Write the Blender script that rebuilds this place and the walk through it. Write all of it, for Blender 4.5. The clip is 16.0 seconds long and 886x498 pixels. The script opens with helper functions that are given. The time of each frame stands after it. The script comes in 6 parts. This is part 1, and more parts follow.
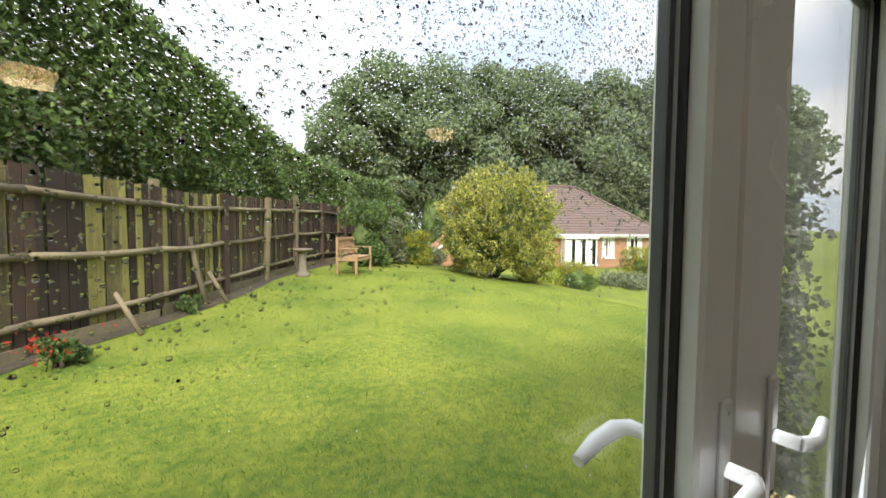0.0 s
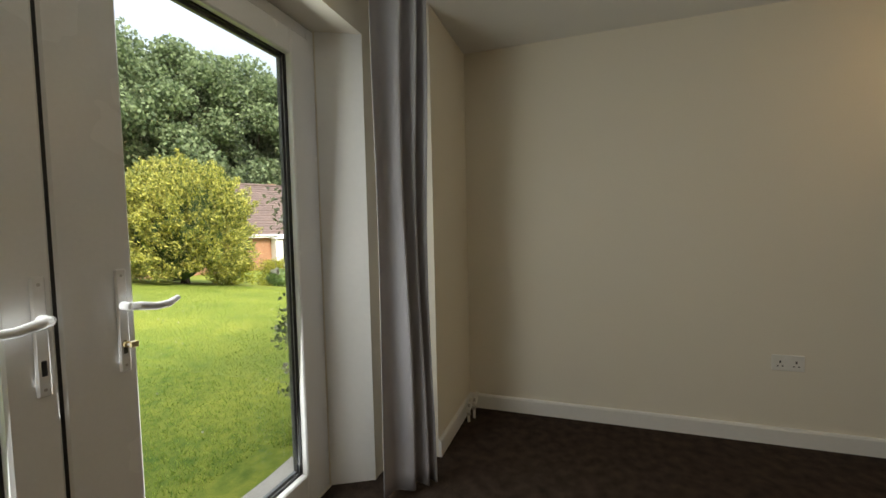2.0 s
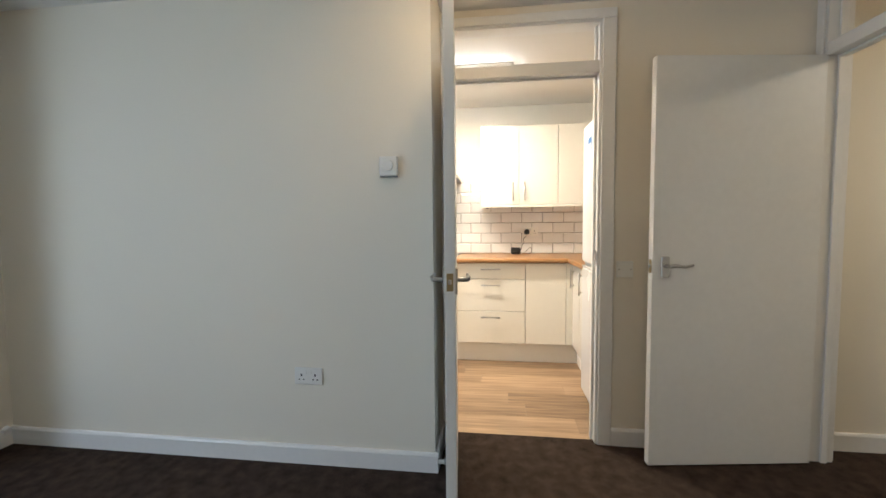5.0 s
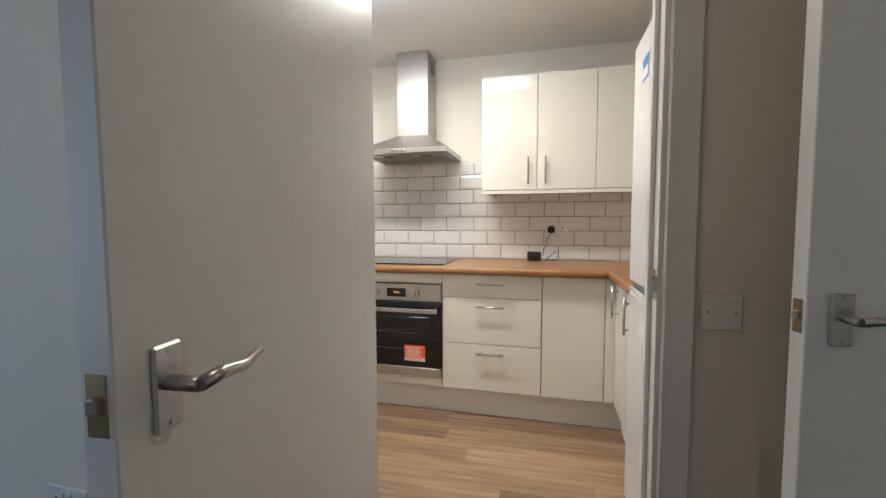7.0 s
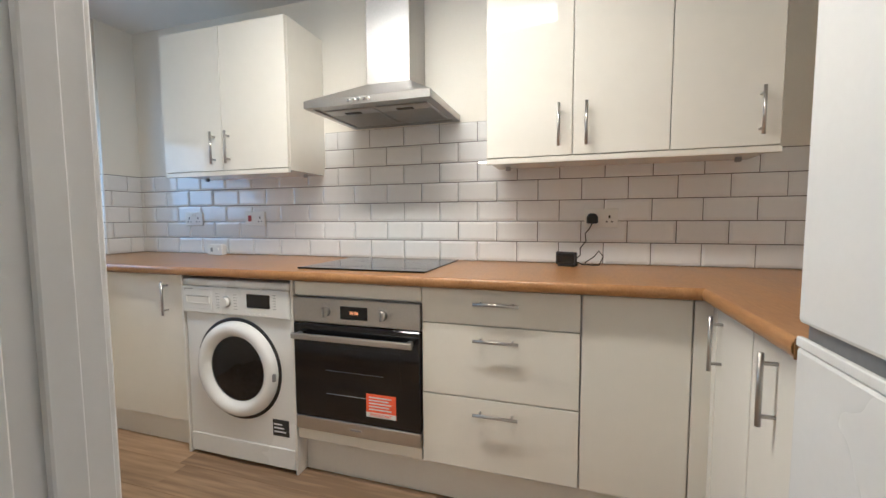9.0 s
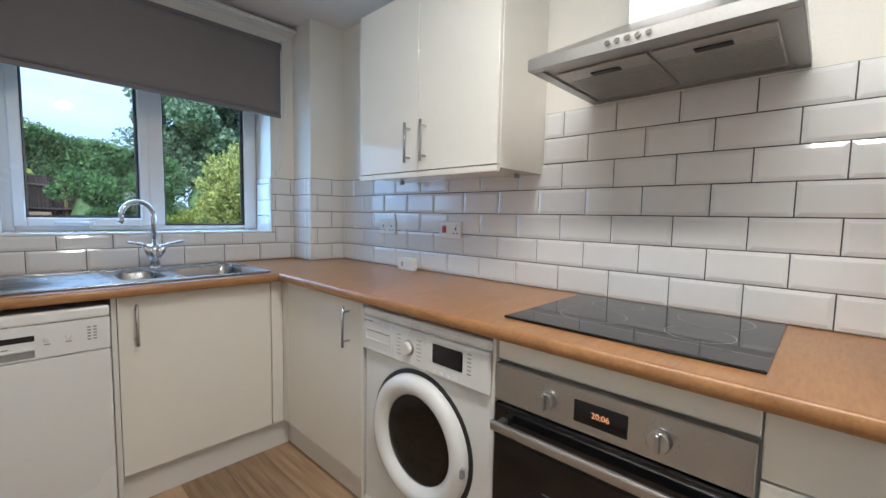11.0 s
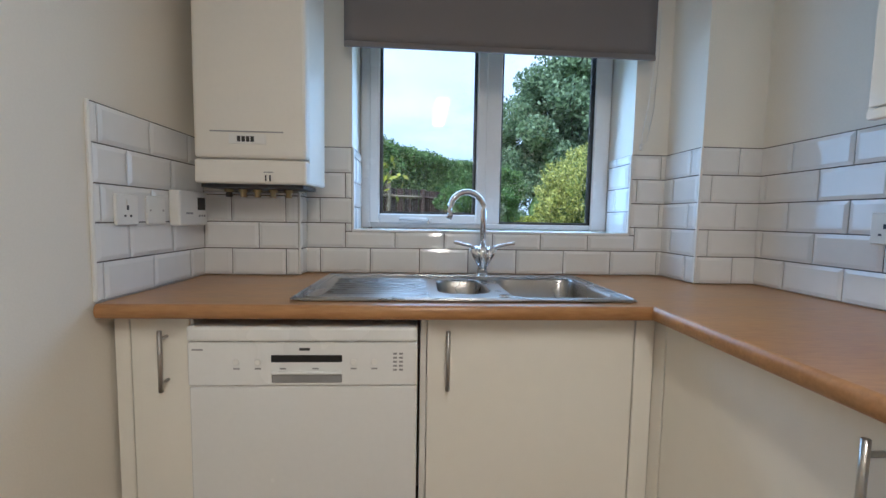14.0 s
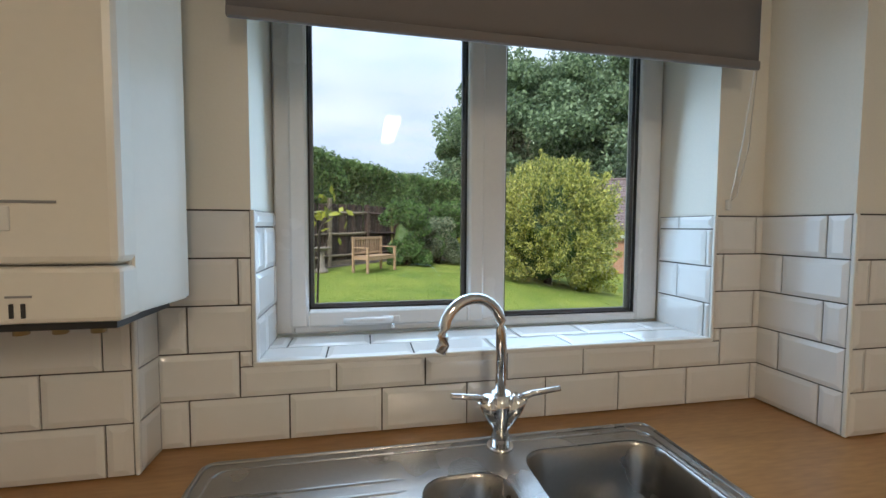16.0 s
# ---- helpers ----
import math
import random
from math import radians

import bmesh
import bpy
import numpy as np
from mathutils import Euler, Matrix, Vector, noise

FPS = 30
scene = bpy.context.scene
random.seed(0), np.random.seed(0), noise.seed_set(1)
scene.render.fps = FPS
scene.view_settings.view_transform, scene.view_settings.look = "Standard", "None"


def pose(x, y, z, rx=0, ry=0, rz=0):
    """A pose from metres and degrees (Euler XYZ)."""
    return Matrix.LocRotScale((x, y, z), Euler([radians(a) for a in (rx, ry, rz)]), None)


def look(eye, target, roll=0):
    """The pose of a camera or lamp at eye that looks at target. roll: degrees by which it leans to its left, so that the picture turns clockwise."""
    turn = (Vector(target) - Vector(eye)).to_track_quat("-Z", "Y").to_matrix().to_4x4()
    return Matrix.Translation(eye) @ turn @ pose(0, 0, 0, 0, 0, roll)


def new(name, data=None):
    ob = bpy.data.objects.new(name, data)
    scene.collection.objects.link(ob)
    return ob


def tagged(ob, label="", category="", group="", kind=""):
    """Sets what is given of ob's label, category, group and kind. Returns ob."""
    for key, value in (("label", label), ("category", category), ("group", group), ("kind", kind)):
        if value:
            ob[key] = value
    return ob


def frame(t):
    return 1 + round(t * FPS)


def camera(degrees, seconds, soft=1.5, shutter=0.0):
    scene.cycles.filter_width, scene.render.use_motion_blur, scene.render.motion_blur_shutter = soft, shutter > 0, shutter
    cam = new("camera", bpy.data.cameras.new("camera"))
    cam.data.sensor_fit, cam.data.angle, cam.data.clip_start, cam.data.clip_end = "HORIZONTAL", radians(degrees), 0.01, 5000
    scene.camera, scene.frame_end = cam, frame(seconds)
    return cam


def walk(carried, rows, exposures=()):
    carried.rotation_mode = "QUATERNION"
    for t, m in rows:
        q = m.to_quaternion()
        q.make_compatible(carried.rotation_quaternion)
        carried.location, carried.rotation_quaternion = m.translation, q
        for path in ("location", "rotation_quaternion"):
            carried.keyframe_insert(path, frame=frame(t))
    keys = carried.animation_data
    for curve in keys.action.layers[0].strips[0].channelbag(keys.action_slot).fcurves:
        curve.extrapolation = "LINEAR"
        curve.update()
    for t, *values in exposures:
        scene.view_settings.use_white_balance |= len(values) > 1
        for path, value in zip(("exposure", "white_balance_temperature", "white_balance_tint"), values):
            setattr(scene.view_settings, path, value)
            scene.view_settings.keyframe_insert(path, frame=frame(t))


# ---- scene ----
cam = camera(94.7, 16.0)
PATH = [
    (0, (-0.286, 0.067, 1.366), (0.822, 1.729, 1.264), 0.4),
    (0.5, (-0.245, -0.04, 1.342), (1.044, 1.487, 1.262), 0.6),
    (1, (-0.247, -0.225, 1.314), (1.28, 1.063, 1.231), -0.8),
    (1.5, (-0.268, -0.519, 1.255), (1.469, 0.47, 1.17), -1.4),
    (2, (-0.212, -0.82, 1.223), (1.678, -0.173, 1.117), -1.3),
    (2.5, (-0.017, -1.165, 1.21), (1.937, -0.752, 1.088), -1.6),
    (3, (0.064, -1.49, 1.21), (2.044, -1.242, 1.086), -1.5),
    (3.5, (0.124, -1.822, 1.208), (2.114, -1.658, 1.092), -1.3),
    (4, (0.285, -2.166, 1.206), (2.276, -2.016, 1.087), -1.1),
    (4.5, (0.398, -2.531, 1.211), (2.385, -2.334, 1.097), -0.8),
    (5, (0.518, -2.797, 1.207), (2.497, -2.539, 1.087), -0.5),
    (5.2, (0.599, -2.863, 1.198), (2.576, -2.588, 1.079), -0.3),
    (7.3, (1.85, -3.11, 1.171), (3.77, -2.569, 1.032), -0.1),
    (7.5, (1.96, -3.138, 1.156), (3.872, -2.568, 1.012), -0.1),
    (8, (2.223, -3.119, 1.109), (4.13, -2.533, 0.966), -0.4),
    (8.2, (2.301, -3.087, 1.09), (4.209, -2.506, 0.947), -0.4),
    (10.3, (2.935, -2.796, 1.221), (4.702, -1.875, 1.049), 0.4),
    (10.5, (2.978, -2.716, 1.206), (4.68, -1.678, 1.048), 0.8),
    (11, (3.121, -2.517, 1.202), (4.574, -1.152, 1.042), 1.1),
    (11.5, (3.219, -2.403, 1.163), (4.346, -0.759, 1.002), 1.5),
    (12, (3.262, -2.301, 1.109), (4.061, -0.476, 0.941), 1.4),
    (12.5, (3.274, -2.152, 1.026), (3.807, -0.232, 0.852), 1.3),
    (13, (3.297, -2.008, 1.001), (3.618, -0.041, 0.824), 1.2),
    (13.5, (3.349, -1.836, 1.07), (3.538, 0.148, 0.897), 1.2),
    (14, (3.367, -1.675, 1.145), (3.476, 0.317, 0.992), 1.0),
    (14.5, (3.309, -1.436, 1.237), (3.384, 0.557, 1.085), 1.0),
    (15, (3.281, -1.235, 1.291), (3.386, 0.759, 1.178), 0.8),
    (15.5, (3.347, -1.072, 1.349), (3.508, 0.918, 1.232), 0.8),
    (16, (3.325, -0.93, 1.384), (3.702, 1.032, 1.278), 0.3),
]
EXPOSURES = ((0.0, 0.2, 7000, 10), (1.0, 0.25, 6600, 10), (1.5, 0.2, 6900, 10), (2.0, 0.45, 7300, 10), (2.5, 0.8, 7700, 10), (3.0, 1.15, 7500, 10), (3.5, 1.4, 6600, 10), (4.0, 1.5, 5900, 10), (5.2, 1.25, 5400, 10), (7.3, 0.45, 4900, 10), (8.2, 0.5, 4900, 10), (10.5, 0.3, 4700, 10), (12.5, 0.25, 4700, 10), (14.5, 0.08, 5000, 10), (16.0, -0.18, 5800, 10))
walk(cam, [(t, look(eye, target, roll)) for t, eye, target, roll in PATH], EXPOSURES)

# ---- world, sun, lamps ----
world = bpy.data.worlds.new("overcast_sky")
scene.world = world
world.use_nodes = True
wn, wl = world.node_tree.nodes, world.node_tree.links
wn.clear()
w_out = wn.new("ShaderNodeOutputWorld")
w_bg = wn.new("ShaderNodeBackground")
w_bg.inputs["Strength"].default_value = 0.12
w_sky = wn.new("ShaderNodeTexSky")
w_sky.sky_type = "NISHITA"
w_sky.sun_disc = False
w_sky.sun_elevation = radians(42)
w_sky.sun_rotation = radians(200)
w_tc = wn.new("ShaderNodeTexCoord")
w_map = wn.new("ShaderNodeMapping")
w_map.inputs["Scale"].default_value = (1.0, 1.0, 2.6)
w_noise = wn.new("ShaderNodeTexNoise")
w_noise.inputs["Scale"].default_value = 2.2
w_noise.inputs["Detail"].default_value = 6
w_ramp = wn.new("ShaderNodeValToRGB")
w_ramp.color_ramp.elements[0].position, w_ramp.color_ramp.elements[0].color = 0.36, (4.5, 5.6, 7.0, 1)
w_ramp.color_ramp.elements[1].position, w_ramp.color_ramp.elements[1].color = 0.66, (8.6, 8.9, 9.2, 1)
w_mix = wn.new("ShaderNodeMixRGB")
w_mix.inputs["Fac"].default_value = 0.9
wl.new(w_tc.outputs["Generated"], w_map.inputs["Vector"])
wl.new(w_map.outputs["Vector"], w_noise.inputs["Vector"])
wl.new(w_noise.outputs["Fac"], w_ramp.inputs["Fac"])
wl.new(w_sky.outputs["Color"], w_mix.inputs["Color1"])
wl.new(w_ramp.outputs["Color"], w_mix.inputs["Color2"])
# an overcast sky brightens towards the zenith
w_sep = wn.new("ShaderNodeSeparateXYZ")
w_up = wn.new("ShaderNodeMapRange")
w_up.inputs["From Min"].default_value, w_up.inputs["From Max"].default_value = 0.30, 1.0
w_up.inputs["To Min"].default_value, w_up.inputs["To Max"].default_value = 1.22, 3.4
w_gain = wn.new("ShaderNodeVectorMath")
w_gain.operation = "SCALE"
wl.new(w_tc.outputs["Generated"], w_sep.inputs["Vector"])
wl.new(w_sep.outputs["Z"], w_up.inputs["Value"])
wl.new(w_mix.outputs["Color"], w_gain.inputs[0])
wl.new(w_up.outputs["Result"], w_gain.inputs["Scale"])
wl.new(w_gain.outputs["Vector"], w_bg.inputs["Color"])
wl.new(w_bg.outputs["Background"], w_out.inputs["Surface"])

sun_data = bpy.data.lights.new("sun", "SUN")
sun_data.energy, sun_data.angle, sun_data.color = 5.0, radians(20), (1.0, 0.96, 0.9)
sun = new("sun", sun_data)
sun.matrix_world = look((-8, -12, 17.5), (2, 6, 0))


def area_lamp(name, m, sx, sy, watts, colour):
    d = bpy.data.lights.new(name, "AREA")
    d.shape, d.size, d.size_y, d.energy, d.color = "RECTANGLE", sx, sy, watts, colour
    o = new(name, d)
    o.matrix_world = m
    return o


# daylight through the two glazed openings
area_lamp("door_daylight", look((0.43, 0.295, 1.12), (0.43, -3.0, 0.9)), 1.75, 1.85, 17.0, (0.86, 0.94, 1.0))
area_lamp("window_daylight", look((3.66, 0.17, 1.44), (3.66, -3.0, 1.1)), 1.05, 0.62, 4.4, (0.58, 0.81, 1.0))
# strip light in the kitchen, ceiling lamps in the room and the hall
area_lamp("kitchen_tube_light", pose(3.56, -2.3, 2.262), 0.12, 1.2, 20.5, (1.0, 0.77, 0.49))
area_lamp("hall_lamp_light", pose(2.0, -5.4, 2.25), 0.3, 0.3, 3.2, (1.0, 0.88, 0.66))
for lx, ly, watts in ((-1.0, -2.9, 1.7), (1.96, -2.75, 0.2)):
    area_lamp("room_lamp_light", pose(lx, ly, 2.235), 0.22, 0.22, watts, (1.0, 0.72, 0.45))


# ---- materials ----
def material(name, colour, rough=0.5, metal=0.0, var=0.06, scale=6.0, fine=60.0, bump=0.0, dark=None, stretch=(1, 1, 1), spec=0.5, coat=0.0, island=0.0, obj=0.0):
    """Base colour varied at two scales, with bump and roughness following the grain."""
    m = bpy.data.materials.new(name)
    m.use_nodes = True
    n, l = m.node_tree.nodes, m.node_tree.links
    b = n["Principled BSDF"]
    b.inputs["Roughness"].default_value, b.inputs["Metallic"].default_value = rough, metal
    b.inputs["Specular IOR Level"].default_value = spec
    b.inputs["Coat Weight"].default_value = coat
    b.inputs["Coat Roughness"].default_value = 0.06
    tc, mp = n.new("ShaderNodeTexCoord"), n.new("ShaderNodeMapping")
    mp.inputs["Scale"].default_value = stretch
    l.new(tc.outputs["Object"], mp.inputs["Vector"])
    big, small = n.new("ShaderNodeTexNoise"), n.new("ShaderNodeTexNoise")
    big.inputs["Scale"].default_value, big.inputs["Detail"].default_value = scale, 3
    small.inputs["Scale"].default_value, small.inputs["Detail"].default_value = fine, 4
    l.new(mp.outputs["Vector"], big.inputs["Vector"]), l.new(mp.outputs["Vector"], small.inputs["Vector"])
    add = n.new("ShaderNodeMath")
    add.operation = "MULTIPLY_ADD"
    l.new(small.outputs["Fac"], add.inputs[0])
    add.inputs[1].default_value = 0.5
    half = n.new("ShaderNodeMath")
    half.operation = "MULTIPLY"
    half.inputs[1].default_value = 0.5
    l.new(big.outputs["Fac"], half.inputs[0]), l.new(half.outputs[0], add.inputs[2])
    value = add.outputs[0]
    for amount, kind, out in ((island, "ShaderNodeNewGeometry", "Random Per Island"), (obj, "ShaderNodeObjectInfo", "Random")):
        if amount:
            g, k = n.new(kind), n.new("ShaderNodeMath")
            k.operation = "MULTIPLY_ADD"
            k.inputs[1].default_value = amount
            s = n.new("ShaderNodeMath")
            s.operation = "SUBTRACT"
            s.inputs[1].default_value = 0.5
            l.new(g.outputs[out], s.inputs[0]), l.new(s.outputs[0], k.inputs[0]), l.new(value, k.inputs[2])
            value = k.outputs[0]
    r = n.new("ShaderNodeValToRGB")
    lo = dark or tuple(c * (1 - var) for c in colour)
    hi = tuple(min(1, c * (1 + var * 0.6)) for c in colour)
    r.color_ramp.elements[0].position, r.color_ramp.elements[0].color = 0.32, (*lo, 1)
    r.color_ramp.elements[1].position, r.color_ramp.elements[1].color = 0.68, (*hi, 1)
    l.new(value, r.inputs["Fac"]), l.new(r.outputs["Color"], b.inputs["Base Color"])
    rr = n.new("ShaderNodeMapRange")
    rr.inputs["To Min"].default_value, rr.inputs["To Max"].default_value = max(0, rough - 0.05), min(1, rough + 0.07)
    l.new(big.outputs["Fac"], rr.inputs["Value"]), l.new(rr.outputs["Result"], b.inputs["Roughness"])
    if bump:
        bp = n.new("ShaderNodeBump")
        bp.inputs["Strength"].default_value, bp.inputs["Distance"].default_value = bump, 0.004
        l.new(small.outputs["Fac"], bp.inputs["Height"]), l.new(bp.outputs["Normal"], b.inputs["Normal"])
    return m


def glow(name, colour, strength):
    m = bpy.data.materials.new(name)
    m.use_nodes = True
    b = m.node_tree.nodes["Principled BSDF"]
    b.inputs["Base Color"].default_value = (*colour, 1)
    b.inputs["Emission Color"].default_value = (*colour, 1)
    b.inputs["Emission Strength"].default_value = strength
    return m


def glass(name, tint=(1, 1, 1), rough=0.0, sheen=0.013):
    """Thin clear glazing: see-through, with a mirror's sheen at the angle that glass has."""
    m = bpy.data.materials.new(name)
    m.use_nodes = True
    n, l = m.node_tree.nodes, m.node_tree.links
    n.clear()
    out, mix, tr, gl, lw, pw, ad = (n.new("ShaderNode" + k) for k in ("OutputMaterial", "MixShader", "BsdfTransparent", "BsdfGlossy", "LayerWeight", "Math", "Math"))
    lw.inputs["Blend"].default_value = 0.5
    pw.operation, ad.operation = "POWER", "MULTIPLY_ADD"
    pw.inputs[1].default_value = 5.0
    ad.inputs[1].default_value, ad.inputs[2].default_value = 0.5, sheen
    tr.inputs["Color"].default_value = (*tint, 1)
    gl.inputs["Roughness"].default_value = rough
    l.new(lw.outputs["Facing"], pw.inputs[0]), l.new(pw.outputs[0], ad.inputs[0]), l.new(ad.outputs[0], mix.inputs["Fac"]), l.new(tr.outputs["BSDF"], mix.inputs[1]), l.new(gl.outputs["BSDF"], mix.inputs[2])
    l.new(mix.outputs["Shader"], out.inputs["Surface"])
    return m


def water_glass(name):
    m = bpy.data.materials.new(name)
    m.use_nodes = True
    b = m.node_tree.nodes["Principled BSDF"]
    b.inputs["Base Color"].default_value = (1, 1, 1, 1)
    b.inputs["Transmission Weight"].default_value = 1.0
    b.inputs["Roughness"].default_value = 0.02
    b.inputs["IOR"].default_value = 1.33
    return m


M_WALL = material("cream_wall_paint", (0.80, 0.75, 0.645), 0.75, var=0.03, scale=1.5, fine=180, bump=0.12)
M_KWALL = material("kitchen_wall_paint", (0.82, 0.79, 0.71), 0.6, var=0.03, scale=1.5, fine=180, bump=0.1)
M_CEIL = material("white_ceiling_paint", (0.80, 0.78, 0.74), 0.85, var=0.03, scale=2, fine=120, bump=0.2)
M_GLOSS = material("white_gloss_woodwork", (0.80, 0.79, 0.77), 0.3, var=0.03, scale=3, fine=40, bump=0.04)
M_DOOR = material("white_door_paint", (0.78, 0.775, 0.75), 0.38, var=0.035, scale=1.2, fine=30, bump=0.05)
M_UPVC = material("white_upvc", (0.80, 0.80, 0.80), 0.25, var=0.03, scale=4, fine=90)
M_GASKET = material("black_rubber_gasket", (0.015, 0.015, 0.016), 0.6, var=0.2)
M_SPACER = material("grey_glazing_spacer", (0.16, 0.17, 0.18), 0.45, metal=0.3, var=0.25, fine=300)
M_CARPET = material("dark_brown_carpet", (0.068, 0.047, 0.035), 0.95, var=0.3, scale=16, fine=210, bump=1.0, dark=(0.014, 0.011, 0.010), spec=0.1)
M_CAB = material("ivory_gloss_cabinet", (0.84, 0.81, 0.725), 0.06, var=0.02, scale=2, fine=20, spec=0.4)
M_CARC = material("white_melamine", (0.80, 0.78, 0.73), 0.35, var=0.02, scale=3)
M_TILE = material("white_glazed_tile", (0.80, 0.795, 0.78), 0.10, var=0.03, scale=4, fine=25, obj=0.25, coat=0.4)
M_GROUT = material("dark_grey_grout", (0.075, 0.068, 0.062), 0.9, var=0.25, scale=9, fine=160, bump=0.3)
M_WORK = material("oak_block_laminate_worktop", (0.40, 0.215, 0.078), 0.3, var=0.18, scale=3.0, fine=22, stretch=(1, 6, 6), dark=(0.29, 0.138, 0.046))
M_STEEL = material("brushed_stainless_steel", (0.50, 0.49, 0.47), 0.36, metal=1.0, var=0.08, scale=3, fine=160, stretch=(1, 14, 1))
M_SINK = material("polished_sink_steel", (0.37, 0.36, 0.345), 0.27, metal=1.0, var=0.06, scale=5, fine=120)
M_CHROME = material("chrome", (0.80, 0.80, 0.80), 0.06, metal=1.0, var=0.02)
M_HANDLE = material("satin_nickel", (0.50, 0.485, 0.46), 0.3, metal=1.0, var=0.06)
M_BLACK = material("black_oven_glass", (0.008, 0.008, 0.009), 0.07, var=0.2)
M_HOB = material("black_ceramic_hob", (0.010, 0.010, 0.011), 0.07, var=0.2)
M_WHITE = material("white_appliance_enamel", (0.80, 0.80, 0.78), 0.25, var=0.02, scale=3)
M_BOILER = material("cream_white_enamel", (0.80, 0.765, 0.69), 0.3, var=0.02, scale=3)
M_PLASTIC = material("white_plastic", (0.79, 0.78, 0.74), 0.35, var=0.03, scale=8)
M_DRUM = material("dark_grey_drum", (0.20, 0.20, 0.20), 0.35, metal=0.7, var=0.3, scale=14)
M_GREYP = material("grey_plastic", (0.28, 0.28, 0.28), 0.45, var=0.1)
M_BLKP = material("black_plastic", (0.016, 0.016, 0.017), 0.4, var=0.2)
M_RED = material("red_neon_switch", (0.45, 0.03, 0.02), 0.3, var=0.1)
M_BLIND = material("taupe_roller_blind_cloth", (0.200, 0.185, 0.185), 0.85, var=0.06, scale=3, fine=500, bump=0.4)
M_CURT = material("silver_grey_curtain_cloth", (0.36, 0.35, 0.375), 0.6, var=0.12, scale=5, fine=350, bump=0.3)
M_PLANK = material("oak_effect_plank", (0.47, 0.325, 0.195), 0.42, var=0.25, scale=1.6, fine=6, stretch=(7, 0.45, 1), dark=(0.21, 0.135, 0.075), obj=0.3, bump=0.08)
M_BRASS = material("aged_brass", (0.45, 0.36, 0.2), 0.35, metal=1.0, var=0.15)
M_ORANGE = material("orange_paper_label", (0.85, 0.12, 0.035), 0.5, var=0.05)
M_INK = material("black_ink", (0.03, 0.03, 0.03), 0.6, var=0.1)
M_PAPER = material("white_paper", (0.8, 0.8, 0.78), 0.6, var=0.03)
M_BLUE = material("blue_print", (0.05, 0.2, 0.5), 0.5, var=0.05)
M_DIGIT = glow("orange_digits", (1.0, 0.42, 0.16), 0.35)
M_LAMP = glow("lamp_diffuser", (1.0, 0.9, 0.75), 9.0)
M_RLAMP = glow("room_lamp_diffuser", (1.0, 0.66, 0.32), 7.0)
M_GLASS = glass("clear_window_glass")
M_OVENGL = glass("smoked_door_glass", (0.05, 0.05, 0.055), 0.02, 0.03)
M_PORTGL = glass("clear_porthole_glass", (0.30, 0.30, 0.30), 0.03, 0.05)
M_DROP = water_glass("rain_water")
M_BRICK = material("buff_orange_brick", (0.36, 0.19, 0.11), 0.85, var=0.25, scale=2, fine=40, bump=0.4)
M_ROOF = material("brown_concrete_roof_tile", (0.135, 0.095, 0.085), 0.8, var=0.2, scale=1.5, fine=14, bump=0.5, island=0.3)
M_FENCE = material("dark_brown_fence_board", (0.062, 0.036, 0.024), 0.85, var=0.35, scale=1.2, fine=22, stretch=(6, 6, 0.7), dark=(0.028, 0.017, 0.012), bump=0.5, obj=0.55)
M_MOSS = material("mossy_weathered_timber", (0.26, 0.23, 0.065), 0.9, var=0.3, scale=2.5, fine=22, stretch=(5, 5, 0.6), bump=0.5, dark=(0.055, 0.04, 0.024), obj=0.3)
M_RAIL = material("grey_brown_weathered_rail", (0.19, 0.155, 0.095), 0.9, var=0.3, scale=4, fine=40, bump=0.5, dark=(0.085, 0.068, 0.042), obj=0.3)
M_BENCH = material("weathered_teak", (0.34, 0.215, 0.115), 0.75, var=0.25, scale=3, fine=40, bump=0.3, obj=0.2)
M_STUMP = material("weathered_grey_timber", (0.19, 0.16, 0.12), 0.9, var=0.3, scale=6, fine=50, bump=0.5)
M_STONE = material("grey_paving_slab", (0.36, 0.34, 0.31), 0.6, var=0.2, scale=5, fine=70, bump=0.4)
M_SOIL = material("wet_soil", (0.055, 0.040, 0.028), 0.95, var=0.4, scale=7, fine=60, bump=1.0)
M_BARK = material("brown_bark", (0.075, 0.055, 0.04), 0.95, var=0.35, scale=4, fine=40, bump=0.8)


def leafy(name, colour, dark, rough=0.55):
    m = material(name, colour, rough, var=0.2, scale=1.2, fine=6, dark=dark, island=0.7, spec=0.3)
    n, l = m.node_tree.nodes, m.node_tree.links
    b, out = n["Principled BSDF"], n["Material Output"]
    tr, mix = n.new("ShaderNodeBsdfTranslucent"), n.new("ShaderNodeMixShader")
    mix.inputs["Fac"].default_value = 0.42
    l.new(b.inputs["Base Color"].links[0].from_socket, tr.inputs["Color"])
    l.new(b.outputs["BSDF"], mix.inputs[1]), l.new(tr.outputs["BSDF"], mix.inputs[2]), l.new(mix.outputs["Shader"], out.inputs["Surface"])
    return m


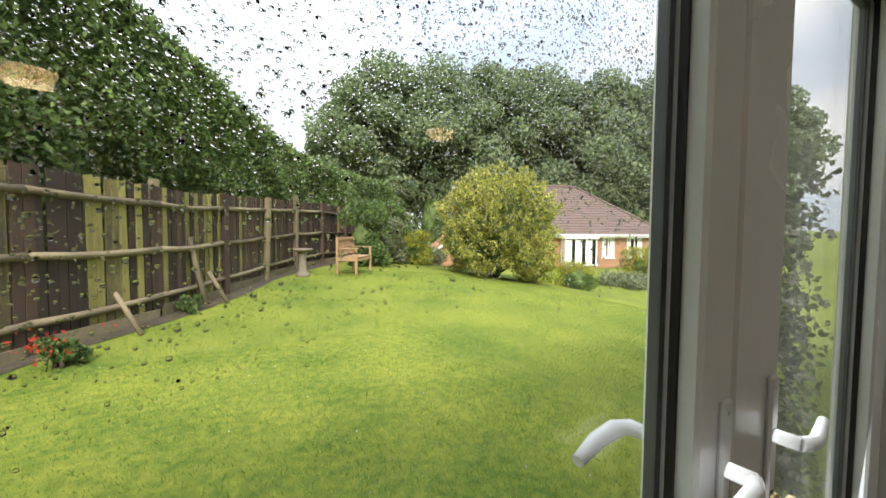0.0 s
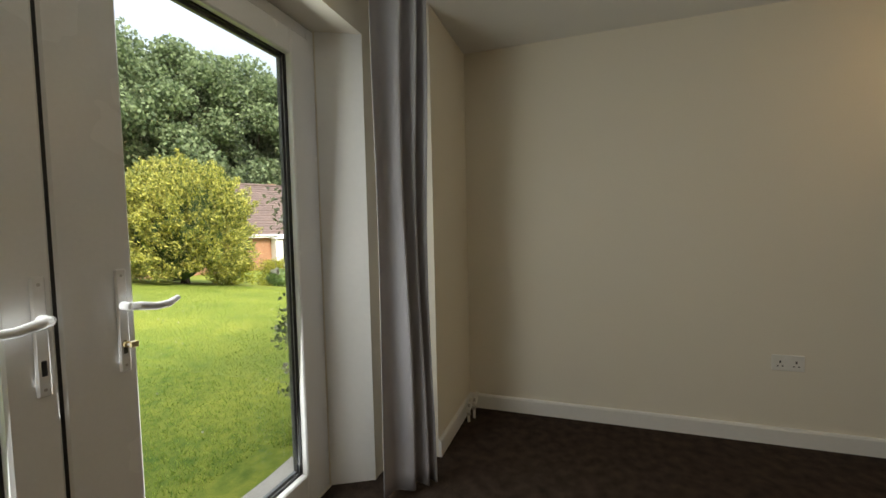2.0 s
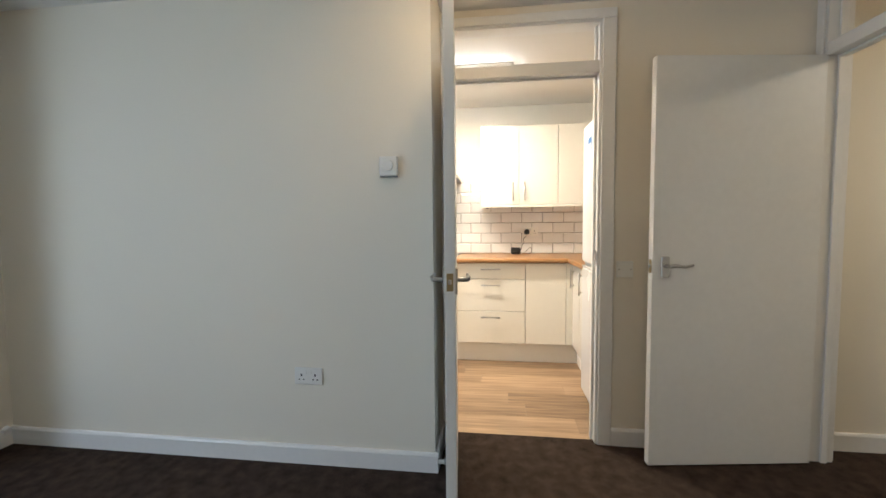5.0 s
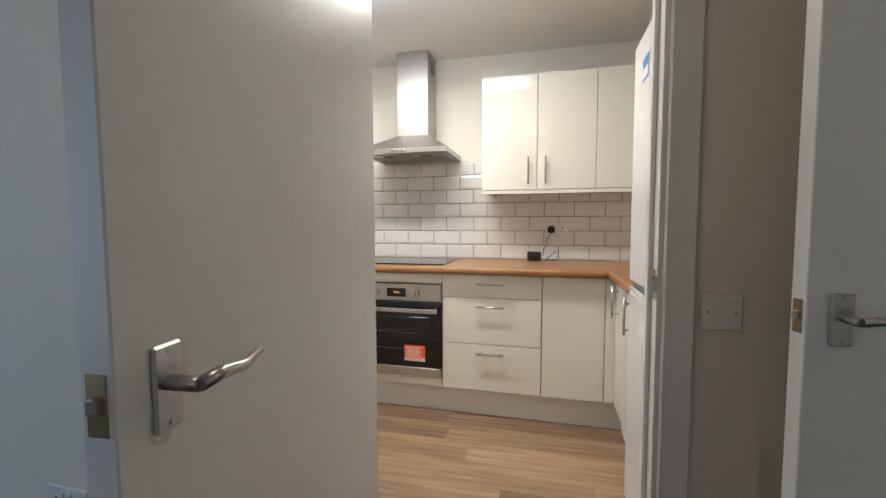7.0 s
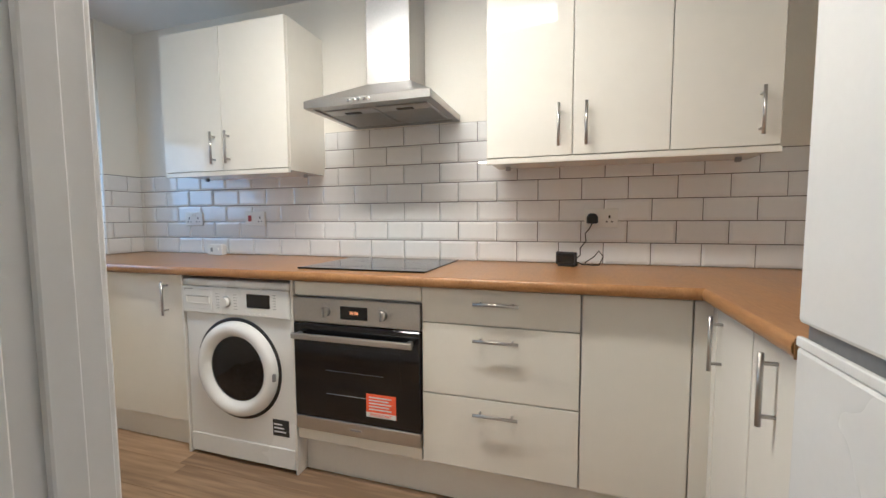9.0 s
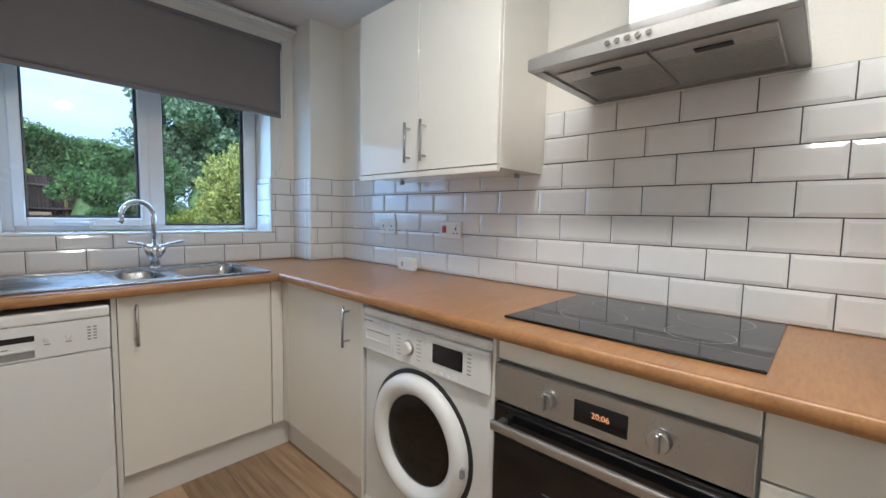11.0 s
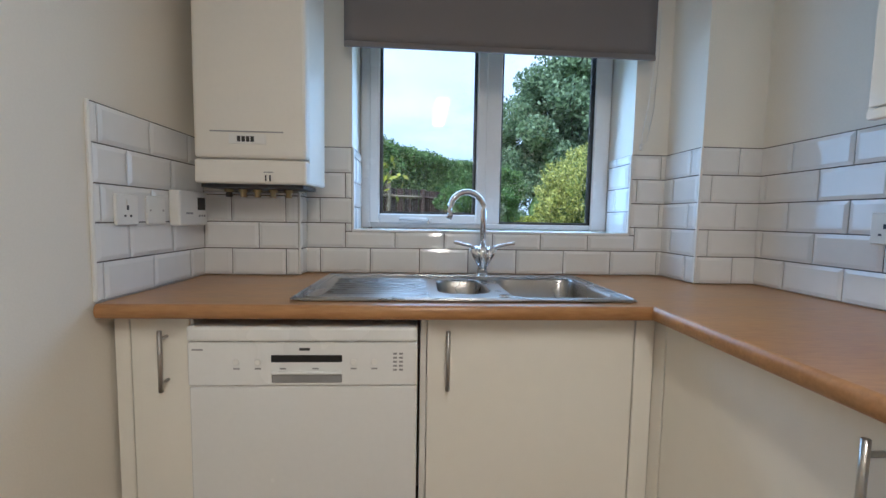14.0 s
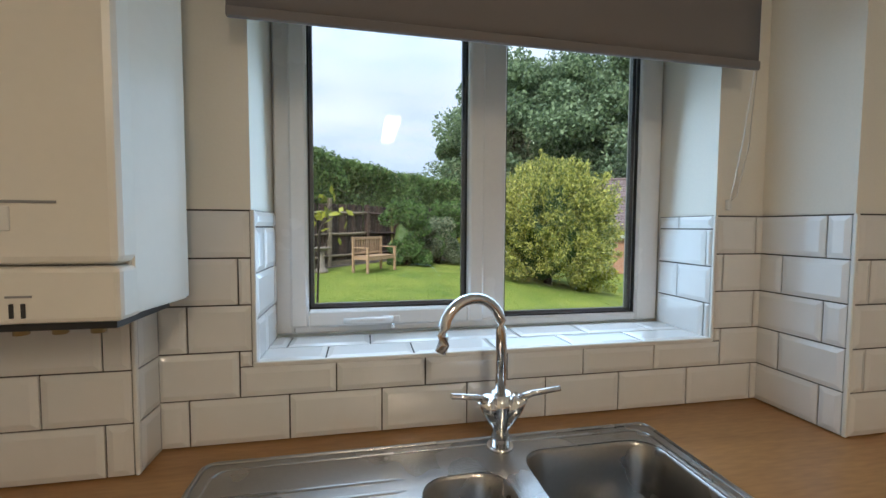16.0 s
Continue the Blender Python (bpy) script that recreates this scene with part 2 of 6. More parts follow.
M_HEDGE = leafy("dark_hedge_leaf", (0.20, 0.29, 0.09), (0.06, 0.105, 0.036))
M_TREE = leafy("oak_leaf", (0.25, 0.32, 0.17), (0.09, 0.135, 0.07))
M_GOLD = leafy("golden_conifer_leaf", (0.52, 0.50, 0.13), (0.15, 0.19, 0.05))
M_SHRUB = leafy("green_shrub_leaf", (0.15, 0.24, 0.065), (0.045, 0.085, 0.026))
M_YELLOW = leafy("yellow_green_leaf", (0.40, 0.40, 0.05), (0.14, 0.165, 0.028))
M_PALE = leafy("grey_green_leaf", (0.29, 0.32, 0.19), (0.10, 0.13, 0.07))
M_BLOSSOM = leafy("white_blossom", (0.62, 0.60, 0.54), (0.42, 0.40, 0.36))
M_REDFL = leafy("red_petals", (0.62, 0.09, 0.04), (0.4, 0.04, 0.03))
M_GRASS = material("lawn_turf", (0.22, 0.235, 0.04), 0.9, var=0.2, scale=0.9, fine=14, dark=(0.05, 0.105, 0.016), bump=0.8, spec=0.15)
M_BLADE = leafy("grass_blade", (0.30, 0.36, 0.07), (0.12, 0.22, 0.03))


# ---- building helpers ----
def add_box(bm, x0, x1, y0, y1, z0, z1, m=None):
    r = bmesh.ops.create_cube(bm, size=1.0)
    t = Matrix.Translation(((x0 + x1) / 2, (y0 + y1) / 2, (z0 + z1) / 2)) @ Matrix.Diagonal((x1 - x0, y1 - y0, z1 - z0, 1))
    bmesh.ops.transform(bm, matrix=(m @ t) if m else t, verts=r["verts"])
    return r["verts"]


def mesh_of(name, bm, mat, smooth=False):
    me = bpy.data.meshes.new(name)
    bm.normal_update()
    bm.to_mesh(me)
    bm.free()
    for k in (mat if isinstance(mat, (list, tuple)) else [mat]):
        me.materials.append(k)
    if smooth:
        me.polygons.foreach_set("use_smooth", [True] * len(me.polygons))
    return me


def part(name, bm, mat, parent=None, label="", smooth=False):
    ob = new(name, mesh_of(name, bm, mat, smooth))
    if parent is not None:
        ob.parent = parent
    if label:
        ob["label"] = label
    return ob


def box(name, x0, x1, y0, y1, z0, z1, mat, parent=None, bevel=0.002, label="", segs=1):
    bm = bmesh.new()
    add_box(bm, min(x0, x1), max(x0, x1), min(y0, y1), max(y0, y1), min(z0, z1), max(z0, z1))
    if bevel:
        bmesh.ops.bevel(bm, geom=list(bm.edges), offset=bevel, segments=segs, affect="EDGES", profile=0.5)
    return part(name, bm, mat, parent, label, smooth=False)


def thing(name, label, category, x, y, z=0.0, rz=0.0, group=""):
    e = new(name)
    e.empty_display_size = 0.1
    e.matrix_basis = pose(x, y, z, 0, 0, rz)
    return tagged(e, label, category, group)


def structure(ob, label="", category=""):
    return tagged(ob, label, category, "", "structure")


def cylinder(name, a, b, r, mat, parent=None, label="", n=16, r2=None):
    bm = bmesh.new()
    a, b = Vector(a), Vector(b)
    d = b - a
    bmesh.ops.create_cone(bm, cap_ends=True, segments=n, radius1=r, radius2=r if r2 is None else r2, depth=d.length)
    bmesh.ops.transform(bm, matrix=Matrix.Translation((a + b) / 2) @ d.to_track_quat("Z", "Y").to_matrix().to_4x4(), verts=bm.verts)
    edges = [e for e in bm.edges if len(e.link_faces) == 2 and e.calc_face_angle(0) > 1.0]
    bmesh.ops.bevel(bm, geom=edges, offset=min(0.0015, r * 0.25), segments=1, affect="EDGES")
    for f in bm.faces:
        f.smooth = len(f.verts) == 4
    return part(name, bm, mat, parent, label)


def tube_bm(points, r, n=10, radii=None):
    """A round tube along a line of points."""
    bm = bmesh.new()
    pts = [Vector(p) for p in points]
    rings, up = [], Vector((0, 0, 1))
    for i, p in enumerate(pts):
        d = (pts[min(i + 1, len(pts) - 1)] - pts[max(i - 1, 0)]).normalized()
        s = d.cross(up)
        s = s.normalized() if s.length > 0.05 else Vector((1, 0, 0))
        u = s.cross(d).normalized()
        k = radii[i] if radii else r
        rings.append([bm.verts.new(p + (s * math.cos(a) + u * math.sin(a)) * k) for a in (2 * math.pi * j / n for j in range(n))])
    for a, b in zip(rings, rings[1:]):
        for j in range(n):
            f = bm.faces.new((a[j], a[(j + 1) % n], b[(j + 1) % n], b[j]))
            f.smooth = True
    bm.faces.new(rings[0][::-1])
    bm.faces.new(rings[-1])
    return bm


def tube(name, points, r, mat, parent=None, label="", n=10, radii=None):
    return part(name, tube_bm(points, r, n, radii), mat, parent, label)


def prism(name, outline, axis, lo, hi, mat, parent=None, bevel=0.0, label="", smooth=False):
    """An outline in two axes drawn out along the third."""
    bm = bmesh.new()
    put = {"x": lambda u, v, w: (w, u, v), "y": lambda u, v, w: (u, w, v), "z": lambda u, v, w: (u, v, w)}[axis]
    a = [bm.verts.new(put(u, v, lo)) for u, v in outline]
    b = [bm.verts.new(put(u, v, hi)) for u, v in outline]
    bm.faces.new(a[::-1]), bm.faces.new(b)
    for i in range(len(a)):
        j = (i + 1) % len(a)
        bm.faces.new((a[i], a[j], b[j], b[i]))
    bmesh.ops.recalc_face_normals(bm, faces=bm.faces)
    if bevel:
        bmesh.ops.bevel(bm, geom=list(bm.edges), offset=bevel, segments=2, affect="EDGES")
    return part(name, bm, mat, parent, label, smooth)


def lettering(name, words, size, m, mat, parent, depth=0.0006):
    c = bpy.data.curves.new(name, "FONT")
    c.body, c.size, c.extrude, c.align_x, c.align_y = words, size, depth, "CENTER", "CENTER"
    tmp = bpy.data.objects.new(name, c)
    me = bpy.data.meshes.new_from_object(tmp)
    bpy.data.objects.remove(tmp)
    me.materials.clear()
    me.materials.append(mat)
    ob = new(name, me)
    ob.parent = parent
    ob.matrix_basis = m
    return ob


def multi_box(name, boxes, mat):
    bm = bmesh.new()
    for b in boxes:
        add_box(bm, *b)
    return part(name, bm, mat)


H = 2.35      # ceiling height
NL = -0.09    # inner face of the room's garden wall
OUT = 0.43    # outer face
XP = 2.427    # partition, room side
XK = 2.545    # partition, kitchen side
XD = 2.778    # door wall, room side
XE = 4.62     # kitchen's far wall
YS = -4.36    # room's end wall
YKS = -4.02   # kitchen's end wall
XW = -2.6

# ---- large structure ----
FX0, FX1, FZ = -0.78, 1.40, 2.12      # garden door opening
WX0, WX1, WZ0, WZ1 = 3.088, 4.24, 1.083, 2.10   # kitchen window opening
wall_north = structure(multi_box("wall_north", [
    (XW - 0.15, FX0 - 0.1, NL, OUT, -0.2, H), (FX0 - 0.1, FX0, 0.14, OUT, -0.2, FZ), (1.775, XK, NL, OUT, -0.2, H), (FX1 + 0.10, 1.775, 0.14, OUT, -0.2, H), (FX1, FX1 + 0.10, 0.325, OUT, -0.2, H), (FX0, FX1 + 0.10, 0.14, OUT, FZ, H), (FX0 - 0.1, FX0, 0.14, OUT, FZ, H), (FX0, FX1, 0.32, OUT, -0.2, 0.0),
], M_WALL), "cream painted plaster wall around the garden doors", "wall")
for px0, px1 in ((FX1, FX1 + 0.10), (FX0, FX0 - 0.10)):
    structure(prism("door_reveal", [(px0, 0.325), (px1, 0.325), (px1, 0.14)], "z", 0.0, FZ, M_GLOSS), "splayed white plaster reveal beside the garden doors", "reveal")
wall_kitchen_window = structure(multi_box("wall_kitchen_window", [
    (XK, WX0, 0.0, 0.29, -0.2, H), (WX1, XE + 0.3, 0.0, 0.29, -0.2, H), (WX0, WX1, 0.0, 0.29, -0.2, WZ0), (WX0, WX1, 0.0, 0.29, WZ1, H),
], M_KWALL), "cream painted kitchen wall around the window", "wall")
wall_partition = structure(multi_box("wall_partition", [
    (XP, XK, -2.50, NL, 0, H), (XK, XD + 0.1, -2.50, -2.40, 0, H),
], M_WALL), "plain cream painted partition wall", "wall")
wall_door = structure(multi_box("wall_door", [
    (XD, XD + 0.1, -2.502, -2.50, 0, H), (XD, XD + 0.1, YS, -3.36, 0, H), (XD, XD + 0.1, -3.36, -2.502, 2.275, H),
], M_WALL), "cream painted wall beside the kitchen doorway", "wall")
wall_east = structure(multi_box("wall_east", [(XE, XE + 0.3, YKS - 0.2, 0.0, -0.2, H)], M_KWALL), "cream painted kitchen wall behind the hob", "wall")
wall_kitchen_end = structure(multi_box("wall_kitchen_end", [(XD + 0.1, XE, YKS - 0.2, YKS, -0.2, H)], M_KWALL), "cream painted kitchen end wall", "wall")
wall_south = structure(multi_box("wall_south", [
    (XW, 1.93, YS - 0.1, YS, 0, H), (1.93, 2.755, YS - 0.1, YS, 2.3, H), (2.755, XD, YS - 0.1, YS, 0, H),
], M_WALL), "cream painted wall with the hall doorway", "wall")
wall_west = structure(multi_box("wall_west", [(XW - 0.15, XW, -6.2, NL, -0.2, H)], M_WALL), "plain cream painted wall", "wall")
wall_hall = structure(multi_box("wall_hall", [(2.86, 2.96, -6.2, YS, 0, H), (XW, 2.96, -6.3, -6.2, 0, H), (1.0, 1.1, -6.2, YS - 0.1, 0, H)], M_WALL), "cream painted hall walls", "wall")
ceiling = structure(multi_box("ceiling", [(XW - 0.15, XE + 0.3, -6.3, OUT, H, H + 0.12)], M_CEIL), "flat white painted ceiling", "ceiling")
prism("roof", [(OUT + 0.10, H + 0.10), (OUT + 0.10, H + 0.16), (-3.0, H + 1.9), (-6.8, H + 0.14), (-6.8, H + 0.06), (-6.4, H + 0.125), (OUT + 0.05, H + 0.125)], "x", XW - 0.4, XE + 0.6, M_ROOF)
structure(bpy.data.objects["roof"], "brown tiled pitched roof of the house", "roof")
floor = structure(multi_box("floor", [(XW, XP, YS - 0.05, NL, -0.15, 0), (FX0 - 0.1, 1.775, NL, 0.32, -0.15, 0), (XP, XD + 0.04, YS - 0.05, -2.5, -0.15, 0), (XW, 2.86, -6.2, YS - 0.05, -0.15, 0)], M_CARPET), "dark brown cut-pile carpet with faint marks", "carpet")
kitchen_floor = structure(multi_box("kitchen_floor", [(XK, XE, YKS, 0, -0.15, -0.006), (XD + 0.04, XD + 0.1, -3.335, -2.53, -0.15, -0.006)], M_BLKP), "pale oak-effect plank flooring", "floor")
ceiling_boxing = structure(box("pipe_boxing", XK, 2.902, -0.088, 0.0, 0.0, H, M_KWALL, None, 0.0), "boxed-in pipes in the kitchen corner", "wall")
structure(box("corner_pier", 4.388, XE, -0.216, 0.0, 0.0, H, M_KWALL, None, 0.0), "square plastered pier in the kitchen corner", "wall")


def skirting(x0, y0, x1, y1, nx, ny, h=0.095):
    """A board with a rounded top along a wall; (nx, ny) points into the room."""
    prof = [(0, 0), (0.017, 0), (0.017, h - 0.012), (0.012, h - 0.003), (0.005, h), (0, h)]
    bm = bmesh.new()
    ends = []
    for px, py in ((x0, y0), (x1, y1)):
        ends.append([bm.verts.new((px + nx * u, py + ny * u, v)) for u, v in prof])
    a, b = ends
    for i in range(len(a)):
        j = (i + 1) % len(a)
        bm.faces.new((a[i], a[j], b[j], b[i]))
    bm.faces.new(a), bm.faces.new(b)
    bmesh.ops.recalc_face_normals(bm, faces=bm.faces)
    return structure(part("baseboard", bm, M_GLOSS), "white gloss skirting board", "skirting")


skirting(XP, NL, XP, -2.517, -1, 0)
skirting(XP - 0.0, -2.50, XD - 0.03, -2.50, 0, -1)
skirting(1.775, NL, XP - 0.017, NL, 0, -1)
skirting(XD, -3.412, XD, YS, -1, 0)
skirting(2.86, YS - 0.1, 2.86, -6.2, -1, 0)
skirting(XW, YS, 1.87, YS, 0, 1)
skirting(XW, NL, XW, YS, 1, 0)
skirting(XW, NL, FX0 - 0.1, NL, 0, -1)
skirting(XK, -0.62, XK, -2.40, 1, 0)


def door_frame(name, m, width, head, top, depth, label, wide=0.05):
    """A lining with architraves and a glazed light over the door. Local x runs across the opening, y through the wall."""
    f = thing(name, label, "door frame", 0, 0)
    f.matrix_basis = m
    f["kind"] = "structure"
    t = 0.03
    for nm, x in (("jamb", -t), ("jamb", width)):
        box(nm, x, x + t, -0.004, depth + 0.004, 0, top, M_GLOSS, f, 0.002)
    box("head", -t, width + t, -0.004, depth + 0.004, top, top + t, M_GLOSS, f, 0.002)
    box("transom", 0, width, -0.004, depth + 0.004, head, head + 0.062, M_GLOSS, f, 0.003)
    for x in (0, width - 0.012):
        box("stop", x, x + 0.012, depth * 0.42, depth * 0.42 + 0.03, 0, head, M_GLOSS, f, 0.002)
        box("bead", x, x + 0.012, depth * 0.42, depth * 0.42 + 0.03, head + 0.062, top, M_GLOSS, f, 0.002)
    box("stop", 0.012, width - 0.012, depth * 0.42, depth * 0.42 + 0.03, head - 0.012, head, M_GLOSS, f, 0.002)
    for y0, y1 in ((-0.018, -0.004), (depth + 0.004, depth + 0.018)):
        for x0, x1 in ((-0.062, -0.012), (width + 0.012, width + 0.012 + wide)):
            box("architrave", x0, x1, y0, y1, 0, top + 0.012, M_GLOSS, f, 0.004)
        box("architrave", -0.062, width + 0.012 + wide, y0, y1, top + 0.012, top + 0.062, M_GLOSS, f, 0.004)
    g = box("pane", 0.012, width - 0.012, depth * 0.5, depth * 0.5 + 0.004, head + 0.062, top, M_GLASS, f, 0.0, "clear fanlight glass")
    g.visible_shadow = False
    return f


# local x of the frame runs toward -y for the kitchen doorway, toward -x for the hall doorway
kitchen_frame = door_frame("door_frame_kitchen", pose(XD, -2.533, 0, 0, 0, -90) , 0.797, 1.99, 2.245, 0.1, "white gloss kitchen doorway lining with glazed fanlight", 0.07)
hall_frame = door_frame("door_frame_hall", pose(2.725, YS, 0, 0, 0, 180), 0.762, 1.99, 2.245, 0.1, "white gloss hall doorway lining with glazed fanlight")
part("strike_plate", (lambda b: ((add_box(b, 0.7945, 0.798, 0.004, 0.034, 0.985, 1.06), add_box(b, 0.788, 0.796, -0.006, 0.006, 1.005, 1.045)), b)[1])(bmesh.new()), M_CHROME, kitchen_frame, "chrome strike plate")


def lever(parent, x, y, z, way, face, mat, name="handle", length=0.11):
    """A lever on an oblong plate. way: +1 or -1 along local x; face: +1 or -1 along local y."""
    p = box(name, x - 0.02, x + 0.02, y, y + face * 0.007, z - 0.055, z + 0.045, mat, parent, 0.003, "worn chrome lever handle")
    cylinder("spindle", (x, y, z), (x, y + face * 0.045, z), 0.009, mat, p)
    tube("lever", [(x, y + face * 0.045, z), (x + way * 0.03, y + face * 0.05, z + 0.004), (x + way * 0.07, y + face * 0.05, z - 0.002), (x + way * length, y + face * 0.046, z + 0.006)], 0.008, mat, p, "", 10, [0.009, 0.0085, 0.007, 0.006])
    for dz in (-0.045, 0.037):
        cylinder("screw", (x, y + face * 0.006, z + dz), (x, y + face * 0.0085, z + dz), 0.004, mat, p, "", 8)
    return p


def flush_door(name, x, y, rz, way, label):
    """A flush leaf 0.8 wide hung at local origin, running along local x."""
    d = thing(name, label, "door", x, y, 0, rz)
    w = 0.805
    box("leaf", 0.0, w, -0.02, 0.02, 0.008, 1.985, M_DOOR, d, 0.002)
    lever(d, w - 0.06, -0.02, 1.0, -1, -1, M_HANDLE)
    lever(d, w - 0.06, 0.02, 1.0, -1, 1, M_HANDLE)
    box("latch_plate", w - 0.001, w + 0.0015, -0.012, 0.012, 0.965, 1.03, M_BRASS, d, 0.0005, "brass latch plate")
    box("latch", w, w + 0.009, -0.006, 0.006, 0.99, 1.008, M_HANDLE, d, 0.002)
    for z in (0.2, 1.0, 1.78):
        h = cylinder("hinge", (-0.004, -0.022, z - 0.04), (-0.004, -0.022, z + 0.04), 0.006, M_HANDLE, d, "", 10)
    return d


flush_door("door_kitchen", 2.775, -2.560, 187.0 - 1.9, 1, "white painted flush door standing open into the room")
flush_door("door_hall", 2.712, -4.335, 98.0, 1, "white painted flush door standing open against the wall")


# ---- garden doors ----
def french_doors():
    g = thing("french_door", "white plastic double garden doors wet with rain, closed", "door", 0, 0)
    g["kind"] = "structure"
    y0, y1 = 0.328, 0.398
    x0, x1, top = FX0 + 0.004, FX1 - 0.004, FZ - 0.004
    box("frame", x0, x0 + 0.055, y0 + 0.0, y1, 0.004, top, M_UPVC, g, 0.005)
    box("frame", x1 - 0.055, x1, y0 + 0.0, y1, 0.004, top, M_UPVC, g, 0.005)
    box("frame", x0 + 0.055, x1 - 0.055, y0, y1, top - 0.055, top, M_UPVC, g, 0.005)
    box("threshold", x0 + 0.055, x1 - 0.055, y0, y1 + 0.02, 0.004, 0.05, M_UPVC, g, 0.004)
    mid = 0.372
    box("seal", mid - 0.004, mid + 0.004, y0 - 0.012, y1 - 0.02, 0.056, top - 0.061, M_GASKET, g, 0.0, "black weather seal between the leaves")
    for a, b, hand, sl, sr in ((x0 + 0.058, mid - 0.004, -1, 0.12, 0.094), (mid + 0.004, x1 - 0.058, 1, 0.166, 0.122)):
        leaf = box("leaf", a, a + sl, y0 - 0.018, y1 - 0.01, 0.055, top - 0.06, M_UPVC, g, 0.006)
        box("stile", b - sr, b, y0 - 0.018, y1 - 0.01, 0.055, top - 0.06, M_UPVC, leaf, 0.006)
        box("rail", a + sl, b - sr, y0 - 0.018, y1 - 0.01, top - 0.165, top - 0.06, M_UPVC, leaf, 0.006)
        box("rail", a + sl, b - sr, y0 - 0.018, y1 - 0.01, 0.055, 0.165, M_UPVC, leaf, 0.006)
        gx0, gx1, gz0, gz1 = a + sl, b - sr, 0.165, top - 0.165
        yg = 0.352
        for u0, u1, v0, v1 in ((gx0, gx0 + 0.006, gz0, gz1), (gx1 - 0.006, gx1, gz0, gz1), (gx0 + 0.006, gx1 - 0.006, gz0, gz0 + 0.006), (gx0 + 0.006, gx1 - 0.006, gz1 - 0.006, gz1)):
            box("gasket", u0, u1, yg - 0.014, yg - 0.003, v0, v1, M_GASKET, leaf, 0.0)
        for u0, u1, v0, v1 in ((gx0, gx0 + 0.014, gz0, gz1), (gx1 - 0.014, gx1, gz0, gz1), (gx0 + 0.014, gx1 - 0.014, gz0, gz0 + 0.014), (gx0 + 0.014, gx1 - 0.014, gz1 - 0.014, gz1)):
            box("spacer", u0, u1, yg + 0.006, yg + 0.022, v0, v1, M_SPACER, leaf, 0.0)
        p = box("pane", gx0, gx1, yg, yg + 0.004, gz0, gz1, M_GLASS, leaf, 0.0, "double glazed pane")
        p.visible_shadow = False
        p2 = box("pane", gx0, gx1, yg + 0.024, yg + 0.028, gz0, gz1, M_GLASS, leaf, 0.0, "outer pane spotted with rain")
        p2.visible_shadow = False
        # furniture on the meeting stile
        hx = (b - 0.030) if hand < 0 else (a + 0.131)
        plate = box("handle_plate", hx - 0.014, hx + 0.014, y0 - 0.018, y0 - 0.027, 0.868, 1.136, M_UPVC, leaf, 0.004, "white handle plate")
        cylinder("spindle", (hx, y0 - 0.025, 1.04), (hx, y0 - 0.062, 1.04), 0.011, M_UPVC, plate)
        way = -1 if hand < 0 else 1
        tube("lever", [(hx, y0 - 0.058, 1.04), (hx + way * 0.02, y0 - 0.066, 1.038), (hx + way * 0.06, y0 - 0.064, 1.03), (hx + way * 0.1, y0 - 0.058, 1.03), (hx + way * 0.13, y0 - 0.055, 1.042)], 0.01, M_UPVC, plate, "white curved lever", 10, [0.011, 0.0115, 0.0105, 0.010, 0.008])
        for dz in (0.885, 1.118):
            cylinder("screw", (hx, y0 - 0.026, dz), (hx, y0 - 0.028, dz), 0.004, M_HANDLE, plate, "", 8)
        box("keyhole", hx - 0.005, hx + 0.005, y0 - 0.0265, y0 - 0.0285, 0.915, 0.95, M_BLKP, plate, 0.0015)
        if hand > 0:
            cylinder("cylinder_lock", (hx, y0 - 0.024, 0.94), (hx, y0 - 0.036, 0.94), 0.008, M_BRASS, plate, "brass lock")
            key = cylinder("key", (hx, y0 - 0.036, 0.94), (hx, y0 - 0.048, 0.94), 0.004, M_HANDLE, plate, "small key left in the lock", 8)
            box("key_bow", hx - 0.003, hx + 0.016, y0 - 0.044, y0 - 0.056, 0.932, 0.948, M_BRASS, plate, 0.002)
        else:
            # outer handle seen through the glass
            outer = box("outer_plate", hx - 0.014, hx + 0.014, y1 - 0.01, y1 - 0.001, 0.868, 1.136, M_UPVC, leaf, 0.003)
            tube("lever", [(hx, y1 - 0.004, 1.04), (hx, y1 + 0.045, 1.04), (hx - 0.03, y1 + 0.055, 1.04), (hx - 0.08, y1 + 0.052, 1.036), (hx - 0.13, y1 + 0.046, 1.022)], 0.012, M_UPVC, outer, "white outer lever", 10, [0.011, 0.013, 0.015, 0.0135, 0.010])
    return g


french_doors()

# rain on the outer face of the passive leaf: denser towards the top
rain = bmesh.new()
rng = random.Random(5)
DROP = [(0, 0, 1.0)] + [(math.cos(a) * 0.8, math.sin(a) * 0.8, 0.62) for a in (k * math.pi / 3 for k in range(6))] + [(math.cos(a) , math.sin(a), 0.0) for a in (k * math.pi / 3 + 0.5 for k in range(6))]


def drop(bm, x, z, y, r, tall):
    v = [bm.verts.new((x + u * r, y + h * r * 0.5, z + w * r * tall - (0.25 * r * (1 - h) if w < 0 else 0))) for u, w, h in DROP]
    base = bm.verts.new((x, y, z))
    for k in range(6):
        j = (k + 1) % 6
        bm.faces.new((v[7 + j], v[7 + k], base))
        for q in ((v[0], v[1 + k], v[1 + j]), (v[1 + k], v[7 + k], v[1 + j]), (v[7 + k], v[7 + j], v[1 + j])):
            f = bm.faces.new(q)
            f.smooth = True


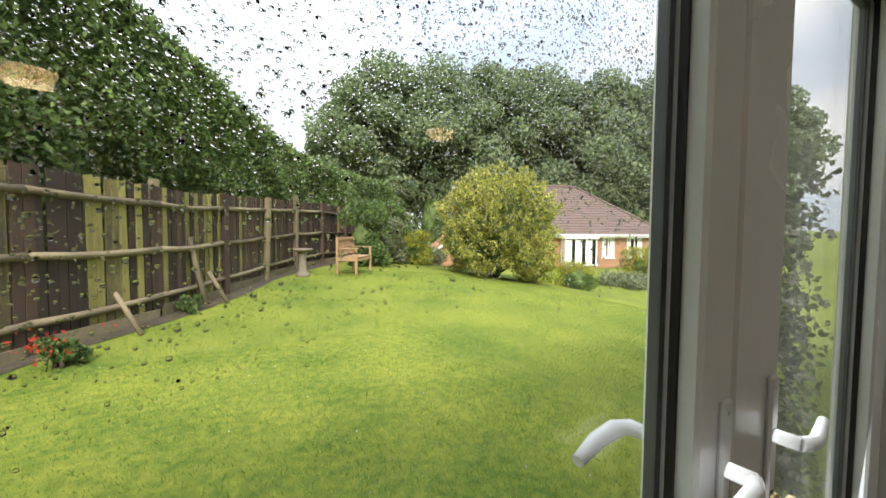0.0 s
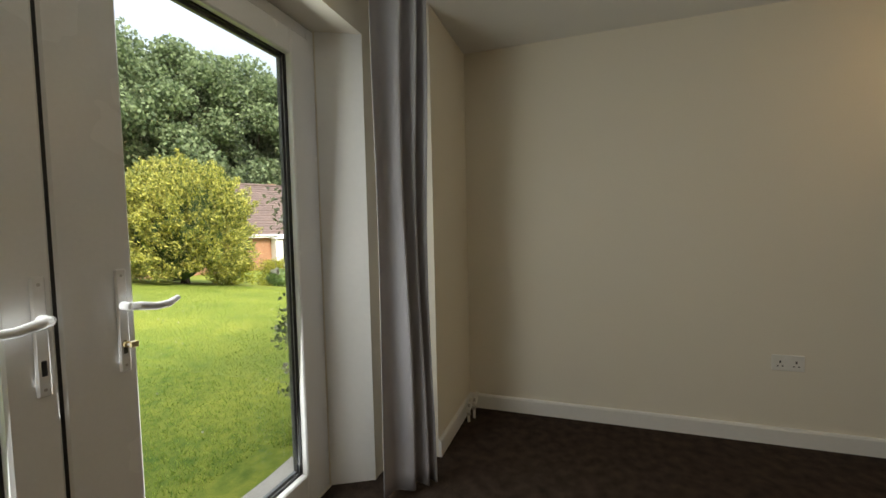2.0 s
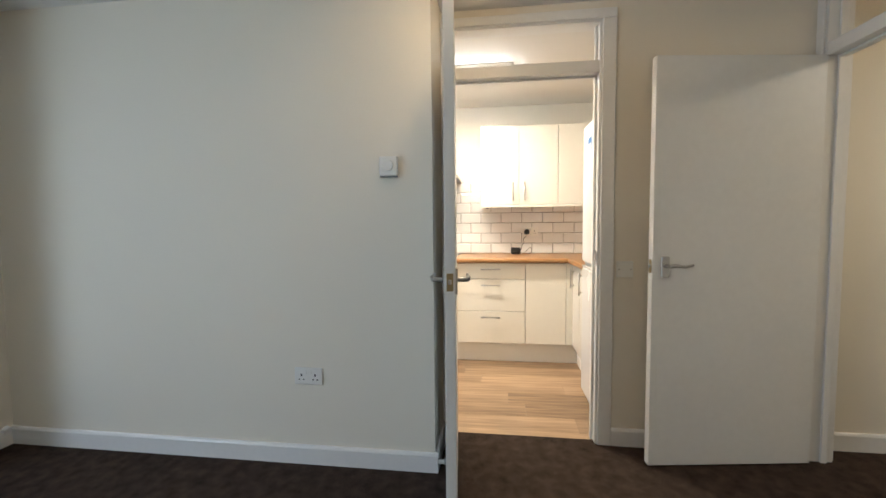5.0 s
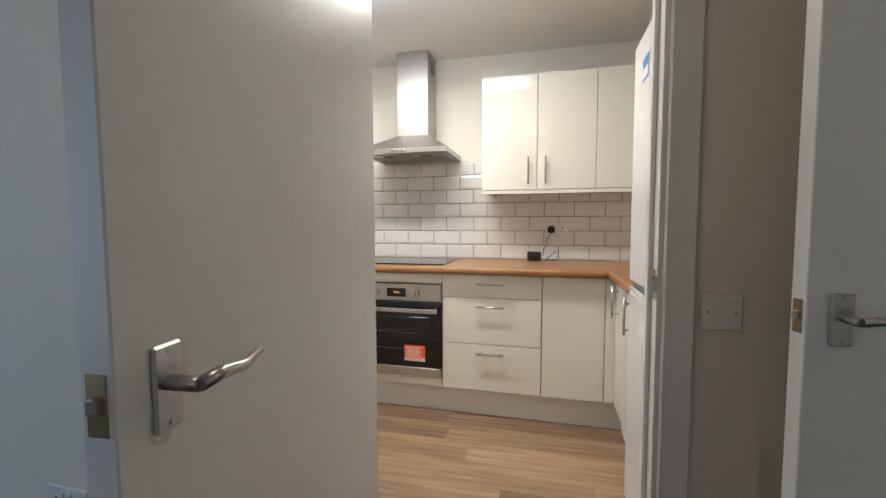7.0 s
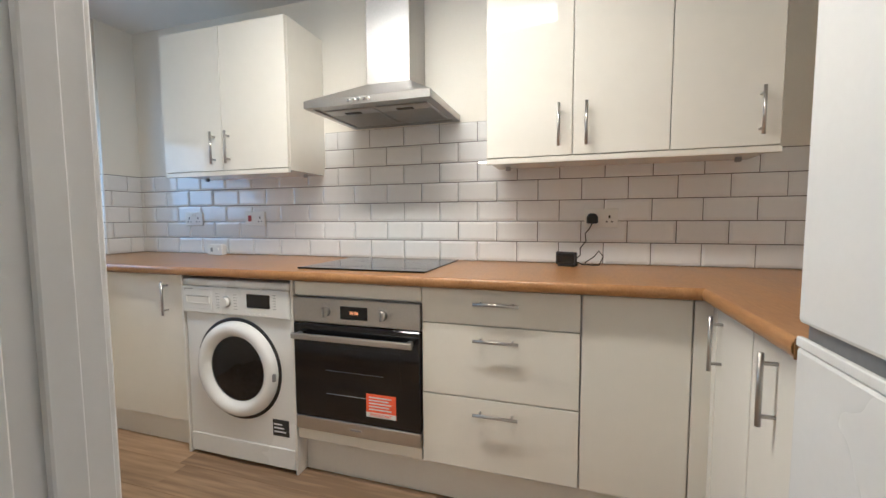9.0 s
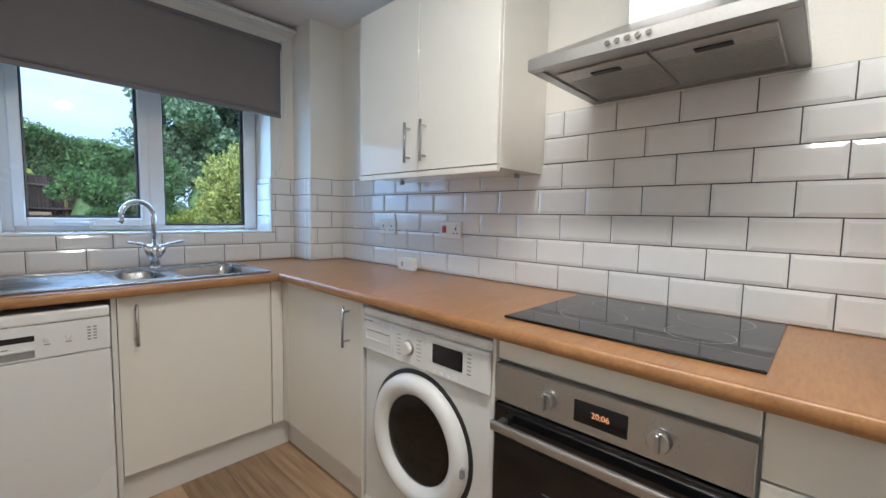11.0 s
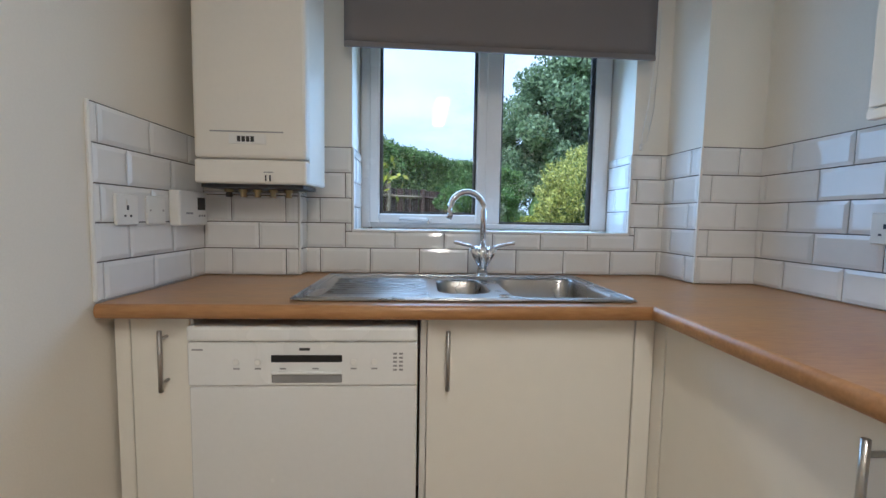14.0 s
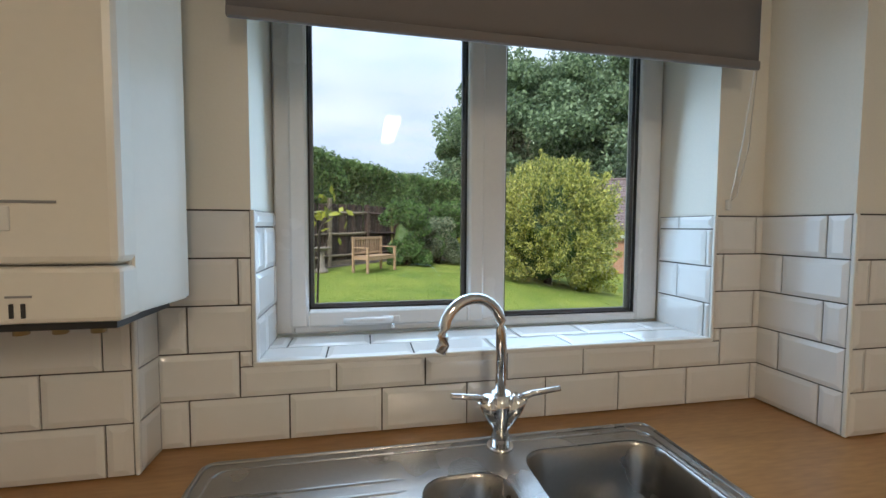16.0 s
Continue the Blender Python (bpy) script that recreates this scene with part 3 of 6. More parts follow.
def wetness(x, z):
    """How thick the rain lies: heavy high up, clearing below the middle."""
    n = noise.noise(Vector((x * 3.0, z * 3.0, 4.0)))
    return max(0.0, min(1.0, (z - 1.29 + 0.06 * n + 0.16 * max(0.0, -x)) / 0.25))


made = 0
for _ in range(150000):
    x, z = rng.uniform(-0.58, 0.262), rng.uniform(0.2, 1.97)
    k = wetness(x, z)
    if rng.random() < 0.00012 + 0.99988 * k and made < 34000:
        if k < 0.05 and rng.random() < 0.6:
            continue
        r = min(0.0024, 0.0007 + rng.expovariate(1 / 0.00042))
        drop(rain, x, z, 0.3803, r, rng.uniform(0.6, 1.0))
        made += 1
bmesh.ops.recalc_face_normals(rain, faces=rain.faces)
ob = part("raindrops", rain, M_DROP)
tagged(ob, "clear raindrops clinging to the outside of the garden door glass", "raindrops", "", "stuff")
ob.visible_shadow = False


# ---- curtain ----
def curtain():
    c = thing("curtain", "silver grey full-length eyelet curtain drawn back beside the garden doors", "curtain", 1.46, -0.068, 0, -33)
    bm = bmesh.new()
    cols, rows = 90, 26
    grid = []
    for j in range(rows + 1):
        v = j / rows
        z = 0.02 + v * 2.29
        line = []
        for i in range(cols + 1):
            u = i / cols
            w = (0.142 + 0.012 * math.sin(v * 3.0)) * (1.0 - 0.14 * v)
            x = (u - 0.5) * 2 * w + 0.014 * math.sin(v * 5 + u * 3)
            a = 2 * math.pi * (0.75 * u + 2.6 * u ** 2.4)
            y = 0.036 * math.sin(a) * (0.85 + 0.3 * noise.noise(Vector((u * 4, v * 2, 1)))) + 0.01 * math.sin(v * 7 + u * 5)
            line.append(bm.verts.new((x, y, z)))
        grid.append(line)
    for j in range(rows):
        for i in range(cols):
            f = bm.faces.new((grid[j][i], grid[j][i + 1], grid[j + 1][i + 1], grid[j + 1][i]))
            f.smooth = True
    d = part("drape", bm, M_CURT, c)
    s = d.modifiers.new("cloth", "SOLIDIFY")
    s.thickness = 0.003
    for k in range(4):
        cylinder("eyelet", (-0.075 + k * 0.05, -0.002, 2.26), (-0.075 + k * 0.05, 0.002, 2.26), 0.024, M_HANDLE, c, "metal eyelet", 14)
    return c


curtain()
pole = thing("curtain_pole", "dark metal curtain pole with ball end above the garden doors", "curtain pole", 0, 0)
cylinder("pole", (-0.85, -0.03, 2.265), (1.64, -0.03, 2.265), 0.012, M_HANDLE, pole)
bmx = bmesh.new()
bmesh.ops.create_uvsphere(bmx, u_segments=14, v_segments=10, radius=0.022, matrix=Matrix.Translation((1.655, -0.03, 2.265)))
part("finial", bmx, M_HANDLE, pole, "", True)
box("bracket", 1.44, 1.46, -0.042, 0.14, 2.25, 2.28, M_HANDLE, pole)


# ---- plates, sockets, thermostat ----
def socket(name, m, label, wide=0.146, double=True, red=False, plug_holes=True):
    """A moulded plate; local x along the wall, y out of it toward -y, origin at the plate's middle."""
    s = thing(name, label, "socket", 0, 0)
    s.matrix_basis = m
    face = box("faceplate", -wide / 2, wide / 2, -0.009, 0.0, -0.043, 0.043, M_PLASTIC, s, 0.003)
    if plug_holes:
        centres = (-0.036, 0.036) if double else ((0.036,) if red else (0.0,))
        for cx in centres:
            box("slot", cx - 0.004, cx + 0.004, -0.0095, -0.006, -0.001, 0.012, M_BLKP, face, 0.0)
            for dx in (-0.011, 0.011):
                box("slot", cx + dx - 0.004, cx + dx + 0.004, -0.0095, -0.006, -0.020, -0.014, M_BLKP, face, 0.0)
            rx = cx + (0.0 if not double else (0.022 if cx < 0 else -0.022))
            box("rocker", rx - 0.005, rx + 0.005, -0.0125, -0.008, 0.012, 0.03, M_PLASTIC, face, 0.001)
    if red:
        box("rocker", -0.05, -0.026, -0.0135, -0.008, -0.016, 0.02, M_RED, face, 0.002, "red cooker switch")
    if not plug_holes:
        for dx in (-wide / 2 + 0.013, wide / 2 - 0.013):
            cylinder("screw", (dx, -0.008, 0), (dx, -0.0105, 0), 0.004, M_HANDLE, face, "", 8)
    return s


FW = -90   # local -y turned to face -x
socket("double_socket", pose(XP, -1.862, 0.453, 0, 0, FW), "white double plug socket low on the partition wall")
socket("blank_plate", pose(XD, -3.472, 0.962, 0, 0, FW), "white square blank plate beside the kitchen doorway", 0.086, False, False, False)
th = thing("thermostat", "white wall thermostat with a round dial", "thermostat", 0, 0)
th.matrix_basis = pose(XP, -2.295, 1.483, 0, 0, FW)
box("case", -0.042, 0.042, -0.028, 0, -0.045, 0.045, M_PLASTIC, th, 0.004)
cylinder("dial", (0, -0.026, 0.002), (0, -0.036, 0.002), 0.026, M_PLASTIC, th, "round white dial", 24)
box("base_strip", -0.042, 0.042, -0.024, 0, -0.051, -0.046, M_GREYP, th, 0.001)

# old pipe tails in the corner
pv = thing("radiator_valve", "white painted radiator pipe tails with valves in the corner", "pipe valve", 2.20, -0.14)
for dx, dy, h in ((0.0, 0.0, 0.075), (0.06, -0.02, 0.09)):
    cylinder("pipe", (dx, dy, 0), (dx, dy, h), 0.0085, M_GLOSS, pv)
    cylinder("nut", (dx, dy, h - 0.03), (dx, dy, h - 0.012), 0.015, M_HANDLE, pv, "", 6)
    tube("valve", [(dx - 0.012, dy, h), (dx + 0.03, dy, h + 0.008), (dx + 0.075, dy + 0.004, h + 0.022)], 0.013, M_GLOSS, pv, "", 10, [0.014, 0.013, 0.011])
    cylinder("cap", (dx + 0.07, dy + 0.004, h + 0.02), (dx + 0.10, dy + 0.006, h + 0.030), 0.016, M_PLASTIC, pv)
    cylinder("spindle", (dx + 0.01, dy, h), (dx + 0.01, dy, h + 0.035), 0.008, M_HANDLE, pv, "", 8)
ds = thing("door_stop", "white rubber door stop on the skirting", "door stop", XP + 0.003, -2.517, 0.05)
cylinder("stem", (0, 0, 0), (0, -0.03, 0), 0.011, M_PLASTIC, ds)
cylinder("buffer", (0, -0.03, 0), (0, -0.042, 0), 0.016, M_GREYP, ds)

# ceiling lamps
for lx, ly in ((-1.0, -2.9), (1.96, -2.75)):
    rl = thing("ceiling_lamp", "round glowing ceiling lamp", "ceiling lamp", lx, ly, 0, 0, "room ceiling lamps")
    cylinder("base", (0, 0, H - 0.03), (0, 0, H), 0.15, M_PLASTIC, rl, "", 32)
    cylinder("diffuser", (0, 0, H - 0.10), (0, 0, H - 0.03), 0.11, M_RLAMP, rl, "", 32, 0.14)
hl = thing("ceiling_lamp", "round glowing hall ceiling lamp", "ceiling lamp", 2.0, -5.4)
cylinder("base", (0, 0, H - 0.03), (0, 0, H), 0.15, M_PLASTIC, hl, "", 32)
cylinder("diffuser", (0, 0, H - 0.09), (0, 0, H - 0.03), 0.11, M_RLAMP, hl, "", 32, 0.14)
sl = thing("strip_light", "long white strip light on the kitchen ceiling", "strip light", 3.56, -2.3)
box("body", -0.045, 0.045, -0.62, 0.62, H - 0.035, H, M_PLASTIC, sl, 0.004)
box("diffuser", -0.04, 0.04, -0.60, 0.60, H - 0.08, H - 0.035, M_LAMP, sl, 0.012, "lit diffuser", 2)


# ---- kitchen: worktop ----
WT, WB = 0.915, 0.877
bm = bmesh.new()
SX0, SX1, SY0, SY1 = 3.035, 3.96, -0.565, -0.10   # cut-out for the sink
for b in ((XK + 0.012, SX0, -0.62, 0.0, WB, WT), (SX1, XE, -0.62, 0.0, WB, WT), (SX0, SX1, -0.62, SY0, WB, WT), (SX0, SX1, SY1, 0.0, WB, WT),
          (4.0, XE, -3.40, -0.62, WB, WT), (3.455, XE, YKS, -3.40, WB, WT)):
    add_box(bm, *b)
bmesh.ops.remove_doubles(bm, verts=bm.verts, dist=0.0005)
worktop = tagged(part("worktop", bm, M_WORK), "continuous oak-effect laminate worktop with rounded front edge", "worktop")
# rounded front edge
def nosing(points, nx, ny):
    bm = bmesh.new()
    rows = []
    for px, py in points:
        rows.append([bm.verts.new((px + nx * (0.012 * math.cos(a)), py + ny * (0.012 * math.cos(a)), WB + 0.019 + 0.019 * math.sin(a))) for a in (radians(-90 + 15 * k) for k in range(13))])
    for a, b in zip(rows, rows[1:]):
        for k in range(12):
            f = bm.faces.new((a[k], a[k + 1], b[k + 1], b[k]))
            f.smooth = True
    bmesh.ops.recalc_face_normals(bm, faces=bm.faces)
    return part("nosing", bm, M_WORK, worktop)
nosing([(XK + 0.012, -0.62), (4.0, -0.62)], 0, -1)
nosing([(4.0, -0.62), (4.0, -3.40)], -1, 0)
nosing([(4.0, -3.40), (3.455, -3.40)], 0, 1)
box("end_cap", 3.452, 3.455, YKS, -3.392, WB, WT, M_WORK, worktop, 0.0)


def bar_handle(parent, x, z, length, upright=True, y=0.0):
    """A T-bar handle standing off the door face at local y (front toward -y)."""
    d = 0.032
    if upright:
        h = tube("handle", [(x, y - d, z - length / 2), (x, y - d, z + length / 2)], 0.006, M_HANDLE, parent, "satin metal bar handle")
        for dz in (-length * 0.36, length * 0.36):
            cylinder("post", (x, y, z + dz), (x, y - d, z + dz), 0.0048, M_HANDLE, h, "", 10)
    else:
        h = tube("handle", [(x - length / 2, y - d, z), (x + length / 2, y - d, z)], 0.006, M_HANDLE, parent, "satin metal bar handle")
        for dx in (-length * 0.36, length * 0.36):
            cylinder("post", (x + dx, y, z), (x + dx, y - d, z), 0.0048, M_HANDLE, h, "", 10)
    return h


def base_unit(x, y, rz, w, label, doors=(), drawers=(), depth=0.55, top=0.872, z0=0.15):
    """Local: front in the plane y = 0 facing -y, body behind it, x from 0 to w. doors: (x0, x1, handle x or None)."""
    u = thing("base_cabinet", label, "cabinet", x, y, 0, rz, "kitchen base cabinets")
    box("body", 0.001, w - 0.001, 0.02, depth, z0 - 0.006, top, M_CARC, u, 0.001)
    for x0, x1, hx in doors:
        d = box("door", x0 + 0.0015, x1 - 0.0015, 0.0, 0.018, z0, 0.868, M_CAB, u, 0.0018)
        if hx is not None:
            bar_handle(d, hx, 0.757, 0.165)
    for d0, d1 in drawers:
        d = box("drawer", 0.002, w - 0.002, 0.0, 0.018, d0 + 0.0015, d1 - 0.0015, M_CAB, u, 0.0018)
        bar_handle(d, w / 2, d1 - 0.05, 0.165, False)
    return u


YN = -0.565   # north run front
XF = 4.04     # east run front
YF = -3.435   # south run front
base_unit(2.556, YN, 0, 0.205, "narrow ivory gloss base cabinet beside the dishwasher", ((0.04, 0.196, 0.135),))
box("filler", 0.0, 0.039, 0.0, 0.018, 0.15, 0.868, M_CAB, bpy.data.objects["base_cabinet"], 0.0015)
base_unit(3.375, YN, 0, 0.665, "ivory gloss sink base cabinet", ((0.012, 0.605, 0.07), (0.606, 0.6645, None)), top=0.70)
base_unit(XF, -0.566, -90, 0.67, "ivory gloss corner base cabinet beside the washing machine", ((-0.012, 0.049, None), (0.051, 0.668, 0.58)))
base_unit(XF, -2.457, -90, 0.586, "ivory gloss cabinet with three drawers", (), ((0.172, 0.453), (0.455, 0.733), (0.735, 0.87)), z0=0.172)
base_unit(XF, -3.043, -90, 0.393, "ivory gloss blank corner cabinet panel", ((0.002, 0.338, None), (0.340, 0.398, None)), z0=0.172)
base_unit(4.042, YF, 180, 0.582, "ivory gloss base cabinet next to the fridge", ((0.002, 0.04, None), (0.042, 0.30, 0.09), (0.302, 0.58, 0.43)), z0=0.172)
for nm, a in (("plinth", (2.556, 2.752, YN + 0.045, YN + 0.06, 0.0, 0.143)), ("plinth", (3.376, 4.085, YN + 0.045, YN + 0.06, 0.0, 0.142)),
              ("plinth", (4.088, 4.103, -1.236, -0.505, 0.0, 0.142)), ("plinth", (4.095, 4.11, -3.485, -1.874, 0.0, 0.164)), ("plinth", (3.46, 4.11, -3.50, -3.485, 0.0, 0.164))):
    tagged(box(nm, *a, M_CARC, None, 0.0015), "white plinth board under the base cabinets", "plinth")
for y in (-1.247, -1.866):
    pnl = box("end_panel", 4.03, 4.59, y - 0.0055, y + 0.0055, 0.0, 0.872, M_CARC, None, 0.0015)
    tagged(pnl, "white panel beside the washing machine", "panel")
tagged(box("end_panel", 3.369, 3.386, YN + 0.001, -0.02, 0.0, 0.872, M_CARC, None, 0.0015), "ivory panel beside the dishwasher", "panel")
tagged(box("end_panel", 2.752, 2.7605, YN + 0.001, -0.02, 0.0, 0.872, M_CARC, None, 0.0015), "ivory panel beside the dishwasher", "panel")


def wall_unit(x, y, rz, w, doors, label, z0, z1):
    u = thing("wall_cabinet", label, "cabinet", x, y, 0, rz, "kitchen wall cabinets")
    box("body", 0.0, w, 0.0, 0.30, z0 - 0.012, z1, M_CAB, u, 0.0015)
    box("light_rail", 0.0, w, -0.02, 0.0, z0 - 0.026, z0 - 0.004, M_CAB, u, 0.002)
    for x0, x1, hx in doors:
        d = box("door", x0 + 0.0015, x1 - 0.0015, -0.02, -0.001, z0, z1 - 0.002, M_CAB, u, 0.0018)
        bar_handle(d, hx, z0 + 0.115, 0.165, True, -0.02)
    for hx in (0.06, w - 0.06):
        cylinder("bracket", (hx, 0.2, z0 - 0.03), (hx, 0.2, z0 - 0.012), 0.012, M_GREYP, u, "", 10)
    return u


wall_unit(4.32, -0.845, -90, 0.815, ((0.0, 0.408, 0.36), (0.408, 0.815, 0.455)), "ivory gloss double wall cabinet beside the pier", 1.390, 2.125)
wall_unit(4.32, -2.656, -90, 1.04, ((0.0, 0.346, 0.293), (0.346, 0.692, 0.396), (0.692, 1.035, 0.97)), "ivory gloss triple wall cabinet", 1.383, 2.09)


# ---- sink and tap ----
def sink():
    s = thing("sink", "stainless steel one and a half bowl sink with ribbed drainer", "sink", 0, 0, 0)
    x0, x1, y0, y1 = 3.014, 3.982, -0.58, -0.082
    z = WT + 0.004
    bowls = [(3.42, 3.585, -0.48, -0.205, 0.10), (3.635, 3.94, -0.53, -0.15, 0.165)]
    def ring(cx0, cx1, cy0, cy1, r, zz, n=6):
        pts = []
        for ax, ay, st in ((cx1 - r, cy1 - r, 0), (cx0 + r, cy1 - r, 90), (cx0 + r, cy0 + r, 180), (cx1 - r, cy0 + r, 270)):
            for k in range(n + 1):
                a = radians(st + 90 * k / n)
                pts.append((ax + r * math.cos(a), ay + r * math.sin(a), zz))
        return pts
    # deck with holes, from a filled curve
    c = bpy.data.curves.new("deck", "CURVE")
    c.dimensions, c.fill_mode, c.extrude = "2D", "BOTH", 0.0012
    for loop in [ring(x0, x1, y0, y1, 0.02, 0)] + [ring(b[0], b[1], b[2], b[3], 0.055, 0) for b in bowls]:
        sp = c.splines.new("POLY")
        sp.points.add(len(loop) - 1)
        for p, q in zip(sp.points, loop):
            p.co = (q[0], q[1], 0, 1)
        sp.use_cyclic_u = True
    tmp = bpy.data.objects.new("deck", c)
    me = bpy.data.meshes.new_from_object(tmp)
    bpy.data.objects.remove(tmp)
    me.materials.clear()
    me.materials.append(M_SINK)
    deck = new("deck", me)
    deck.parent, deck.location = s, (0, 0, z)
    # raised rim
    rim = ring(x0 + 0.006, x1 - 0.006, y0 + 0.006, y1 - 0.006, 0.02, z + 0.001, 6)
    tube("rim", rim + rim[:1], 0.0045, M_SINK, s, "", 8)
    inner = ring(x0 + 0.03, x1 - 0.03, y0 + 0.03, y1 - 0.03, 0.035, z + 0.0006, 6)
    tube("rim", inner + inner[:1], 0.003, M_SINK, s, "", 8)
    for bx0, bx1, by0, by1, d in bowls:
        bm = bmesh.new()
        loops = []
        for k, (inset, dz) in enumerate(((-0.004, 0.0015), (0.0, -0.001), (0.004, -0.008), (0.010, -d * 0.6), (0.016, -d * 0.85), (0.03, -d * 0.97), (0.055, -d))):
            loops.append([bm.verts.new(p) for p in ring(bx0 + inset, bx1 - inset, by0 + inset, by1 - inset, max(0.055 - inset * 0.4, 0.012), z + dz)])
        for a, b in zip(loops, loops[1:]):
            for i in range(len(a)):
                j = (i + 1) % len(a)
                f = bm.faces.new((a[i], a[j], b[j], b[i]))
                f.smooth = True
        bm.faces.new(loops[-1])
        bmesh.ops.recalc_face_normals(bm, faces=bm.faces)
        bowl = part("bowl", bm, M_SINK, s)
        mx, my = (bx0 + bx1) / 2, by0 + 0.40 * (by1 - by0)
        w = cylinder("waste", (mx, my, z - d), (mx, my, z - d + 0.003), 0.04, M_CHROME, bowl, "chrome strainer", 28)
        for k in range(8):
            a = k * math.pi / 4
            cylinder("hole", (mx + 0.018 * math.cos(a), my + 0.018 * math.sin(a), z - d + 0.0025), (mx + 0.018 * math.cos(a), my + 0.018 * math.sin(a), z - d + 0.0036), 0.0045, M_BLKP, bowl, "", 8)
    for k in range(9):
        yy = -0.20 - k * 0.036
        tube("rib", [(3.07 + 0.004 * k, yy, z - 0.005), (3.09, yy, z - 0.0025), (3.37, yy, z - 0.0025), (3.395, yy, z - 0.005)], 0.0065, M_SINK, s, "", 8)
    cylinder("plug_control", (3.61, -0.515, z), (3.61, -0.515, z + 0.004), 0.018, M_CHROME, s, "", 20)
    return s


sink()


def tap():
    t = thing("mixer_tap", "chrome mixer tap with a swan neck and two lever handles", "tap", 3.604, -0.128, WT + 0.004)
    cylinder("base", (0, 0, 0), (0, 0, 0.008), 0.028, M_CHROME, t, "", 24)
    tube("column", [(0, 0, 0.006), (0, 0, 0.04), (0, -0.002, 0.09), (0, -0.003, 0.12)], 0.02, M_CHROME, t, "", 16, [0.021, 0.018, 0.024, 0.02])
    pts = [(0, 0, 0.10), (0, 0, 0.255)]
    dx, dy = -0.965, -0.26
    R = 0.068
    for k in range(1, 15):
        a = math.pi * k / 13.0
        u = R * (1 - math.cos(a))
        pts.append((dx * u, dy * u, 0.255 + R * math.sin(a)))
    pts.append((dx * 2 * R * 1.04, dy * 2 * R * 1.04, 0.222))
    tube("spout", pts, 0.0115, M_CHROME, t, "", 14)
    for sgn in (-1, 1):
        v = tube("valve", [(sgn * 0.006, -0.004, 0.045), (sgn * 0.026, -0.012, 0.085), (sgn * 0.038, -0.017, 0.115)], 0.014, M_CHROME, t, "", 14, [0.011, 0.0155, 0.0165])
        tube("lever", [(sgn * 0.036, -0.017, 0.112), (sgn * 0.06, -0.026, 0.124), (sgn * 0.115, -0.04, 0.136)], 0.006, M_CHROME, v, "", 10, [0.009, 0.0065, 0.0055])
    return t


tap()


# ---- dishwasher ----
def dishwasher():
    d = thing("dishwasher", "white freestanding dishwasher under the worktop", "dishwasher", 2.762, -0.595)
    w = 0.60
    box("body", 0.003, w - 0.003, 0.02, 0.53, 0.02, 0.81, M_WHITE, d, 0.003)
    box("top", 0.0, w, -0.012, 0.53, 0.812, 0.853, M_WHITE, d, 0.008, "white lid", 2)
    panel = box("control_panel", 0.0, w, -0.006, 0.02, 0.692, 0.81, M_WHITE, d, 0.003)
    box("door", 0.0, w, -0.002, 0.02, 0.078, 0.689, M_WHITE, d, 0.004)
    box("kickboard", 0.0, w, 0.0, 0.05, 0.012, 0.072, M_WHITE, d, 0.003)
    box("display", 0.215, 0.40, -0.0085, -0.005, 0.757, 0.776, M_BLKP, panel, 0.001)
    grip = box("grip", 0.215, 0.40, -0.0075, -0.004, 0.700, 0.727, M_GREYP, panel, 0.002, "recessed grip")
    box("grip_lip", 0.215, 0.40, -0.014, -0.006, 0.725, 0.733, M_WHITE, panel, 0.002)
    for x in (0.125, 0.18, 0.43, 0.485):
        cylinder("button", (x, -0.006, 0.757), (x, -0.010, 0.757), 0.0085, M_PLASTIC, panel, "round button", 16)
    for x in (0.125, 0.18, 0.43, 0.485, 0.245, 0.33):
        box("mark", x - 0.008, x + 0.008, -0.0067, -0.0058, 0.737, 0.741, M_GREYP, panel, 0.0)
    for k in range(5):
        for x in (0.54, 0.556):
            box("mark", x - 0.005, x + 0.005, -0.0067, -0.0058, 0.733 + k * 0.011, 0.738 + k * 0.011, M_GREYP, panel, 0.0)
    box("badge", 0.288, 0.316, -0.0067, -0.0055, 0.788, 0.795, M_INK, panel, 0.0, "small dark badge")
    box("mark", 0.012, 0.04, -0.0067, -0.0058, 0.788, 0.792, M_GREYP, panel, 0.0)
    for x in (0.03, w - 0.03):
        cylinder("foot", (x, 0.06, 0.0), (x, 0.06, 0.02), 0.015, M_BLKP, d, "", 12)
    return d


dishwasher()


def ring_bm(centre, prof, n=48, axis="y"):
    """A turned ring: prof gives (radius, offset along the axis)."""
    bm = bmesh.new()
    rows = []
    for k in range(n):
        a = 2 * math.pi * k / n
        rows.append([bm.verts.new((centre[0] + r * math.cos(a), centre[1] + o, centre[2] + r * math.sin(a))) for r, o in prof])
    m = len(prof)
    for k in range(n):
        a, b = rows[k], rows[(k + 1) % n]
        for i in range(m - 1):
            f = bm.faces.new((a[i], a[i + 1], b[i + 1], b[i]))
            f.smooth = True
    bmesh.ops.recalc_face_normals(bm, faces=bm.faces)
    return bm


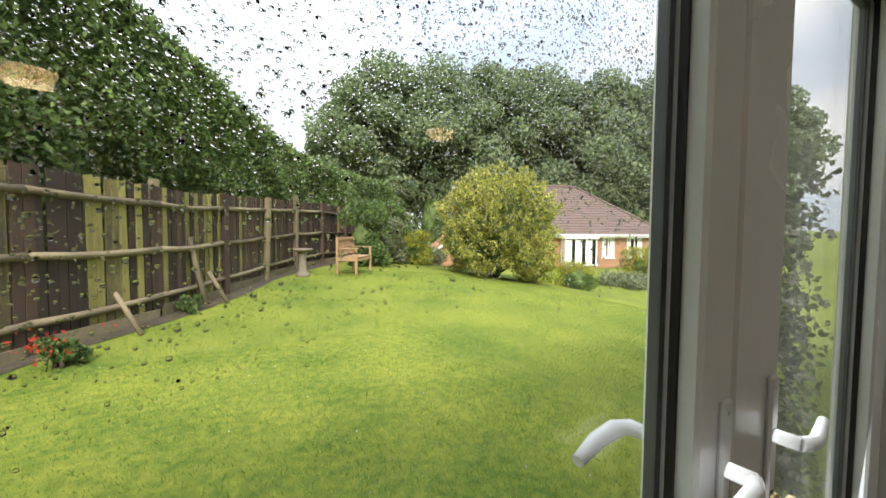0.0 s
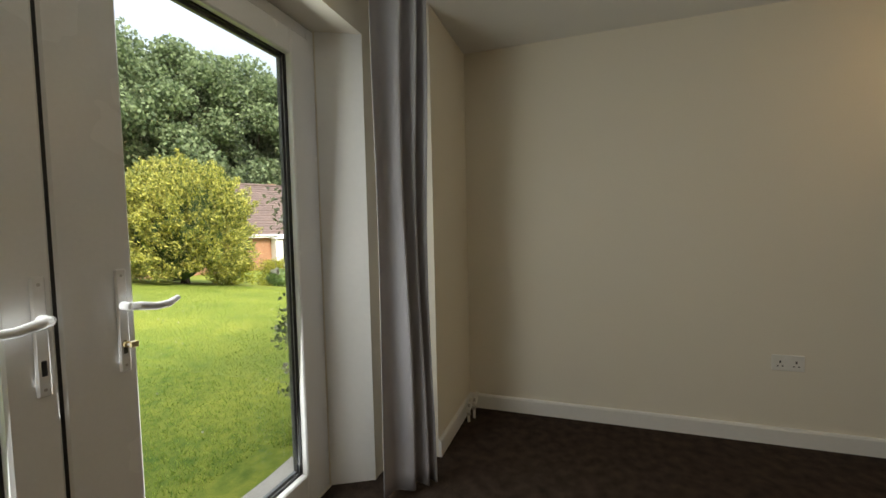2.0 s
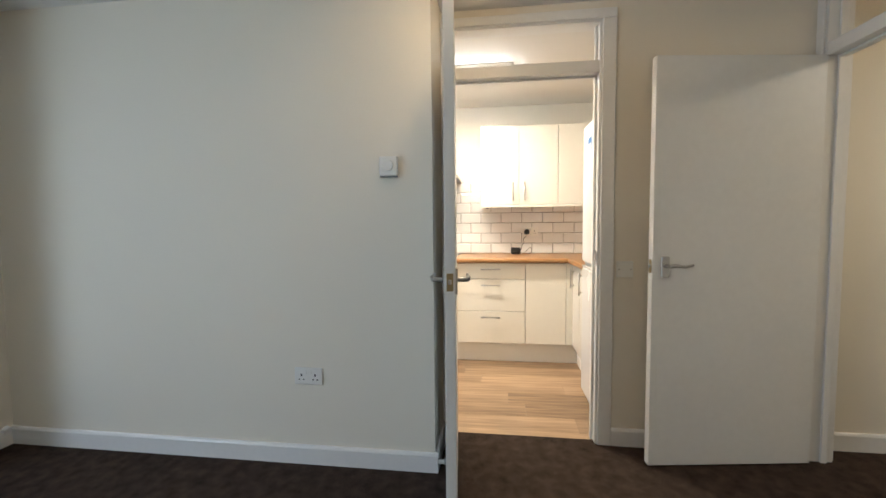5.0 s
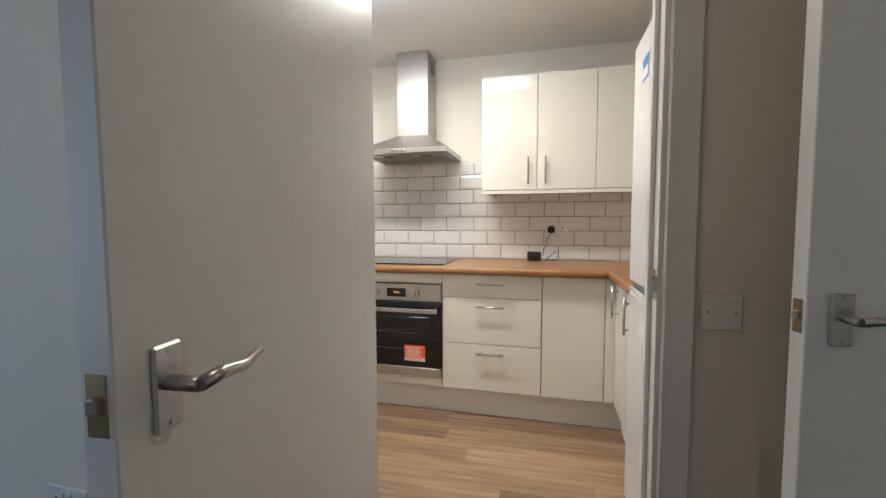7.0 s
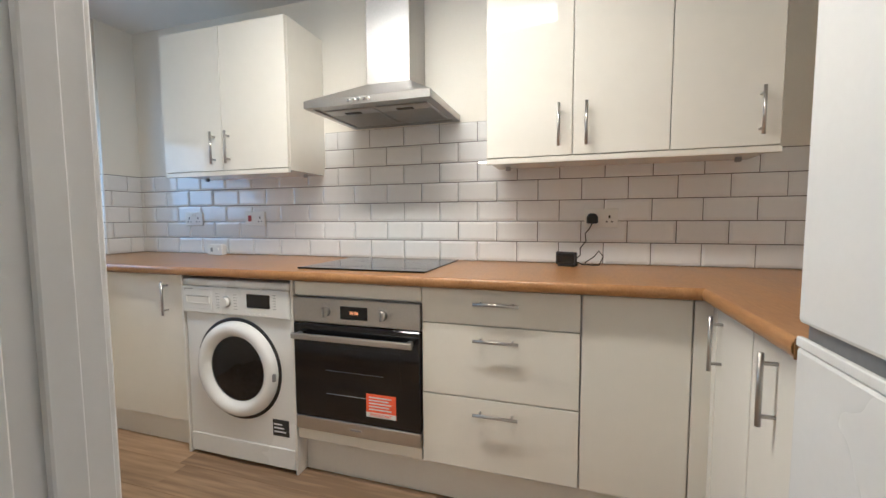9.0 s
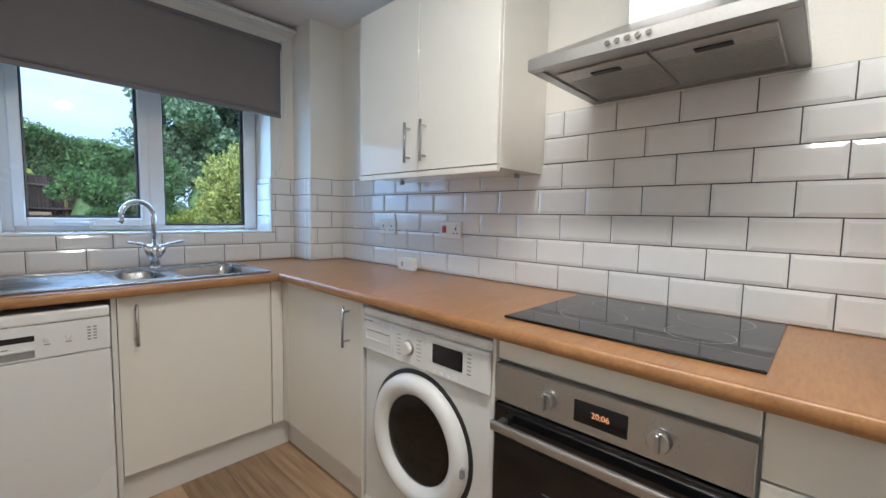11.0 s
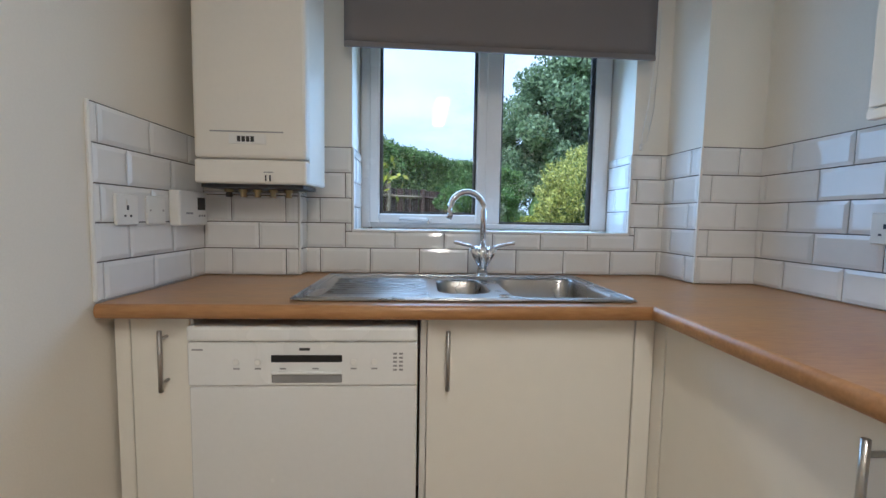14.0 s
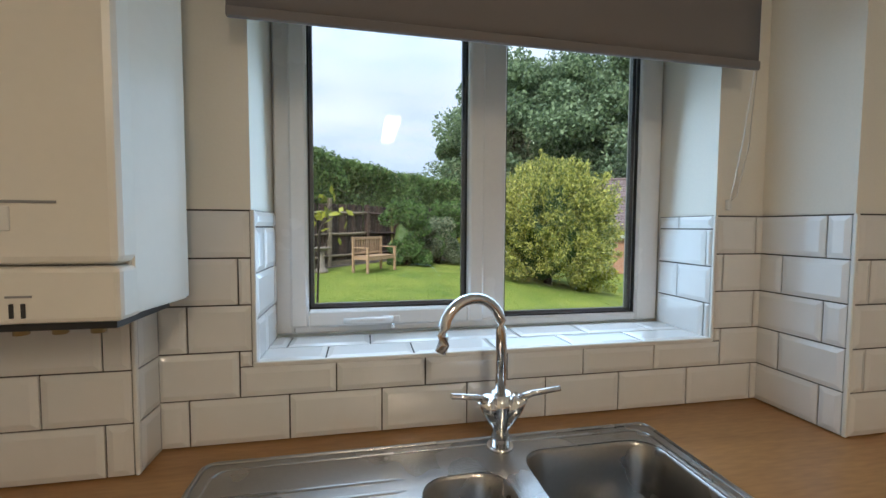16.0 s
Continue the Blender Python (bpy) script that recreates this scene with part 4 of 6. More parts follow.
def washing_machine():
    w_ = thing("washing_machine", "white front-loading washing machine under the worktop", "washing machine", 4.035, -1.262, 0, -90)
    w = 0.598
    box("body", 0.0, w, 0.0, 0.54, 0.015, 0.825, M_WHITE, w_, 0.006, "", 2)
    box("top", -0.001, w + 0.001, -0.015, 0.54, 0.8255, 0.86, M_WHITE, w_, 0.012, "", 2)
    panel = box("control_panel", 0.0, w, -0.016, 0.0, 0.70, 0.825, M_WHITE, w_, 0.006, "", 2)
    kick = box("kickboard", 0.002, w - 0.002, -0.006, 0.0, 0.02, 0.112, M_WHITE, w_, 0.004)
    drawer = box("detergent_drawer", 0.02, 0.175, -0.0175, -0.015, 0.722, 0.812, M_WHITE, panel, 0.001)
    box("grip", 0.03, 0.165, -0.0190, -0.0170, 0.748, 0.782, M_PLASTIC, drawer, 0.004)
    # grey strip painted as the shadow along the top of the grip recess
    box("grip_shadow", 0.032, 0.163, -0.0194, -0.0172, 0.778, 0.783, M_GREYP, drawer, 0.0)
    cylinder("dial", (0.262, -0.016, 0.762), (0.262, -0.036, 0.762), 0.021, M_PLASTIC, panel, "white programme dial", 32)
    ringp = part("dial_ring", ring_bm((0.262, -0.017, 0.762), [(0.021, -0.004), (0.0255, -0.004), (0.0265, 0.0)], 32), M_HANDLE, panel)
    box("display", 0.375, 0.50, -0.0185, -0.015, 0.742, 0.803, M_BLACK, panel, 0.002, "black display window")
    for k in range(6):
        box("mark", 0.516, 0.532, -0.0172, -0.0155, 0.742 + k * 0.012, 0.7445 + k * 0.012, M_GREYP, panel, 0.0)
        for sx in (-1, 1):
            x = 0.262 + sx * 0.05
            box("mark", x - 0.010, x + 0.010, -0.0172, -0.0155, 0.73 + k * 0.013, 0.7318 + k * 0.013, M_GREYP, panel, 0.0)
    for k in range(4):
        cylinder("button", (0.385 + k * 0.03, -0.016, 0.714), (0.385 + k * 0.03, -0.019, 0.714), 0.006, M_PLASTIC, panel, "", 12)
    box("badge", 0.016, 0.066, -0.0172, -0.0155, 0.805, 0.815, M_GREYP, panel, 0.0, "grey badge")
    c = (0.30, 0.0, 0.452)
    door = part("door", ring_bm(c, [(0.150, -0.004), (0.153, -0.014), (0.162, -0.026), (0.172, -0.034), (0.188, -0.038), (0.208, -0.032), (0.218, -0.02), (0.222, 0.0)]), M_WHITE, w_, "round white porthole door")
    part("door_gap", ring_bm(c, [(0.222, -0.0035), (0.236, -0.0035), (0.237, 0.0)]), M_BLKP, w_)
    part("porthole_glass", ring_bm(c, [(0.0005, -0.010), (0.06, -0.011), (0.09, -0.011), (0.13, -0.010), (0.152, -0.008)]), M_PORTGL, door, "dark porthole glass")
    part("drum", ring_bm(c, [(0.159, -0.002), (0.125, -0.004), (0.122, -0.002), (0.0005, -0.002)]), M_DRUM, w_, "dark drum")
    box("latch_grip", 0.497, 0.52, -0.03, -0.012, 0.42, 0.46, M_GREYP, door, 0.006)
    box("label", 0.48, 0.566, -0.0022, 0.0, 0.165, 0.24, M_INK, w_, 0.0, "small dark energy sticker")
    for k in range(3):
        box("mark", 0.487, 0.55 - 0.01 * k, -0.0032, -0.002, 0.182 + 0.017 * k, 0.188 + 0.017 * k, M_PAPER, w_, 0.0)
    for x in (0.04, w - 0.04):
        cylinder("foot", (x, 0.05, 0.0), (x, 0.05, 0.016), 0.018, M_BLKP, w_, "", 12)
    return w_


washing_machine()


def oven():
    o = thing("oven", "built-in single electric oven with steel control panel and black glass door", "oven", 4.04, -1.872, 0, -90)
    w = 0.585
    box("carcass", 0.0, w, 0.02, 0.55, 0.166, 0.872, M_CARC, o, 0.001)
    box("filler", 0.002, w - 0.002, 0.0, 0.018, 0.812, 0.868, M_CAB, o, 0.0018, "ivory filler panel")
    box("filler", 0.002, w - 0.002, 0.0, 0.018, 0.172, 0.221, M_CAB, o, 0.0018, "ivory filler panel")
    panel = box("control_panel", 0.003, w - 0.003, -0.014, 0.018, 0.698, 0.804, M_STEEL, o, 0.003, "brushed steel control panel")
    door = box("door", 0.003, w - 0.003, -0.016, 0.018, 0.287, 0.692, M_BLACK, o, 0.004, "black glass oven door")
    low = box("lower_trim", 0.003, w - 0.003, -0.016, 0.018, 0.226, 0.285, M_STEEL, o, 0.003, "steel trim")
    box("window", 0.085, w - 0.085, -0.0175, -0.0155, 0.35, 0.60, M_HOB, door, 0.001)
    for z in (0.40, 0.50):
        tube("shelf_glint", [(0.16, -0.0176, z), (w - 0.16, -0.0176, z)], 0.0012, M_GREYP, door, "", 6)
    hnd = box("handle", 0.02, w - 0.02, -0.060, -0.044, 0.634, 0.66, M_STEEL, door, 0.005, "steel bar handle", 2)
    for x in (0.04, w - 0.04):
        box("post", x - 0.01, x + 0.01, -0.046, -0.014, 0.637, 0.657, M_STEEL, hnd, 0.002)
    disp = box("display", 0.234, 0.358, -0.0165, -0.013, 0.722, 0.776, M_BLACK, panel, 0.002, "black clock display")
    lettering("digits", "20:06", 0.019, pose(0.298, -0.0172, 0.750, 90, 0, 0), M_DIGIT, disp)
    for x in (0.166, 0.424):
        k = cylinder("knob", (x, -0.014, 0.75), (x, -0.036, 0.75), 0.022, M_STEEL, panel, "steel knob", 28)
        box("knob_grip", x - 0.004, x + 0.004, -0.046, -0.034, 0.730, 0.770, M_STEEL, k, 0.002)
        for j in range(9):
            a = radians(-30 + j * 30)
            box("mark", x + 0.034 * math.cos(a) - 0.0012, x + 0.034 * math.cos(a) + 0.0012, -0.0148, -0.0135, 0.75 + 0.034 * math.sin(a) - 0.0012, 0.75 + 0.034 * math.sin(a) + 0.0012, M_GREYP, panel, 0.0)
    st = box("sticker", 0.348, 0.48, -0.0192, -0.0158, 0.328, 0.424, M_ORANGE, door, 0.0, "orange notice sticker")
    box("sticker_band", 0.348, 0.48, -0.0200, -0.0190, 0.328, 0.348, M_PAPER, st, 0.0)
    lettering("words", "IMPORTANT", 0.017, pose(0.414, -0.0206, 0.338, 90, 0, 0), M_ORANGE, st)
    for k in range(5):
        box("line", 0.36, 0.46 - 0.012 * (k % 2), -0.0199, -0.0190, 0.358 + k * 0.0125, 0.363 + k * 0.0125, M_PAPER, st, 0.0)
    box("badge", 0.27, 0.32, -0.0172, -0.0155, 0.252, 0.260, M_GREYP, low, 0.0)
    return o


oven()
hob = thing("hob", "black glass electric hob set in the worktop", "hob", 4.085, -2.453, WT)
box("glass", 0.0, 0.50, 0.0, 0.596, 0.0005, 0.0065, M_HOB, hob, 0.002)
box("trim", 0.0, 0.008, 0.002, 0.594, 0.0067, 0.008, M_BLKP, hob, 0.0005)
box("seam", 0.098, 0.1, 0.0, 0.596, 0.0063, 0.0072, M_GREYP, hob, 0.0)
for hx, hy, hr in ((0.2, 0.15, 0.075), (0.2, 0.42, 0.09), (0.39, 0.15, 0.09), (0.39, 0.42, 0.075)):
    rb = bmesh.new()
    prof = [(hr, 0.0068), (hr + 0.0015, 0.0070), (hr + 0.003, 0.0068)]
    vs = [[rb.verts.new((hx + r * math.cos(a), hy + r * math.sin(a), z)) for r, z in prof] for a in (2 * math.pi * k / 40 for k in range(40))]
    for k in range(40):
        for i in range(2):
            rb.faces.new((vs[k][i], vs[k][i + 1], vs[(k + 1) % 40][i + 1], vs[(k + 1) % 40][i]))
    part("zone_ring", rb, M_GREYP, hob, "faint ring of a cooking zone")


def hood():
    h = thing("cooker_hood", "stainless steel chimney cooker hood above the hob", "cooker hood", XE, -2.156, 0, -90)
    w, d, z = 0.30, 0.455, 1.622
    # canopy: skirt, then a sloping pyramid to the chimney
    bm = bmesh.new()
    lev = [(w, -d, 0.0, z), (w, -d, 0.0, z + 0.032), (0.115, -0.215, 0.0, z + 0.158)]
    rings = [[bm.verts.new(p) for p in ((-a, y1, zz), (-a, y0, zz), (a, y0, zz), (a, y1, zz))] for a, y0, y1, zz in lev]
    for a, b in zip(rings, rings[1:]):
        for i in range(4):
            j = (i + 1) % 4
            bm.faces.new((a[i], a[j], b[j], b[i]))
    bm.faces.new(rings[-1])
    bmesh.ops.recalc_face_normals(bm, faces=bm.faces)
    body = part("canopy", bm, M_STEEL, h)
    bv = body.modifiers.new("edge", "BEVEL")
    bv.width, bv.segments = 0.002, 1
    box("underside", -w + 0.004, w - 0.004, -d + 0.004, -0.002, z + 0.008, z + 0.014, M_STEEL, h, 0.0)
    for sx in (-1, 1):
        f = box("filter", sx * 0.13 - 0.125, sx * 0.13 + 0.125, -d + 0.09, -0.05, z + 0.002, z + 0.008, M_STEEL, h, 0.002, "mesh grease filter")
        box("catch", sx * 0.13 - 0.04, sx * 0.13 + 0.04, -d + 0.13, -d + 0.155, z - 0.001, z + 0.003, M_BLKP, f, 0.001)
        for k in range(14):
            box("rib", sx * 0.13 - 0.12, sx * 0.13 + 0.12, -d + 0.17 + k * 0.016, -d + 0.176 + k * 0.016, z - 0.0005, z + 0.0025, M_STEEL, f, 0.0)
    for (a, b, c, e) in ((-w, w, -d, -d + 0.03), (-w, w, -0.03, 0), (-w, -w + 0.03, -d + 0.03, -0.03), (w - 0.03, w, -d + 0.03, -0.03)):
        box("rim", a + 0.001, b - 0.001, c + 0.001, e - 0.001, z, z + 0.008, M_STEEL, h, 0.0)
    ch = box("chimney", -0.113, 0.113, -0.21, -0.001, z + 0.15, H - 0.002, M_STEEL, h, 0.003)
    for k in range(6):
        box("vent_slot", 0.1125, 0.1145, -0.15, -0.06, H - 0.13 + k * 0.013, H - 0.124 + k * 0.013, M_BLKP, ch, 0.0)
    for k in range(5):
        cylinder("button", (-0.07 + k * 0.024, -d, z + 0.017), (-0.07 + k * 0.024, -d - 0.006, z + 0.017), 0.0075, M_CHROME, body, "", 14)
    return h


hood()


# ---- boiler ----
def boiler():
    b = thing("boiler", "white wall-hung gas boiler with a lower cover strip", "boiler", 2.618, -0.09)
    w, d, z0, z1 = 0.365, 0.179, 1.246, 2.02
    prism("side_case", [(-0.004, 0.0), (w + 0.018, 0.0), (w + 0.016, -0.03), (w - 0.001, -d + 0.03), (0.001, -d + 0.03)], "z", z0 + 0.004, z1, M_BOILER, b, 0.004)
    box("front_case", 0.0, w, -d - 0.006, -d + 0.05, z0 + 0.083, z1 + 0.002, M_BOILER, b, 0.012, "", 2)
    low = box("lower_cover", 0.0, w, -d - 0.006, -d + 0.05, z0, z0 + 0.080, M_BOILER, b, 0.008, "", 2)
    box("recess_line", 0.055, 0.29, -d - 0.0075, -d - 0.005, z0 + 0.168, z0 + 0.172, M_GREYP, b, 0.0)
    nm = box("name_plate", 0.115, 0.235, -d - 0.0085, -d - 0.005, z0 + 0.130, z0 + 0.164, M_PLASTIC, b, 0.001)
    for k in range(4):
        box("maker_mark", 0.142 + k * 0.0145, 0.153 + k * 0.0145, -d - 0.0095, -d - 0.008, z0 + 0.137, z0 + 0.155, M_INK, nm, 0.0)
    for x in (0.232, 0.246):
        box("indicator", x - 0.002, x + 0.002, -d - 0.009, -d - 0.005, z0 + 0.01, z0 + 0.03, M_BLKP, low, 0.0)
    box("indicator_marks", 0.225, 0.256, -d - 0.0075, -d - 0.005, z0 + 0.038, z0 + 0.041, M_GREYP, low, 0.0)
    # curved moulding on the flank
    tube("moulding", [(w + 0.0005, -0.02, z0 + 0.62), (w + 0.0005, -0.02, z0 + 0.26), (w + 0.0005, -0.035, z0 + 0.20), (w + 0.0005, -0.075, z0 + 0.16), (w + 0.0005, -0.105, z0 + 0.135), (w + 0.0005, -0.115, z0 + 0.10)], 0.0018, M_GREYP, b, "", 6)
    box("underside", 0.015, w - 0.015, -d + 0.01, -0.005, z0 - 0.012, z0, M_BLKP, b, 0.0)
    for x in (0.06, 0.11, 0.16, 0.215, 0.27):
        cylinder("pipe_stub", (x, -0.07, z0 - 0.04), (x, -0.07, z0), 0.011, M_BRASS if x > 0.1 else M_BLKP, b, "", 10)
        cylinder("nut", (x, -0.07, z0 - 0.022), (x, -0.07, z0 - 0.008), 0.016, M_BRASS, b, "", 6)
    return b


boiler()
cc = thing("boiler_controller", "white boiler programmer with a small dark screen", "controller", 0, 0)
cc.matrix_basis = pose(XK + 0.011, -0.228, 1.162, 0, 0, 90)
box("case", -0.085, 0.085, -0.036, 0, -0.058, 0.058, M_PLASTIC, cc, 0.006, "", 2)
box("screen", 0.02, 0.068, -0.0375, -0.035, -0.005, 0.038, M_BLKP, cc, 0.001, "dark screen")
for k in range(3):
    cylinder("button", (0.03 + 0.016 * k, -0.036, -0.025), (0.03 + 0.016 * k, -0.0385, -0.025), 0.004, M_GREYP, cc, "", 10)
box("label_mark", -0.05, -0.01, -0.0368, -0.0355, -0.02, -0.014, M_GREYP, cc, 0.0)

socket("double_socket", pose(XK + 0.011, -0.508, 1.152, 0, 0, 90), "white switched socket on the tiles below the boiler", 0.086, False)
socket("fused_spur", pose(XK + 0.011, -0.384, 1.152, 0, 0, 90), "white fused switch plate on the tiles", 0.086, False, False, False)
socket("double_socket", pose(XE - 0.011, -0.688, 1.136, 0, 0, FW), "white double plug socket on the tiles by the pier")
socket("cooker_switch", pose(XE - 0.011, -1.172, 1.136, 0, 0, FW), "white cooker control switch with red rocker and socket", 0.146, False, True)
ks = socket("double_socket", pose(XE - 0.011, -3.133, 1.131, 0, 0, FW), "white double plug socket with a black plug in it")
ka = thing("smoke_alarm", "small white carbon monoxide alarm standing on the worktop", "alarm", 4.555, -0.915, WT, -90)
prism("case", [(-0.06, 0.0), (0.06, 0.0), (0.06, 0.055), (0.05, 0.065), (-0.05, 0.065), (-0.06, 0.055)], "y", -0.018, 0.018, M_PLASTIC, ka, 0.004)
for k in range(3):
    box("vent", -0.03 + k * 0.006, -0.027 + k * 0.006, -0.0195, -0.017, 0.02, 0.045, M_GREYP, ka, 0.0)
cylinder("button", (0.025, -0.017, 0.035), (0.025, -0.021, 0.035), 0.009, M_PLASTIC, ka, "", 14)
dv = thing("display_unit", "small black in-home energy display on the worktop", "display", 4.49, -2.985, WT, -105)
prism("stand", [(-0.01, 0.0), (0.05, 0.0), (0.05, 0.008), (0.03, 0.012), (-0.01, 0.01)], "x", -0.036, 0.036, M_BLKP, dv, 0.001)
scr = box("screen_case", -0.046, 0.046, -0.012, 0.006, 0.008, 0.066, M_BLKP, dv, 0.004)
box("screen", -0.037, 0.037, -0.0132, -0.0115, 0.018, 0.058, M_BLACK, scr, 0.0, "glossy dark screen")
pl = thing("plug", "black mains plug with its cable", "plug", 4.585, -3.094, 1.126, -90)
prism("plug_body", [(-0.024, -0.02), (0.024, -0.02), (0.024, 0.01), (0.014, 0.026), (-0.014, 0.026), (-0.024, 0.01)], "y", -0.03, 0.016, M_BLKP, pl, 0.003)
tube("cable", [(0.0, -0.012, -0.02), (-0.012, -0.02, -0.045), (-0.03, -0.02, -0.065), (-0.025, -0.012, -0.10), (-0.05, -0.01, -0.135), (-0.05, -0.03, -0.165), (-0.075, -0.05, -0.19), (-0.04, -0.07, -0.204), (0.03, -0.06, -0.206), (0.05, -0.03, -0.17), (0.03, -0.02, -0.145), (0.01, -0.04, -0.17), (-0.03, -0.075, -0.195)], 0.0028, M_BLKP, pl, "", 8)


# ---- fridge freezer ----
def fridge():
    f = thing("fridge_freezer", "tall white fridge freezer beside the worktop", "fridge freezer", 3.445, -3.42, 0, 180)
    w, zt, zs = 0.55, 1.85, 0.935
    box("body", 0.0, w, 0.03, 0.58, 0.02, zt, M_WHITE, f, 0.005)
    up = box("upper_door", 0.0, w, -0.03, 0.025, zs + 0.012, zt, M_WHITE, f, 0.008, "glossy white fridge door", 2)
    lo = box("lower_door", 0.0, w, -0.03, 0.025, 0.045, zs - 0.03, M_WHITE, f, 0.008, "glossy white freezer door", 2)
    box("grip", 0.0, w, -0.012, 0.025, zs - 0.028, zs + 0.01, M_GREYP, f, 0.0, "recessed grip between the doors")
    box("grip_lip", 0.0, w, -0.03, -0.02, zs - 0.03, zs - 0.012, M_WHITE, lo, 0.002)
    st = box("sticker", 0.15, 0.24, -0.0312, -0.0296, 1.672, 1.75, M_BLUE, up, 0.0, "blue and white energy sticker")
    box("sticker_panel", 0.158, 0.232, -0.0322, -0.031, 1.68, 1.712, M_PAPER, st, 0.0)
    for x in (0.05, w - 0.05):
        cylinder("foot", (x, 0.1, 0), (x, 0.1, 0.02), 0.02, M_BLKP, f, "", 12)
    return f


fridge()


# ---- kitchen window, blind ----
def window():
    g = thing("window_1", "white plastic kitchen window with an opening casement", "window", 0, 0)
    g["kind"] = "structure"
    y0, y1 = 0.205, 0.275
    x0, x1, z0, z1 = WX0 + 0.004, WX1 - 0.004, WZ0 + 0.012, WZ1 - 0.004
    mx0, mx1 = 3.652, 3.728
    for a in ((x0, x0 + 0.045, z0, z1), (x1 - 0.075, x1, z0, z1), (mx0, mx1, z0 + 0.025, z1 - 0.045)):
        box("frame", a[0], a[1], y0, y1, a[2], a[3], M_UPVC, g, 0.005)
    box("frame", x0 + 0.045, x1 - 0.075, y0, y1, z0, z0 + 0.025, M_UPVC, g, 0.005)
    box("frame", x0 + 0.045, x1 - 0.075, y0, y1, z1 - 0.045, z1, M_UPVC, g, 0.005)
    # opening casement
    cx0, cx1, cz0, cz1 = x0 + 0.040, mx0 + 0.008, z0 + 0.020, z1 - 0.040
    sash = box("sash", cx0, cx0 + 0.045, y0 - 0.016, y0 + 0.04, cz0, cz1, M_UPVC, g, 0.006)
    box("stile", cx1 - 0.045, cx1, y0 - 0.016, y0 + 0.04, cz0, cz1, M_UPVC, sash, 0.006)
    box("rail", cx0 + 0.045, cx1 - 0.045, y0 - 0.016, y0 + 0.04, cz0, cz0 + 0.045, M_UPVC, sash, 0.006)
    box("rail", cx0 + 0.045, cx1 - 0.045, y0 - 0.016, y0 + 0.04, cz1 - 0.045, cz1, M_UPVC, sash, 0.006)
    panes = ((cx0 + 0.045, cx1 - 0.045, cz0 + 0.045, cz1 - 0.045, sash), (mx1, x1 - 0.075, z0 + 0.025, z1 - 0.045, g))
    for a, b, c, d, par in panes:
        for u0, u1, v0, v1 in ((a, a + 0.004, c, d), (b - 0.004, b, c, d), (a + 0.004, b - 0.004, c, c + 0.004), (a + 0.004, b - 0.004, d - 0.004, d)):
            box("gasket", u0, u1, y0 + 0.012, y0 + 0.022, v0, v1, M_GASKET, par, 0.0)
        for u0, u1, v0, v1 in ((a, a + 0.011, c, d), (b - 0.011, b, c, d), (a + 0.011, b - 0.011, c, c + 0.011), (a + 0.011, b - 0.011, d - 0.011, d)):
            box("spacer", u0, u1, y0 + 0.030, y0 + 0.045, v0, v1, M_SPACER, par, 0.0)
        for yy in (y0 + 0.024, y0 + 0.048):
            p = box("pane", a, b, yy, yy + 0.004, c, d, M_GLASS, par, 0.0, "clear glass pane")
            p.visible_shadow = False
    hb = box("handle_base", 3.37, 3.42, y0 - 0.024, y0 - 0.016, cz0 + 0.008, cz0 + 0.028, M_UPVC, sash, 0.003)
    tube("handle", [(3.395, y0 - 0.022, cz0 + 0.018), (3.39, y0 - 0.045, cz0 + 0.02), (3.35, y0 - 0.05, cz0 + 0.022), (3.27, y0 - 0.046, cz0 + 0.022)], 0.008, M_UPVC, hb, "white window handle", 10, [0.009, 0.01, 0.009, 0.007])
    cylinder("lock_button", (3.398, y0 - 0.035, cz0 + 0.006), (3.398, y0 - 0.058, cz0 + 0.006), 0.006, M_CHROME, hb, "", 10)
    return g


window()


def blind():
    b = thing("roller_blind", "taupe grey roller blind half drawn over the kitchen window", "roller blind", 0, 0)
    x0, x1 = 3.07, 4.272
    cylinder("roller", (x0 - 0.01, -0.05, 2.19), (x1 + 0.01, -0.05, 2.19), 0.024, M_BLIND, b, "", 20)
    bm = bmesh.new()
    cols, rows = 30, 14
    vs = [[bm.verts.new((x0 + (x1 - x0) * i / cols, -0.076 + 0.003 * math.sin(i * 0.5) * (1 - j / rows) , 1.798 + (2.19 - 1.798) * j / rows - 0.008 * (i / cols) * (1 - j / rows))) for i in range(cols + 1)] for j in range(rows + 1)]
    for j in range(rows):
        for i in range(cols):
            f = bm.faces.new((vs[j][i], vs[j][i + 1], vs[j + 1][i + 1], vs[j + 1][i]))
            f.smooth = True
    cl = part("cloth", bm, M_BLIND, b)
    sm = cl.modifiers.new("cloth", "SOLIDIFY")
    sm.thickness = 0.0015
    bar = box("bottom_bar", x0, x1, -0.081, -0.071, 1.778, 1.80, M_BLIND, b, 0.003)
    for v in bar.data.vertices:
        v.co.z -= 0.008 * (v.co.x - x0) / (x1 - x0)
    for x in (x0 - 0.015, x1 + 0.011):
        box("bracket", x, x + 0.004, -0.08, 0.0, 2.155, 2.225, M_PLASTIC, b, 0.001)
    tube("pull_chain", [(4.282, -0.06, 2.18), (4.285, -0.055, 1.8), (4.275, -0.04, 1.62), (4.262, -0.03, 1.50), (4.27, -0.012, 1.455), (4.29, -0.012, 1.47), (4.302, -0.03, 1.6), (4.305, -0.045, 1.85), (4.295, -0.05, 2.18)], 0.0018, M_PLASTIC, b, "white bead chain", 6)
    box("chain_hook", 4.266, 4.278, -0.012, 0.0, 1.435, 1.462, M_PLASTIC, b, 0.002)
    return b


